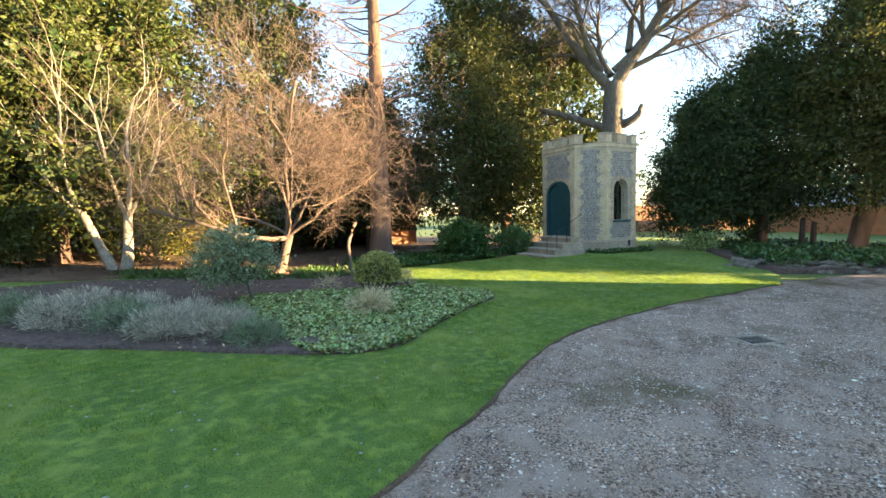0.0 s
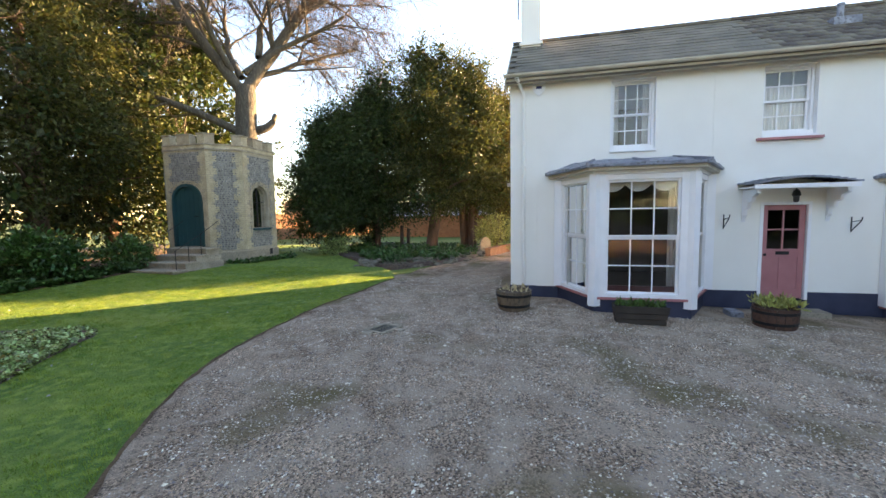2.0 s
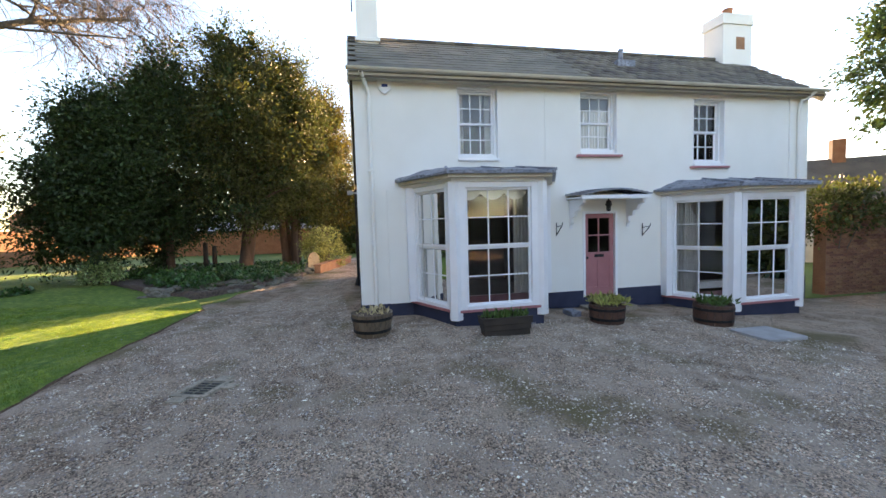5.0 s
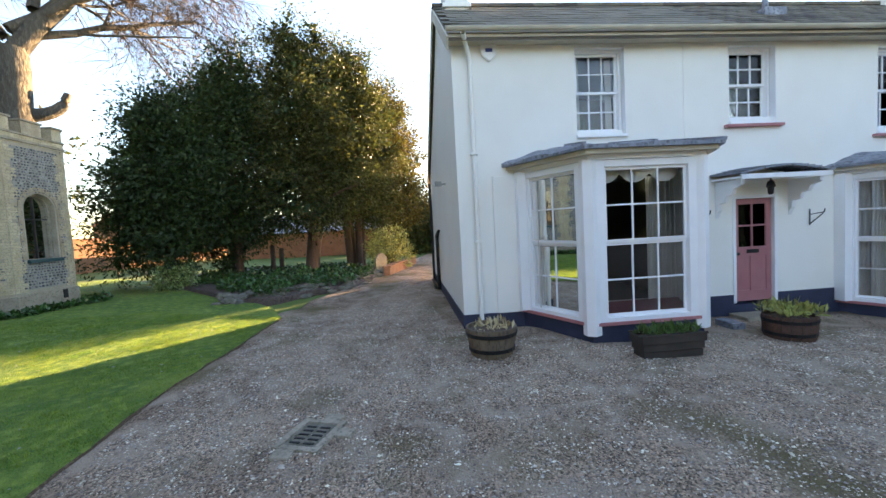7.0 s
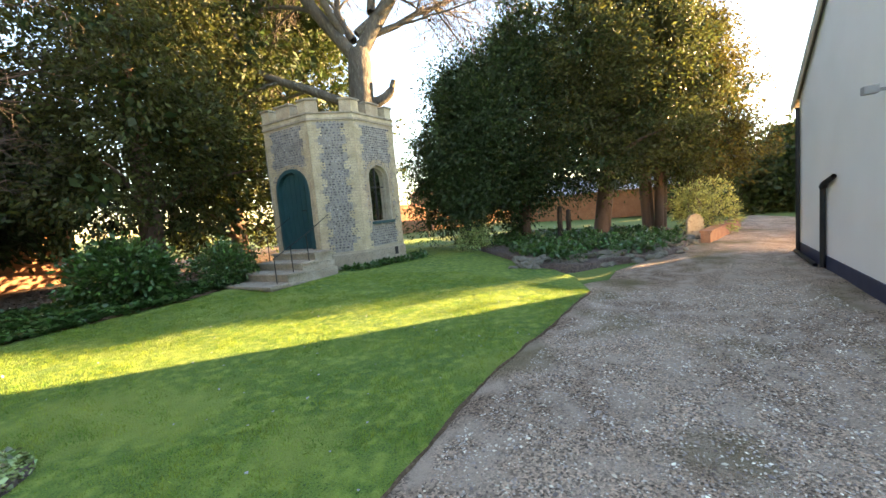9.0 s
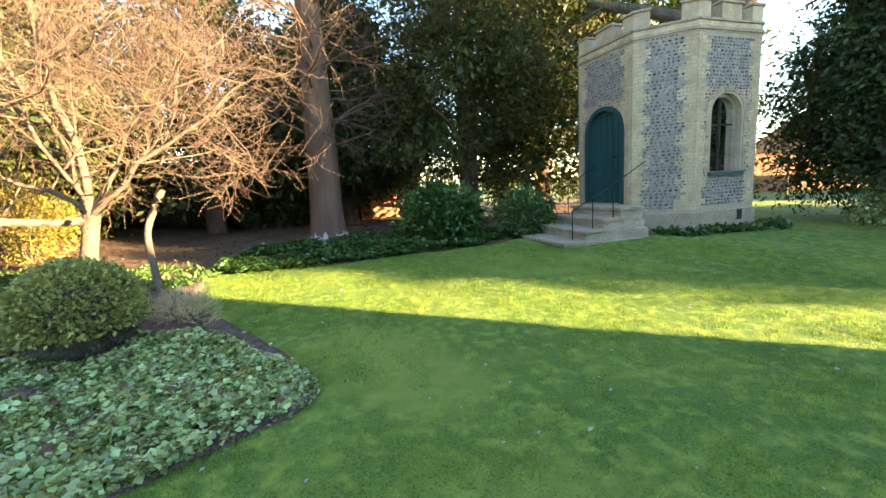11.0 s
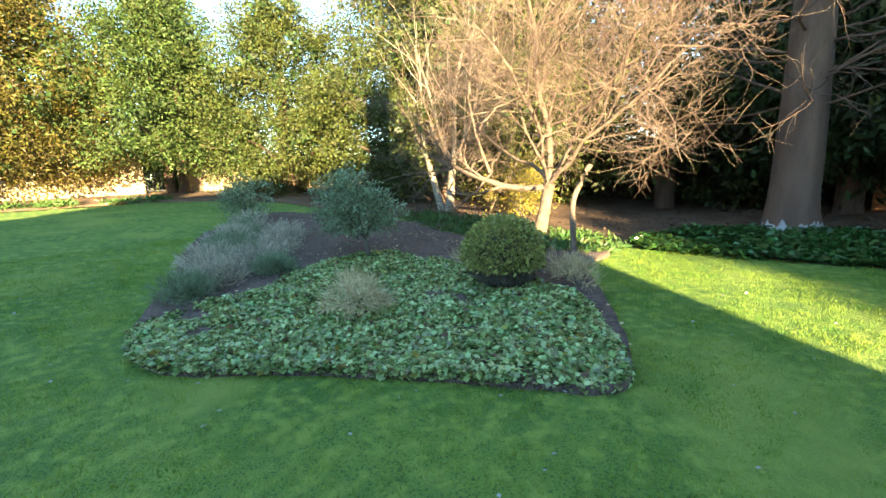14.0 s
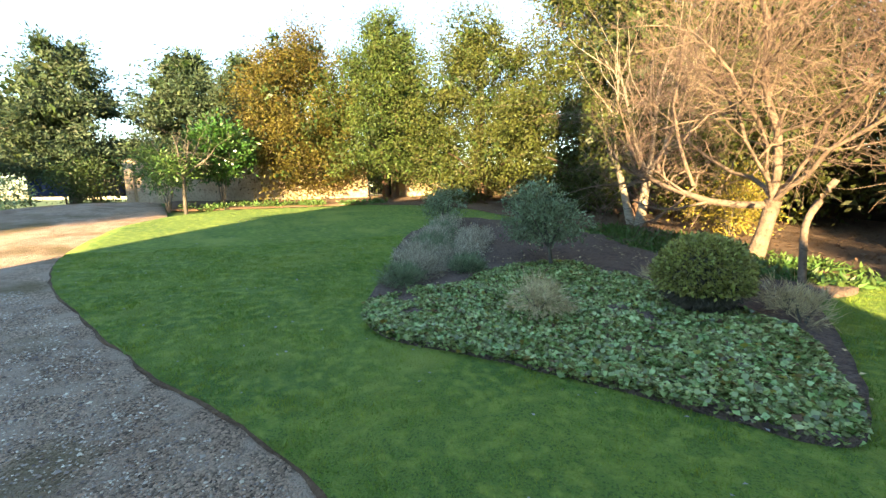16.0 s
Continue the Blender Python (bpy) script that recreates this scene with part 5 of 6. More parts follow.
def brick_wall(name, x0, y0, x1, y1, h, label, zb=None, t=0.3, material="brick", piers=True):
    """A garden wall between two plan points, with a coping."""
    L = math.hypot(x1 - x0, y1 - y0)
    z = min(float(G(x0, y0)), float(G(x1, y1))) - 0.3 if zb is None else zb
    top = max(float(G(x0, y0)), float(G(x1, y1))) + h
    w = thing(name, x0, y0, z, label, "wall", turn=math.degrees(math.atan2(y1 - y0, x1 - x0)), kind="structure")
    part("wall_body", boxes((0, -t / 2, 0, L, t / 2, top - z)), material, w)
    n = max(1, int(L / 0.6))
    bm = bmesh.new()
    for i in range(n):
        box(bm, L * i / n + 0.004, -t / 2 - 0.04, top - z, L * (i + 1) / n - 0.004, t / 2 + 0.04, top - z + 0.07 + rng.uniform(-0.01, 0.01))
    part("coping", bm, material, w)
    return w, L, top - z


def coursed(w, L, h, t, face=-1, s1=None, z0=0.0, material="brick"):
    """Brick courses standing proud on one face, joined."""
    V, Fc = [], []
    b = np.array([v.co[:] for v in bk_me.vertices])
    f = np.array([list(p.vertices) for p in bk_me.polygons])
    for i, z in enumerate(np.arange(z0, h - 0.07, 0.075)):
        for s in np.arange(0.01 - (0.11 if i % 2 else 0), min(L, s1 or L) - 0.2, 0.225):
            if s < 0:
                continue
            q = b.copy()
            if face < 0:
                q[:, 1] = -q[:, 1]
            q += (s, face * (t / 2 + 0.004 + rng.normal(0, 0.002)), z)
            Fc.append((f[:, ::-1] if face < 0 else f) + 8 * len(V))
            V.append(q)
    ob = part("bricks", raw_mesh("bricks", np.concatenate(V), np.concatenate(Fc)), material, w)
    ob["kind"] = "stuff"


w, L, h = brick_wall("wall_south", 10.6, -11.75, 10.2, -19.5, 2.45, "old red brick garden wall beside the house", t=0.34)
coursed(w, L, h, 0.34, -1, 6.0, 0.2)
brick_wall("wall_link", 11.9, -10.55, 11.9, -12.2, 2.3, "stained cream wall between the house and the garden wall", material="garden_wall")
brick_wall("wall_west", -15.2, -0.5, -14.6, 9.4, 1.55, "old buff garden wall mottled with plaster and brick", material="garden_wall")
brick_wall("wall_west", -14.3, 10.6, -12.0, 20.0, 1.5, "old buff garden wall mottled with plaster and brick", material="garden_wall")
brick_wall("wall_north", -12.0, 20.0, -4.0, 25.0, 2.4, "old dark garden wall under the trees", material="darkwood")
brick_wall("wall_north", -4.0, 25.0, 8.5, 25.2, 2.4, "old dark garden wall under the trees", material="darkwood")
brick_wall("wall_drive", -15.2, -0.8, -19.5, -1.6, 1.6, "buff garden wall at the drive entrance", material="garden_wall")
brick_wall("wall_drive", -21.0, -9.0, -21.4, -18.0, 1.7, "buff garden wall beyond the drive", material="garden_wall")
w, L, h = brick_wall("wall_far", 23.5, 22.9, 44, 13.9, 1.9, "sunlit orange brick wall across the far lawn", t=0.3)
brick_wall("wall_far", 44, 13.9, 66, 5, 1.9, "far orange brick wall", t=0.3)
# unseen wall added to keep low sun off the drive beyond the lawn tip
w, L, h = brick_wall("shade_wall", 19.6, -5.2, 19.6, 0.15, 1.56, "unseen brick wall added behind the house to shade the drive", t=0.25)
# iron gate in the west wall
gate = thing("iron_gate", -14.5, 10.0, float(G(-14.5, 10.0)), "dark iron garden gate in the wall", "gate", turn=77)
part("gate_frame", boxes((-0.5, -0.02, 0.1, 0.5, 0.02, 0.15), (-0.5, -0.02, 1.3, 0.5, 0.02, 1.35), (-0.53, -0.025, 0, -0.48, 0.025, 1.6), (0.48, -0.025, 0, 0.53, 0.025, 1.6)), "iron", gate)
for i in range(9):
    part("bar", boxes((-0.4 + i * 0.1 - 0.008, -0.008, 0.15, -0.4 + i * 0.1 + 0.008, 0.008, 1.45)), "iron", gate)

# neighbour's low house beyond the south wall
nb = thing("neighbour_house", 19.5, -19.5, -0.4, "low neighbouring house with a slate roof beyond the wall", "house", turn=51)
part("wall", boxes((-5, -2.6, 0, 5, 2.6, 2.7)), "fascia", nb)
bm = bmesh.new()
a = [bm.verts.new(p) for p in ((-5.3, -2.9, 2.6), (5.3, -2.9, 2.6), (5.3, 2.9, 2.6), (-5.3, 2.9, 2.6), (-5.3, 0, 4.9), (5.3, 0, 4.9))]
for q in ((0, 1, 5, 4), (2, 3, 4, 5), (0, 4, 3), (1, 2, 5), (0, 3, 2, 1)):
    bm.faces.new([a[i] for i in q])
part("roof", bm, "slate", nb)
part("chimney", boxes((-3.6, -0.3, 4.3, -3.1, 0.3, 5.8), bevel=0.01), "brick", nb)
# drive entrance: pier, blue hoarding, iron railing
for x, y in ((-19.8, -1.7), (-20.6, -8.4)):
    p = thing("gate_pier", x, y, float(G(x, y)) - 0.1, "buff brick gate pier at the drive entrance", "gate pier")
    part("shaft", boxes((-0.28, -0.28, 0, 0.28, 0.28, 2.1), bevel=0.01), "garden_wall", p)
    part("cap", boxes((-0.34, -0.34, 2.1, 0.34, 0.34, 2.2), (-0.24, -0.24, 2.2, 0.24, 0.24, 2.28), bevel=0.01), "stone", p)
hd = thing("hoarding", -24.5, -4.5, float(G(-24, -4)) - 0.1, "dark blue sheeted hoarding across the road", "hoarding", turn=90)
part("panel", boxes((-3.2, -0.05, 0.5, 3.2, 0.0, 2.5)), "blue", hd)
for i in range(5):
    part("post", boxes((-3.2 + i * 1.6 - 0.04, 0.002, 0, -3.2 + i * 1.6 + 0.04, 0.08, 2.5)), "timber", hd)
fence = thing("iron_fence", -18.6, -2.2, float(G(-18.6, -2.2)), "low black iron railings beside the drive entrance", "fence", turn=80)
part("rail", boxes((-1.4, -0.015, 1.0, 1.4, 0.015, 1.04)), "iron", fence)
for i in range(15):
    part("bar", boxes((-1.4 + i * 0.2 - 0.008, -0.008, 0, -1.4 + i * 0.2 + 0.008, 0.008, 1.15)), "iron", fence)
# garden shed and boarded fence at the back of the wood
shed = thing("garden_shed", 9.2, 24.0, float(G(9, 24)), "old red-brown timber shed under the trees", "shed")
for i in range(12):
    part("board", boxes((-1.4, -1.22, 0.05 + i * 0.16, 1.4, -1.2, 0.2 + i * 0.16)), "brick", shed)
part("wall", boxes((-1.4, -1.2, 0, 1.4, 1.2, 2.0)), "darkwood", shed)
bm = bmesh.new()
a = [bm.verts.new(p) for p in ((-1.6, -1.4, 1.95), (1.6, -1.4, 1.95), (1.6, 1.4, 1.95), (-1.6, 1.4, 1.95), (-1.6, 0, 2.9), (1.6, 0, 2.9))]
for f in ((0, 1, 5, 4), (2, 3, 4, 5), (0, 4, 3), (1, 2, 5), (0, 3, 2, 1)):
    bm.faces.new([a[i] for i in f])
part("roof", bm, "darkwood", shed)
# far houses beyond the orange wall
for x, y, w_, h_, tr in ((50, 30, 9, 3.4, 20), (44, 40, 8, 3.0, 60)):
    hs = thing("far_house", x, y, 0.0, "distant brick house with a red chimney", "house", turn=tr)
    part("wall", boxes((-w_ / 2, -3, 0, w_ / 2, 3, h_)), "brick", hs)
    bm = bmesh.new()
    a = [bm.verts.new(p) for p in ((-w_ / 2, -3.3, h_), (w_ / 2, -3.3, h_), (w_ / 2, 3.3, h_), (-w_ / 2, 3.3, h_), (-w_ / 2, 0, h_ + 2.4), (w_ / 2, 0, h_ + 2.4))]
    for f in ((0, 1, 5, 4), (2, 3, 4, 5), (0, 4, 3), (1, 2, 5), (0, 3, 2, 1)):
        bm.faces.new([a[i] for i in f])
    part("roof", bm, "terracotta", hs)
    part("chimney", boxes((-0.5, -0.4, h_ + 1.8, 0.3, 0.4, h_ + 3.6)), "brick", hs)
# long low outbuilding seen under the yews
ob_ = thing("outbuilding", 36.0, 9.0, 0.0, "long low outbuilding with a grey roof", "outbuilding", turn=-72)
part("wall", boxes((-6, -2, 0, 6, 2, 1.9)), "brick", ob_)
bm = bmesh.new()
a = [bm.verts.new(p) for p in ((-6.2, -2.3, 1.85), (6.2, -2.3, 1.85), (6.2, 2.3, 1.85), (-6.2, 2.3, 1.85), (-6.2, 0, 3.1), (6.2, 0, 3.1))]
for f in ((0, 1, 5, 4), (2, 3, 4, 5), (0, 4, 3), (1, 2, 5), (0, 3, 2, 1)):
    bm.faces.new([a[i] for i in f])
part("roof", bm, "tin", ob_)

# ---- trees and plants ----


def unit(n):
    d = rng.normal(size=(n, 3))
    return d / np.linalg.norm(d, axis=1, keepdims=True)


def crown_points(blobs, clumps, per, spread, inner=0.25, tall=0.7):
    """Leaf places in clumps over the outsides of some ellipsoids (x, y, z, rx, ry, rz); and each one's way outwards."""
    B = np.array(blobs, float)
    wgt = (B[:, 3] * B[:, 4] + B[:, 4] * B[:, 5] + B[:, 3] * B[:, 5])
    b = B[rng.choice(len(B), clumps, p=wgt / wgt.sum())]
    d = unit(clumps)
    f = np.where(rng.random(clumps) < inner, rng.uniform(0.3, 0.8, clumps), rng.uniform(0.82, 1.1, clumps))
    c = b[:, :3] + d * b[:, 3:] * f[:, None]
    sz = rng.uniform(0.6, 1.5, clumps)
    o = rng.normal(size=(clumps, per, 3)) * (spread * sz)[:, None, None] * np.array([1, 1, tall])
    # sprays lean outwards and sag a little
    o += d[:, None] * np.abs(rng.normal(size=(clumps, per, 1))) * spread * 0.9
    p = (c[:, None] + o).reshape(-1, 3)
    out = np.repeat(d, per, axis=0)
    return p, out


def evergreen(name, x, y, blobs, stems, label, material="yew", clumps=420, per=70, spread=0.22, size=0.17, aspect=0.42, droop=0.25, bark="yewbark", z=None, group="", tall=0.7):
    """A tree of tapered stems with a crown of many small sprays."""
    z0 = float(G(x, y)) if z is None else z
    t = thing(name, x, y, z0, label, "tree", group)
    smooth(part("trunk", tubes("trunk", [catmull(s, 4, False) for s in stems], 9), bark, t))
    p, out = crown_points(blobs, clumps, int(per * 0.74), spread, 0.25, tall)
    part("crown", leaf_mesh("crown", p, size * 1.14, aspect, droop, 0.0, out * 0.9 + np.array([0, 0, 0.7 * (tall > 1)])), material, t)
    # broader dark sprays added deep in the crown to block bright gaps
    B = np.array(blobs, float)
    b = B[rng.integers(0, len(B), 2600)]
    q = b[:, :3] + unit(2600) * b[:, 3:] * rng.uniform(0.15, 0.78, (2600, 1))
    part("inner_foliage", leaf_mesh("inner_foliage", q, size * 1.9, 0.7, 0.2), "yew", t, "dark filler foliage added deep in the crown")
    return t


def yew(x, y, h, r, base, label, material="yew", lean=(0, 0), clumps=640, per=120, stems=1, tops=5, size=0.12, group="yews", spread=0.27):
    """A broad upright yew: crown from base to h, of radius r, with several leaders."""
    hc = h - base
    blobs = []
    for k in range(7):
        u = (k + 0.5) / 7
        rr = r * (0.84 + 0.8 * u if u < 0.2 else 1.0 - 0.68 * ((u - 0.2) / 0.8) ** 1.6)
        blobs.append((rng.normal(0, 0.1) * r, rng.normal(0, 0.1) * r, base + hc * u, rr * 0.74, rr * 0.74, hc * 0.12))
        for i in range(5):
            a = 6.28 * i / 5 + rng.uniform(0, 1.2)
            q = rr * rng.uniform(0.45, 0.85)
            blobs.append((q * math.cos(a), q * math.sin(a), base + hc * (u + rng.uniform(-0.05, 0.05)), rr * rng.uniform(0.28, 0.45), rr * rng.uniform(0.28, 0.45), hc * rng.uniform(0.07, 0.14)))
    for i in range(tops + 4):
        a = 6.28 * i / (tops + 4) + rng.uniform(0, 0.7)
        q = r * rng.uniform(0.05, 0.5)
        blobs.append((q * math.cos(a), q * math.sin(a), base + hc * (1.0 - 0.5 * q / r - rng.uniform(0.05, 0.1)), r * 0.13, r * 0.13, hc * 0.12))
    st = []
    for i in range(stems):
        a = 6.28 * i / max(stems, 1) + 0.6
        o = 0.0 if stems == 1 else 0.28
        rr = (0.26 if stems == 1 else 0.15) * (r / 2.5) ** 0.5
        st.append([(o * math.cos(a), o * math.sin(a), -0.3, rr * 1.5), (o * 1.1 * math.cos(a), o * 1.1 * math.sin(a), 0.3, rr * 1.1), (o * 1.6 * math.cos(a) + lean[0] * 0.4, o * 1.6 * math.sin(a) + lean[1] * 0.4, base + 0.6, rr), (lean[0] + o * 2 * math.cos(a), lean[1] + o * 2 * math.sin(a), h * 0.7, rr * 0.4)])
    # a few limbs that show below the crown
    for i in range(4):
        a = 6.28 * i / 4 + rng.uniform(0, 1.5)
        st.append([(0, 0, base * 0.9 + 0.2, 0.09), (0.5 * r * math.cos(a), 0.5 * r * math.sin(a), base + 0.9, 0.06), (0.9 * r * math.cos(a), 0.9 * r * math.sin(a), base + 1.2, 0.02)])
    return evergreen("yew_tree", x, y, blobs, st, label, material, clumps, per, spread, size, group=group, tall=0.75)


# yews on the rockery
yew(18.5, 10.4, 6.5, 1.9, 1.3, "dark ivy-clad yew at the edge of the rockery", "yew", stems=2)
yew(20.3, 8.8, 8.8, 2.5, 1.7, "dark yew with a thick low crown", "yew", stems=2)
yew(21.0, 6.0, 10.2, 2.9, 2.4, "tall dark yew with a leaning grey trunk", "oliveyew", (0.9, -0.8), 680)
yew(22.6, 4.3, 10.0, 2.6, 2.5, "tall many-stemmed yew touched by gold light", "oliveyew", (0, 0), 660, 120, 4)
yew(24.6, 2.9, 8.8, 2.3, 2.3, "yew above the drive with sunlight put into its gold colour", "sunlityew", (0, 0), 620)
# ivy sleeves round the lowest stems
for x, y, h in ((18.4, 10.3, 2.3), (20.0, 9.0, 2.8)):
    p, out = crown_points([(0, 0, h * 0.45, 0.45, 0.45, h * 0.55), (0, 0, h, 0.9, 0.9, 0.9)], 160, 40, 0.14)
    t = thing("ivy_sleeve", x, y, float(G(x, y)) + 0.1, "dense dark ivy clothing a yew trunk", "ivy")
    part("leaves", leaf_mesh("leaves", p, 0.11, 0.6, 0.2, 0, out), "yew", t)
# dark evergreens behind the tower and along the north side
NE = "north evergreens"
yew(10.9, 17.6, 12.5, 3.5, 2.2, "large dark evergreen with low sweeping boughs", "oliveyew", (0, 0), 760, 120, 1, 5, 0.14, NE, 0.3)
yew(15.2, 19.8, 14.0, 3.9, 0.9, "tall olive cedar behind the tower", "westyew", (0, 0), 560, 70, 1, 5, 0.22, NE, 0.28)
yew(7.2, 21.2, 8.0, 3.2, 1.6, "dark evergreen at the back of the wood", "yew", (0, 0), 600, 80, 1, 4, 0.24, NE, 0.3)
yew(2.2, 22.0, 14.5, 4.0, 1.4, "dark evergreen at the back of the wood", "westyew", (0, 0), 560, 110, 1, 4, 0.17, NE, 0.32)
yew(-2.8, 20.6, 13.0, 3.9, 1.2, "olive evergreen lit by the sun", "westyew", (0, 0), 580, 110, 1, 4, 0.17, NE, 0.32)
WE = "west evergreens"
yew(-19.0, 12.5, 6.5, 2.8, 0.0, "dark evergreen beyond the iron gate", "yew", (0, 0), 300, 60, 1, 4, 0.24, WE, 0.3)
yew(-7.6, 17.6, 11.5, 3.7, 0.8, "olive evergreen lit by the sun", "westyew", (0, 0), 640, 150, 1, 5, 0.125, WE, 0.3)
yew(-11.0, 14.0, 8.0, 3.6, 0.8, "olive evergreen above the garden wall", "westyew", (0, 0), 660, 150, 1, 5, 0.115, WE, 0.28)
yew(-13.8, 10.4, 8.3, 3.5, 1.2, "green evergreen beside the iron gate", "greenyew", (0, 0), 660, 150, 2, 5, 0.115, WE, 0.28)
yew(-15.2, 6.2, 7.6, 3.4, 1.0, "golden green yew above the garden wall", "sunlityew", (0, 0), 660, 150, 1, 6, 0.115, WE, 0.28)
yew(-4.4, 16.8, 8.5, 2.6, 1.0, "olive evergreen beside the magnolia", "westyew", (0, 0), 420, 100, 1, 5, 0.15, WE, 0.26)
yew(-4.6, 23.6, 10.0, 3.2, 0.8, "dark evergreen filling the back of the wood", "yew", (0, 0), 420, 70, 1, 4, 0.28, NE, 0.32)
yew(4.8, 25.0, 7.0, 3.4, 0.8, "dark evergreen filling the back of the wood", "yew", (0, 0), 420, 70, 1, 4, 0.28, NE, 0.32)
yew(20.5, 20.5, 14.0, 4.0, 2.4, "tall olive pine beyond the tower", "westyew", (0, 0), 420, 80, 1, 5, 0.22, NE, 0.28)
evergreen("tall_conifer", 13.0, -21.0, [(0, 0, 8.0, 2.4, 2.4, 2.6), (0, 0, 11.0, 1.7, 1.7, 3.0), (-0.8, 0.6, 6.4, 1.4, 1.4, 1.2)], [[(0, 0, -0.3, 0.35), (0, 0, 6, 0.28), (0, 0, 13, 0.05)]], "tall dark conifer beyond the south wall", "yew", 420, 80, 0.26, 0.2)
# unseen evergreens added to fill the window reflections and shade the drive
for x, y, h in ((-12, -17, 6.0), (-7.5, -18, 6.5), (-3, -17.5, 6.2), (1.5, -18.2, 6.6), (6, -18, 6.0), (-17, -15, 6.5)):
    yew(x, y, h, 2.7, 0.2, "unseen dark evergreen added south of the drive for reflections and shade", "oliveyew", (0, 0), 320, 60, 1, 4, 0.26, "south evergreens", 0.3)
# row of evergreens added at the end of the drive to shade the lawn
for x, y, h in ((33.3, -8.3, 7.2), (33.0, -5.4, 5.8), (33.5, -1.6, 4.2), (33.0, 1.6, 4.0)):
    yew(x, y, h, 2.1, 0.0, "low dark evergreen added past the drive to shade the lawn", "yew", (0, 0), 420, 60, 1, 3, 0.24, "drive evergreens", 0.3)


def cedar(x, y, h, r, base, label):
    blobs = []
    for k in range(9):
        z = base + (h - base) * k / 8
        rr = r * (1 - 0.75 * k / 8)
        for i in range(4):
            a = rng.uniform(0, 6.28)
            blobs.append((rr * 0.6 * math.cos(a), rr * 0.6 * math.sin(a), z, rr * 0.55, rr * 0.55, 0.28))
    return evergreen("cedar_tree", x, y, blobs, [[(0, 0, -0.3, 0.32), (0, 0, base, 0.24), (0.1, 0, h, 0.03)]], label, "cedar", 700, 80, 0.26, 0.2, 0.35, 0.1, "bark", group="far conifers")


cedar(-22.5, -5.0, 8.2, 4.2, 2.2, "blue-green cedar with level boughs beyond the wall")
cedar(-23.5, 0.5, 8.4, 4.0, 2.2, "blue-green cedar with level boughs beyond the wall")
cedar(-21.0, 4.0, 7.6, 3.0, 2.0, "blue-green cedar with level boughs beyond the wall")


def branch(lines, p, d, L, r, level, spec, fine=0.0035):
    """One limb as a wandering line, then its side shoots, level by level. spec: per level (shoots, length ratio, angle, wander, lift)."""
    shoots, ratio, angle, wander, lift = spec[level]
    seg = (7, 5, 5, 3)[level]
    pts = [(*p, r)]
    ds = [d]
    end = r * (0.45 if level < len(spec) - 1 else 0.3)
    for i in range(seg):
        d = d + rng.normal(size=3) * wander
        d[2] += lift
        d = d / np.linalg.norm(d)
        p = p + d * L / seg
        ds.append(d)
        pts.append((*p, r + (end - r) * (i + 1) / seg))
    lines[min(level, len(lines) - 1)].append(pts)
    if level + 1 >= len(spec):
        return
    for k in range(shoots):
        i = int(np.clip(round(seg * (0.25 + 0.75 * (k + rng.random()) / shoots)), 1, seg))
        q = np.array(pts[i][:3])
        e = rng.normal(size=3)
        e -= ds[i] * e.dot(ds[i])
        e /= np.linalg.norm(e)
        a = radians(angle * rng.uniform(0.6, 1.3))
        branch(lines, q, ds[i] * math.cos(a) + e * math.sin(a), L * ratio * rng.uniform(0.6, 1.25), max(pts[i][3] * 0.42, fine), level + 1, spec, fine)


def bare_tree(name, x, y, trunk, limbs, spec, label, bark, twig, group="", fine=0.0045):
    """A leafless tree: trunk lines, limbs (start, way, length, radius) that fork by spec."""
    t = thing(name, x, y, float(G(x, y)), label, "tree", group)
    lines = [[], [], []]
    for p, d, L, r in limbs:
        d = np.array(d, float)
        branch(lines, np.array(p, float), d / np.linalg.norm(d), L, r, 0, spec, fine)
    smooth(part("trunk", tubes("trunk", [catmull(s, 4, False) for s in trunk], 12), bark, t))
    smooth(part("branchwork", tubes("branchwork", lines[0] + lines[1], 6), bark, t))
    part("brushwood", tubes("brushwood", lines[2], 3), twig, t)
    return t


# magnolia in the bed, its low limb on a prop
SPEC = [(13, 0.5, 55, 0.2, 0.03), (10, 0.55, 52, 0.22, 0.06), (8, 0.58, 46, 0.24, 0.07), (3, 0.66, 40, 0.24, 0.09)]
bare_tree("magnolia_tree", 1.65, 13.4, [[(-0.2, 0.1, -0.2, 0.22), (-0.05, 0.0, 0.15, 0.16), (0.1, -0.05, 0.7, 0.13), (0.22, -0.1, 1.2, 0.14)]],
          [((0.2, -0.1, 1.15), (0.05, 0, 1), 4.6, 0.08), ((0.2, -0.1, 1.1), (-1, -0.25, 0.32), 3.6, 0.085), ((0.2, -0.1, 1.15), (0.75, -0.25, 1.0), 3.4, 0.05), ((0.2, -0.1, 1.2), (-0.45, 0.6, 0.9), 4.0, 0.05), ((0.2, -0.1, 1.2), (-0.6, -0.4, 1.0), 3.8, 0.05), ((0.2, -0.1, 1.2), (0.7, 0.35, 0.9), 3.6, 0.045), ((0.2, -0.1, 1.2), (0.5, -0.5, 0.9), 3.2, 0.04), ((-1.2, -0.4, 1.5), (-0.3, 0, 1), 3.2, 0.042), ((-1.9, -0.6, 1.8), (-0.5, 0.3, 0.9), 2.8, 0.035), ((1.5, -0.5, 2.0), (0.5, -0.2, 0.9), 2.2, 0.03)],
          SPEC, "spreading leafless magnolia with sunlit pale twigs", "palebark", "twig", fine=0.0034)
prop = thing("tree_prop", 3.3, 11.45, float(G(3.3, 11.45)), "thin curved pale pole propping a low bough", "prop")
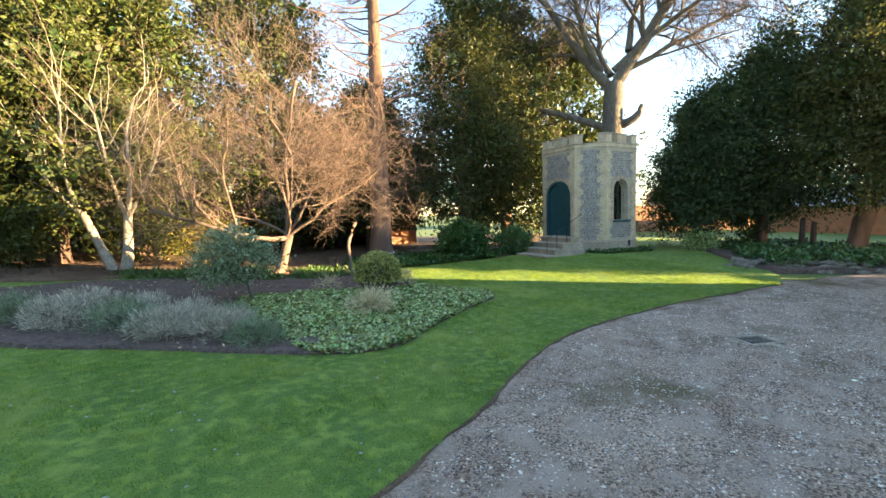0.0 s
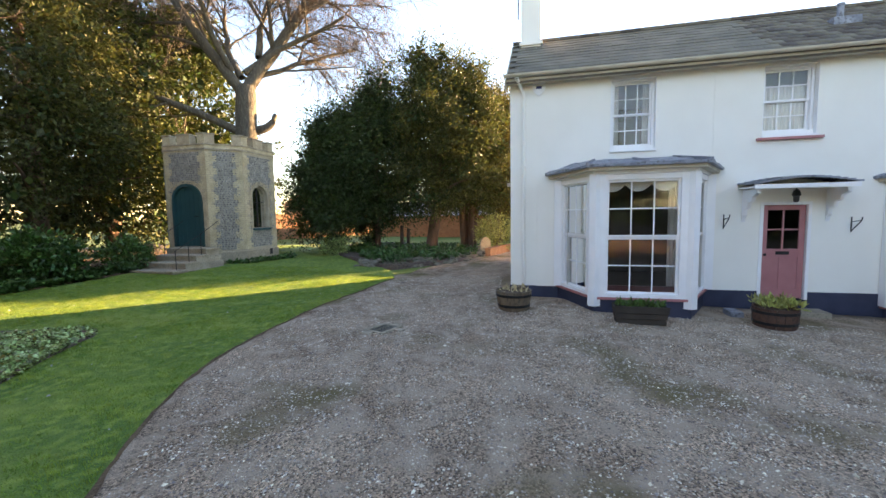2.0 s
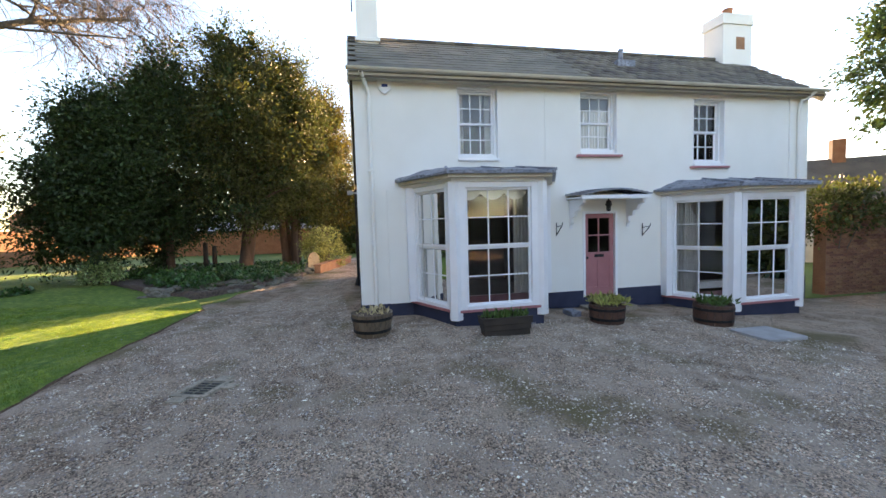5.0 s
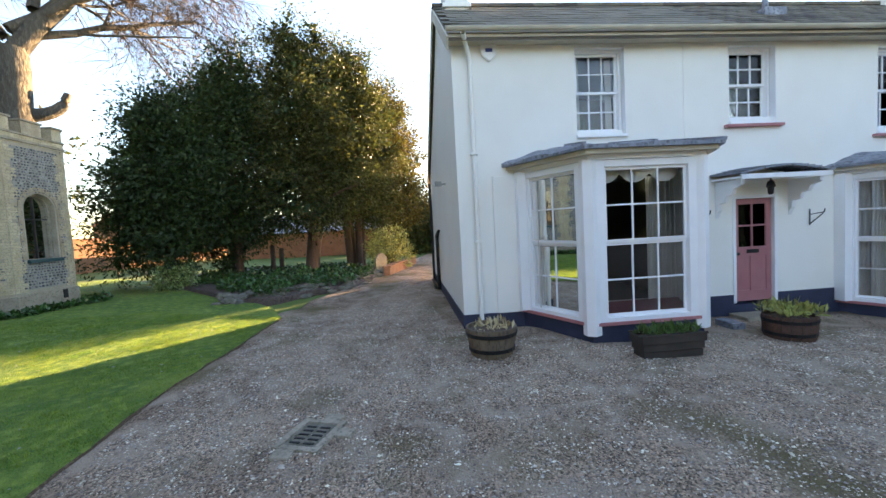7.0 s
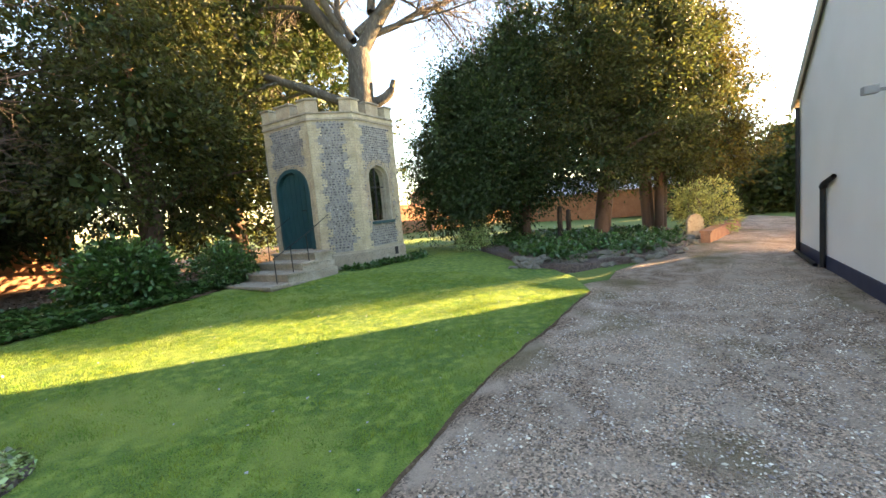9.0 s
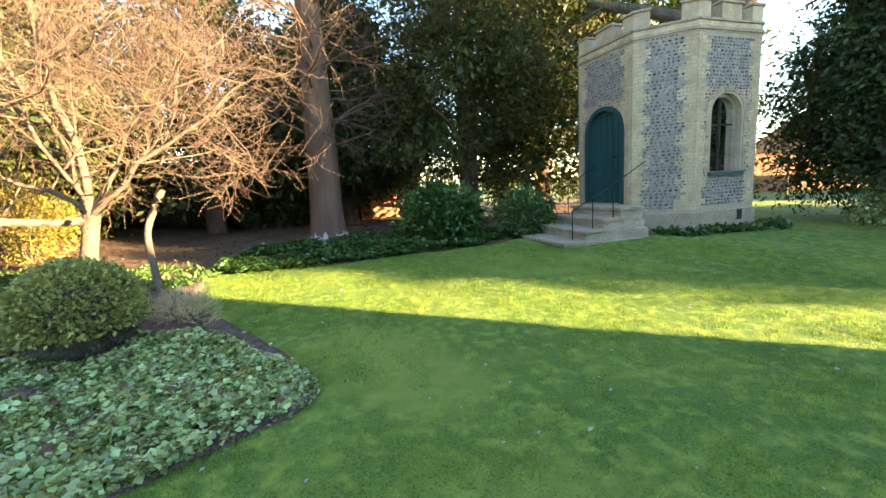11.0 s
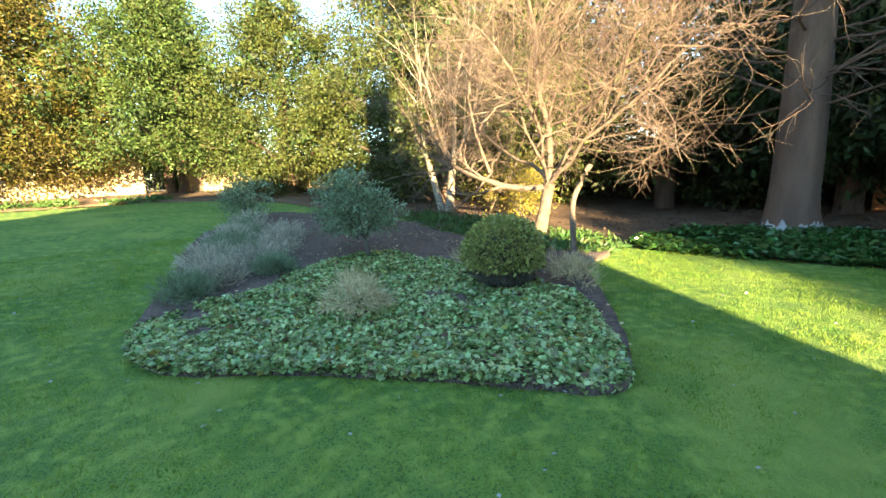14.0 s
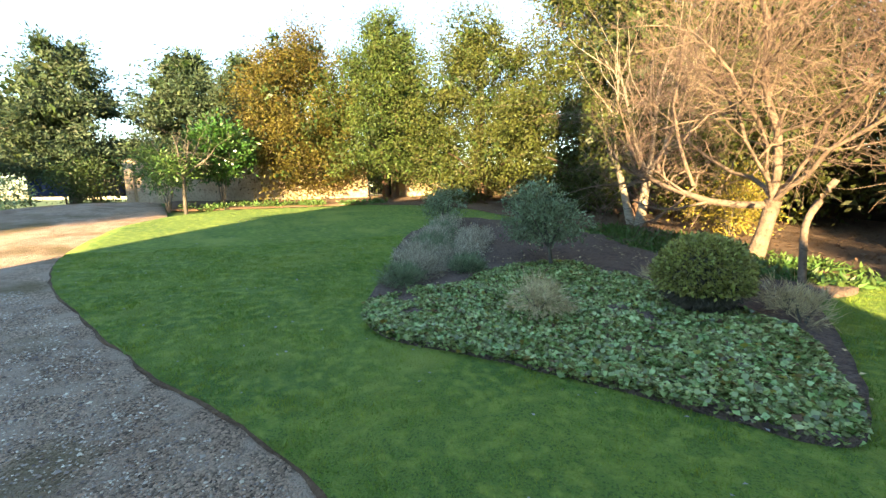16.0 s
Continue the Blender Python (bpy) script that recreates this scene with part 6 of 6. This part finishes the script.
smooth(part("pole", tubes("pole", [catmull([(0, 0, -0.1, 0.055), (-0.06, 0.05, 0.5, 0.05), (-0.08, 0.1, 1.0, 0.045), (0.1, 0.15, 1.45, 0.05), (0.18, 0.18, 1.6, 0.04)], 5, False)], 10), "palebark", prop))
# silvery tree with several stems
bare_tree("silver_tree", -2.6, 14.8, [[(0.15, 0, -0.2, 0.2), (0.25, 0, 0.6, 0.13), (0.3, 0.1, 1.6, 0.11)], [(-0.05, 0, -0.2, 0.16), (-0.4, 0, 0.8, 0.11), (-0.7, 0, 1.7, 0.09)]],
          [((0.3, 0.1, 1.5), (0.1, 0, 1), 3.6, 0.075), ((0.3, 0.1, 1.5), (0.5, 0.2, 0.9), 3.2, 0.06), ((-0.7, 0, 1.6), (-0.3, 0, 1), 3.4, 0.065), ((-0.7, 0, 1.6), (-0.6, 0.1, 0.8), 2.8, 0.05), ((0.3, 0.1, 1.5), (-0.25, -0.3, 1), 3.4, 0.06)],
          [(9, 0.55, 38, 0.08, 0.06), (9, 0.5, 42, 0.12, 0.08), (6, 0.5, 45, 0.2, 0.05)], "pale-stemmed leafless tree with upright shoots", "silverbark", "twig")
# great bare tree behind the tower
bare_tree("ash_tree", 17.6, 14.3, [[(0, 0, -0.3, 0.8), (0, 0, 1.0, 0.60), (0.05, 0, 5.0, 0.50), (0.08, -0.1, 7.4, 0.47), (0.1, -0.12, 8.0, 0.40)]],
          [((0.08, -0.1, 7.7), (0.36, -0.44, 1), 8.5, 0.32), ((0.08, -0.1, 7.5), (-0.42, 0.46, 1), 8.5, 0.28), ((0.05, 0, 5.7), (-0.72, 0.6, 0.55), 7.5, 0.21), ((0.1, -0.1, 8.6), (0.7, -0.6, 0.9), 7.0, 0.18), ((0.1, -0.1, 8.2), (0.6, -0.8, 0.55), 6.5, 0.15), ((0.4, -0.5, 8.9), (0.1, -1.0, 0.9), 5.0, 0.15), ((0.1, 0.1, 8.4), (0.2, 0.7, 1.0), 6.5, 0.17), ((-0.3, 0.3, 8.6), (-0.8, 0.1, 0.9), 5.5, 0.16), ((0.5, -0.6, 9.4), (0.5, 0.2, 1.0), 6.0, 0.18)],
          [(11, 0.52, 42, 0.10, 0.015), (11, 0.55, 48, 0.14, -0.02), (9, 0.62, 42, 0.17, -0.09), (3, 0.75, 32, 0.16, -0.14)], "great leafless ash with hanging twigs behind the tower", "bark", "ashtwig", fine=0.012)
bm = tubes("t", [catmull([(0.1, -0.1, 5.9, 0.26), (0.5, -0.55, 6.0, 0.21), (0.8, -0.9, 6.3, 0.18), (0.9, -1.1, 6.8, 0.10)], 4, False)], 10)
smooth(part("broken_stub", bm, "bark", bpy.data.objects["ash_tree"], "thick broken stub of a lost bough"))
# old conifer trunk with a pale flared foot
bare_tree("old_conifer", 6.05, 16.6, [[(0, 0, -0.25, 0.72), (0, 0, 0.12, 0.56), (0, 0, 0.7, 0.46), (0.03, 0, 2.2, 0.42), (0.05, 0, 6.0, 0.33), (0.1, 0, 14.0, 0.14)]],
          [((0.05, 0, z), (math.cos(a), math.sin(a), 0.05), L, 0.035) for z, a, L in zip(np.linspace(2.6, 13.0, 80), rng.uniform(0, 6.28, 80), rng.uniform(1.2, 3.4, 80))],
          [(7, 0.5, 50, 0.12, 0.02), (6, 0.5, 45, 0.18, 0.01), (3, 0.5, 45, 0.2, 0.0)], "old reddish conifer trunk with bare drooping twigs", "yewbark", "ashtwig")
bm = bmesh.new()
rows = []
for i, a in enumerate(np.linspace(-2.7, -0.2, 44)):
    top = 0.20 + 0.16 * noise.noise((i * 0.35, 0.2, 0.5)) + rng.uniform(-0.03, 0.03)
    rows.append([bm.verts.new((r * math.cos(a), r * math.sin(a), z)) for r, z in ((0.70, -0.12), (0.62 + 0.015 * math.sin(i * 1.3), 0.06), (0.565, top * 0.7), (0.54, top))])
for p, q in zip(rows, rows[1:]):
    for k in range(3):
        bm.faces.new((p[k], q[k], q[k + 1], p[k + 1]))
smooth(part("pale_foot", bm, "concrete", bpy.data.objects["old_conifer"], "whitened flare at the foot of the trunk"))
for i, (x, y, hgt) in enumerate(((-10.9, 1.8, 3.0), (-16.5, -8.0, 5.5))):
    bare_tree("small_bare_tree", x, y, [[(0, 0, -0.2, 0.08), (0.02, 0, 0.6, 0.06), (0, 0.03, hgt * 0.45, 0.05)]],
              [((0, 0.03, hgt * 0.42), (math.cos(a), math.sin(a), 0.9), hgt * 0.5, 0.04) for a in (0.3, 1.6, 2.9, 4.4, 5.5)], [(6, 0.55, 50, 0.14, 0.02), (5, 0.5, 50, 0.2, 0.0), (3, 0.5, 45, 0.2, 0)], "small leafless garden tree near the wall", "bark", "ashtwig")
bare_tree("sapling", 24.0, 15.8, [[(0, 0, -0.2, 0.05), (0.02, 0, 0.9, 0.04), (0, 0, 1.8, 0.035)]], [((0, 0, 1.7), (math.cos(a), math.sin(a), 0.35), 1.2, 0.025) for a in (0.2, 2.2, 3.4, 5.0)], [(5, 0.5, 50, 0.14, 0.0), (3, 0.5, 50, 0.2, 0), (2, 0.5, 45, 0.2, 0)], "young leafless tree on the far lawn", "bark", "ashtwig")


def bush(name, x, y, rx, ry, h, label, material, n=5000, size=0.1, aspect=0.5, z0=0.0, spread=0.09, stems=6, droop=0.0, inner=0.2, cat="bush"):
    """A rounded leafy bush on short stems."""
    zg = float(G(x, y)) + 0.03
    t = thing(name, x, y, zg, label, cat)
    blobs = [(0, 0, z0 + (h - z0) * 0.5, rx, ry, (h - z0) * 0.5)]
    for i in range(5):
        a = rng.uniform(0, 6.28)
        blobs.append((rx * 0.5 * math.cos(a), ry * 0.5 * math.sin(a), z0 + (h - z0) * rng.uniform(0.3, 0.7), rx * 0.55, ry * 0.55, (h - z0) * 0.32))
    p, out = crown_points(blobs, max(20, n // 25), 25, spread, inner)
    p[:, 2] = np.maximum(p[:, 2], 0.01)
    part("leaves", leaf_mesh("leaves", p, size, aspect, droop, 0.0, out), material, t)
    lines = []
    for i in range(stems):
        a = 6.28 * i / stems + rng.uniform(0, 0.5)
        lines.append([(0.03 * math.cos(a), 0.03 * math.sin(a), -0.1, 0.022), (0.2 * rx * math.cos(a), 0.2 * ry * math.sin(a), h * 0.35, 0.015), (0.55 * rx * math.cos(a), 0.55 * ry * math.sin(a), h * 0.7, 0.006)])
    part("stemwork", tubes("stemwork", lines, 5), "bark", t)
    return t


bush("laurel_bush", 8.7, 14.25, 0.8, 0.75, 1.2, "rounded glossy green laurel bush", "laurel", 6500, 0.15, 0.42, spread=0.12)
bush("laurel_bush", 10.35, 13.0, 0.58, 0.55, 0.95, "clipped dark green bush beside the tower steps", "laurel", 6500, 0.08, 0.5)
# clipped box ball
t = thing("box_ball", 3.25, 9.25, float(G(3.25, 9.25)) + 0.04, "clipped olive-green box ball in the flower bed", "topiary")
d = unit(15000)
rad = 1 + 0.05 * rng.normal(size=(15000, 1))
low = d[:, 2] < -0.35
p = d * np.array([0.50, 0.50, 0.46]) * rad + np.array([0, 0, 0.47])
part("leaves", leaf_mesh("leaves", p[~low], 0.05, 0.6, 0, 0, d[~low]), "box", t)
part("bare_stems", leaf_mesh("bare_stems", p[low][:1500] * [0.92, 0.92, 1], 0.08, 0.12, 0, 0, d[low][:1500]), "bark", t, "brown bare stems low on the ball")
smooth(part("core", lathe(bmesh.new(), [(0.25, 0.0), (0.40, 0.2), (0.45, 0.47), (0.38, 0.72), (0.15, 0.86)], 18), "bark", t))
# small round-headed shrub
sx, sy = 0.52, 9.12
t = thing("standard_shrub", sx, sy, float(G(sx, sy)) + 0.03, "small grey-green shrub with a broad open head on a leaning stem", "shrub")
smooth(part("stem", tubes("stem", [catmull([(0, 0, -0.1, 0.045), (-0.05, 0.0, 0.3, 0.035), (-0.2, 0.0, 0.75, 0.03), (-0.3, 0.05, 1.2, 0.012)], 4, False)] + [catmull([(-0.08, 0, 0.4, 0.022), (-0.2 + 0.35 * math.cos(a), 0.35 * math.sin(a), 0.8, 0.014), (-0.25 + 0.6 * math.cos(a), 0.6 * math.sin(a), 1.1, 0.006)], 4, False) for a in (0.2, 1.4, 2.7, 3.8, 5.2)], 7), "bark", t))
p, out = crown_points([(-0.25, 0.0, 0.98, 0.58, 0.58, 0.42), (0.1, 0.15, 0.85, 0.42, 0.42, 0.28), (-0.6, -0.1, 0.85, 0.38, 0.38, 0.28), (-0.3, -0.2, 1.25, 0.36, 0.36, 0.22)], 260, 25, 0.075)
part("leaves", leaf_mesh("leaves", p, 0.07, 0.45, 0.0, 0.0, out), "greyleaf", t)
bush("straw_shrub", 2.4, 7.4, 0.3, 0.3, 0.40, "dry straw-coloured wiry little shrub", "straw", 2400, 0.13, 0.06, z0=0.05, spread=0.06, stems=5)
for i, (x, y, r, h) in enumerate(((-0.05, 6.75, 0.42, 0.36), (0.35, 6.25, 0.34, 0.30), (-0.75, 7.0, 0.44, 0.40), (-0.55, 7.75, 0.42, 0.38), (-1.35, 7.5, 0.45, 0.42), (-1.2, 8.3, 0.4, 0.36), (-2.1, 7.9, 0.45, 0.42), (-2.8, 8.4, 0.45, 0.42), (-3.6, 8.9, 0.45, 0.42), (-2.0, 8.9, 0.4, 0.36), (0.05, 7.6, 0.3, 0.26))):
    bush("lavender_clump", x, y, r * 0.86, r * 0.86, h, "grey-brown clipped lavender clump", "greyleaf" if i % 3 == 1 else "lavender", 3000, 0.10, 0.09, 0.0, 0.04, 4, -0.7)
for x, y in ((3.9, 9.9), (4.15, 9.6), (3.7, 10.25), (2.2, 9.9)):
    bush("dead_flower_clump", x, y, 0.2, 0.2, 0.34, "pale brown dead flower stalks in the bed", "straw", 500, 0.14, 0.05, 0.02, 0.04, 3, -0.8)
bush("rose_shrub", -4.6, 9.3, 0.5, 0.5, 1.1, "thin grey-green shrub at the end of the bed", "greyleaf", 2500, 0.08, 0.4, 0.2)
bush("golden_shrub", -0.3, 15.6, 0.9, 0.8, 1.7, "golden yellow leafless shrub in sun", "goldshrub", 4000, 0.1, 0.3, 0.1, 0.15)
bush("mixed_shrub", -2.0, 18.0, 1.2, 1.0, 1.8, "green shrub under the trees", "westyew", 4500, 0.12, 0.4, 0.1, 0.16)
bush("mixed_shrub", -5.5, 15.6, 1.3, 1.0, 1.7, "green shrub under the trees", "westyew", 4500, 0.12, 0.4, 0.1, 0.16)
bush("laurel_tree", -12.6, 2.9, 1.0, 1.0, 3.3, "bright glossy green laurel on a bare stem", "laurel", 7000, 0.17, 0.42, 1.2, 0.16)
bush("green_shrub", -11.4, 1.2, 1.1, 0.9, 2.2, "loose light green shrub by the drive", "daff", 4500, 0.12, 0.4, 0.9, 0.16)
bush("yew_stub", 17.2, 9.6, 0.55, 0.5, 0.85, "small dark clipped bush at the rockery's edge", "ivy", 3500, 0.08, 0.5)
bush("round_bush", 21.2, 2.6, 0.85, 0.85, 1.7, "rounded yellow-green clipped bush by the drive", "box", 6000, 0.09, 0.5)
bush("wall_ivy", 10.6, -12.3, 0.9, 1.1, 2.9, "green ivy spilling over the brick wall", "westyew", 4500, 0.12, 0.5, 1.7, 0.14)
bush("dark_shrub", -17.0, -6.5, 1.8, 1.5, 1.5, "dark low shrubs by the drive entrance", "ivy", 4500, 0.12, 0.5, 0.0, 0.18)
bush("dark_shrub", -16.8, -2.6, 1.2, 1.2, 1.7, "dark low shrubs by the drive entrance", "yew", 4500, 0.12, 0.5, 0.0, 0.18)

# ---- ground cover ----


def scatter(poly, n):
    o = np.array(poly)
    lo, hi = o.min(0), o.max(0)
    p = rng.uniform(lo, hi, (n, 2))
    return p[inside(o, p[:, 0], p[:, 1])]


def cover_patch(name, poly, n, size, h, label, material, aspect=1.0, flat=0.7, lift=0.06, cat="ground cover", clump=0.0):
    p = scatter(poly, n)
    if clump:
        nn = np.array([noise.noise((a * 0.9, b * 0.9, 3.1)) + 0.6 * noise.noise((a * 2.7, b * 2.7, 1.1)) for a, b in p])
        p = p[nn > clump - 0.6 + rng.uniform(0, 0.5, len(p))]
    bumps = np.array([0.5 + 0.5 * noise.noise((a * 2.2, b * 2.2, 0.7)) for a, b in p])
    z = G(p[:, 0], p[:, 1]) + lift + h * bumps * rng.uniform(0.1, 1, len(p))
    ob = part(name, leaf_mesh(name, np.column_stack([p, z]), size, aspect, -0.1, flat), material)
    return tagged(ob, label, cat, kind="stuff")


IVY = catmull([(1.05, 5.54), (2.15, 5.43), (3.38, 6.33), (4.78, 7.12), (5.36, 7.42), (5.3, 7.9), (4.74, 8.75), (4.25, 9.25), (3.4, 9.6), (2.6, 9.5), (1.6, 9.8), (0.5, 9.6), (0.2, 8.8), (0.3, 7.9), (0.75, 7.0), (0.75, 6.2)], 8)
cover_patch("ivy_cover", IVY, 200000, 0.05, 0.12, "low glossy ivy covering the bed", "ivy", clump=-0.02, flat=0.6)
cover_patch("ivy_cover", catmull([(3.9, 12.6), (7.1, 12.4), (9.4, 12.4), (10.2, 12.9), (10.2, 14.6), (7.5, 16.2), (4.4, 15.6)], 6), 40000, 0.085, 0.16, "low ivy along the edge of the lawn", "laurel", clump=0.12)
cover_patch("yellow_leaves", IVY, 9000, 0.06, 0.12, "yellowing leaves among the ivy", "goldshrub", clump=0.1)
cover_patch("brown_leaves", IVY, 4500, 0.06, 0.12, "withered brown leaves among the ivy", "litter", clump=0.1)
cover_patch("bulb_leaves", catmull([(3.5, 11.6), (3.6, 13.0), (0.5, 14.2), (-2.2, 13.6), (-2.0, 12.3), (1.0, 11.6)], 6), 16000, 0.16, 0.1, "fresh green bulb leaves in sun", "daff", 0.25, 0.0, clump=0.3)
cover_patch("tower_ivy", np.array([(12.75, 10.55), (15.3, 10.3), (15.9, 10.9), (15.0, 10.74), (13.1, 10.74), (12.6, 11.2), (12.3, 11.1)]), 3000, 0.11, 0.16, "low green ivy along the foot of the tower", "laurel", 0.7, 0.3)
cover_patch("border_plants", catmull([(-11.0, 2.0), (-12.0, 5.5), (-11.2, 9.0), (-12.2, 9.2), (-13.0, 5.5), (-12.2, 1.8)], 6), 9000, 0.16, 0.15, "low mixed leaves along the wall border", "daff", 0.3, 0.0, clump=0.4)
cover_patch("rockery_plants", catmull([(14.6, 6.3), (15.3, 5.1), (16.7, 3.7), (19, 3.3), (22, 4.4), (22, 9), (19.5, 10.3), (17.3, 8.6)], 6), 24000, 0.14, 0.4, "leafy plants over the rockery", "laurel", 0.5, 0.2, 0.15, clump=0.3)
cover_patch("fallen_leaves", np.concatenate([EDGE_S, [(-8, 8), (1, 5.6), (5.5, 7.8), (4.5, 10.5), (11, 10)]]), 700, 0.035, 0.004, "tiny pale fallen leaves and petals on the lawn", "concrete", 0.8, 0.8, 0.055)
cover_patch("fallen_leaves", BED_S, 3500, 0.06, 0.01, "scattered brown fallen leaves on the soil", "straw", 0.7, 0.8, 0.07)
cover_patch("fallen_leaves", catmull([(3.7, 13.5), (9, 14), (12, 17), (8, 22), (-8, 22), (-10, 14), (-4, 13)], 5), 12000, 0.08, 0.01, "brown fallen leaves under the trees", "litter", 0.7, 0.8, 0.06)

# grass blades near the walk
def grass(n, poly, hmax, label):
    p = scatter(poly, n)
    p = p[~inside(BED_S, p[:, 0], p[:, 1])]
    m = len(p)
    z = G(p[:, 0], p[:, 1]) + 0.025
    tuft = np.array([noise.noise((u * 4.5, v * 4.5, 2.3)) + 0.7 * noise.noise((u * 11, v * 11, 5.3)) for u, v in p])
    h = hmax * rng.uniform(0.4, 1.0, m) * np.clip(0.75 + 0.7 * tuft, 0.3, 1.5)
    a = rng.uniform(0, 6.28, m)
    w = 0.0035
    lean = rng.normal(0, 0.4, (m, 2)) * h[:, None]
    b0 = np.column_stack([p[:, 0] - w * np.cos(a), p[:, 1] - w * np.sin(a), z])
    b1 = np.column_stack([p[:, 0] + w * np.cos(a), p[:, 1] + w * np.sin(a), z])
    tip = np.column_stack([p + lean, z + h])
    v = np.stack([b0, b1, tip], 1).reshape(-1, 3)
    ob = part("grass", raw_mesh("grass", v, np.arange(3 * m).reshape(m, 3)), "blades")
    tagged(ob, label, "grass", kind="stuff")


grass(500000, np.concatenate([EDGE_S[EDGE_S[:, 0] > -4], [(-4, 7.8), (1.0, 5.7), (5.3, 7.8), (3.9, 10.8), (3.8, 12.5), (9.4, 12.4), (10.3, 11.5), (12.2, 10.6), (13.4, 8)]]), 0.045, "short grass blades of the lawn")

# gravel stones near the walk
def gravel_stones(n, poly):
    p = scatter(poly, n)
    m = len(p)
    oc = np.array([(1, 0, 0), (0, 1, 0), (-1, 0, 0), (0, -1, 0), (0, 0, 1)], float)
    tri = np.array([(0, 1, 4), (1, 2, 4), (2, 3, 4), (3, 0, 4)])
    s = rng.gamma(2.6, 0.0019, m)[:, None, None] + 0.003
    a = rng.uniform(0, 6.28, m)
    c, q = np.cos(a), np.sin(a)
    v = oc[None] * s * rng.uniform(0.6, 1.3, (m, 5, 1)) * np.array([1.2, 0.85, 0.75])
    x = v[..., 0] * c[:, None] - v[..., 1] * q[:, None] + p[:, :1]
    y = v[..., 0] * q[:, None] + v[..., 1] * c[:, None] + p[:, 1:]
    z = v[..., 2] + (G(p[:, 0], p[:, 1]) + 0.001)[:, None]
    me = raw_mesh("gravel_stones", np.stack([x, y, z], -1).reshape(-1, 3), (tri[None] + 5 * np.arange(m)[:, None, None]).reshape(-1, 3))
    tagged(part("gravel_stones", me, "stones"), "loose pale and grey gravel stones", "gravel", kind="stuff")


gravel_stones(170000, np.concatenate([[(0.3, 2.1), (2.0, 3.0), (4.2, 4.3), (7.0, 4.8), (12.0, 4.6), (13.5, 1.5)], [(10.0, 1.3), (9.0, -0.6), (8.9, -3.0), (8.8, -6.5), (6.0, -6.5), (4.0, -3.5), (0.5, -1.5), (-1.5, 0.9)]]))

# rockery stones
stone_pts = catmull([(14.3, 6.9), (14.7, 6.1), (15.3, 5.0), (16.6, 3.7), (18.6, 3.2), (20.4, 3.0)], 8, False)
for i in range(84):
    u = (i * 0.6180339) % 1 * (len(stone_pts) - 1)
    x, y = stone_pts[int(u)] + (stone_pts[min(int(u) + 1, len(stone_pts) - 1)] - stone_pts[int(u)]) * (u % 1)
    lay = i % 3
    bm = bmesh.new()
    bmesh.ops.create_icosphere(bm, subdivisions=2, radius=1.0)
    s = (rng.uniform(0.12, 0.30), rng.uniform(0.10, 0.2), rng.uniform(0.05, 0.11))
    for v in bm.verts:
        v.co *= 1 + 0.45 * noise.noise(v.co * 1.3 + Vector((i, 0, 0)))
        v.co = Vector((v.co.x * s[0], v.co.y * s[1], v.co.z * s[2]))
    ob = part("rockery_stone", bm, "rock")
    ob.matrix_world = pose(x + rng.normal(0, 0.10) + 0.14 * lay, y + rng.normal(0, 0.10) + 0.12 * lay, float(G(x, y)) + 0.01 + 0.08 * lay, rng.normal(0, 9), rng.normal(0, 9), rng.uniform(0, 180))
    tagged(ob, "rough weathered stone edging the rockery", "stone", "rockery stones")
# two old posts and a carved stone on the rockery
for x, y, h in ((20.3, 7.4, 1.25), (20.6, 7.15, 1.1)):
    bm = lathe(bmesh.new(), [(0.10, -0.2), (0.095, h * 0.6), (0.085, h), (0.03, h + 0.03)], 10)
    ob = part("old_post", bm, "darkwood")
    ob.matrix_world = pose(x, y, float(G(x, y)) + 0.1, 2, -3, 0)
    tagged(ob, "dark weathered timber post on the rockery", "post", "rockery posts")
bm = prism(bmesh.new(), [(-0.25, 0.0), (0.25, 0.0), (0.25, 0.55), (0.16, 0.72), (0.0, 0.8), (-0.16, 0.72), (-0.25, 0.55)], -0.06, 0.06)
bmesh.ops.bevel(bm, geom=bm.edges[:], offset=0.015, segments=2, affect="EDGES")
ob = part("round_headed_stone", bm, "garden_wall")
ob.matrix_world = pose(19.9, 3.0, float(G(19.9, 3.0)) + 0.05, 90, 0, -68)
tagged(ob, "pale round-headed stone slab beside the drive", "stone slab")
w, L, h = brick_wall("low_wall", 18.9, 2.75, 23.5, 1.6, 0.3, "low brick edging wall along the drive", t=0.25)
# unseen evergreen added to shade the west end of the drive
yew(5.0, -15.2, 6.0, 2.7, 0.2, "unseen dark evergreen added south of the drive for reflections and shade", "oliveyew", (0, 0), 320, 60, 1, 4, 0.26, "south evergreens", 0.3)
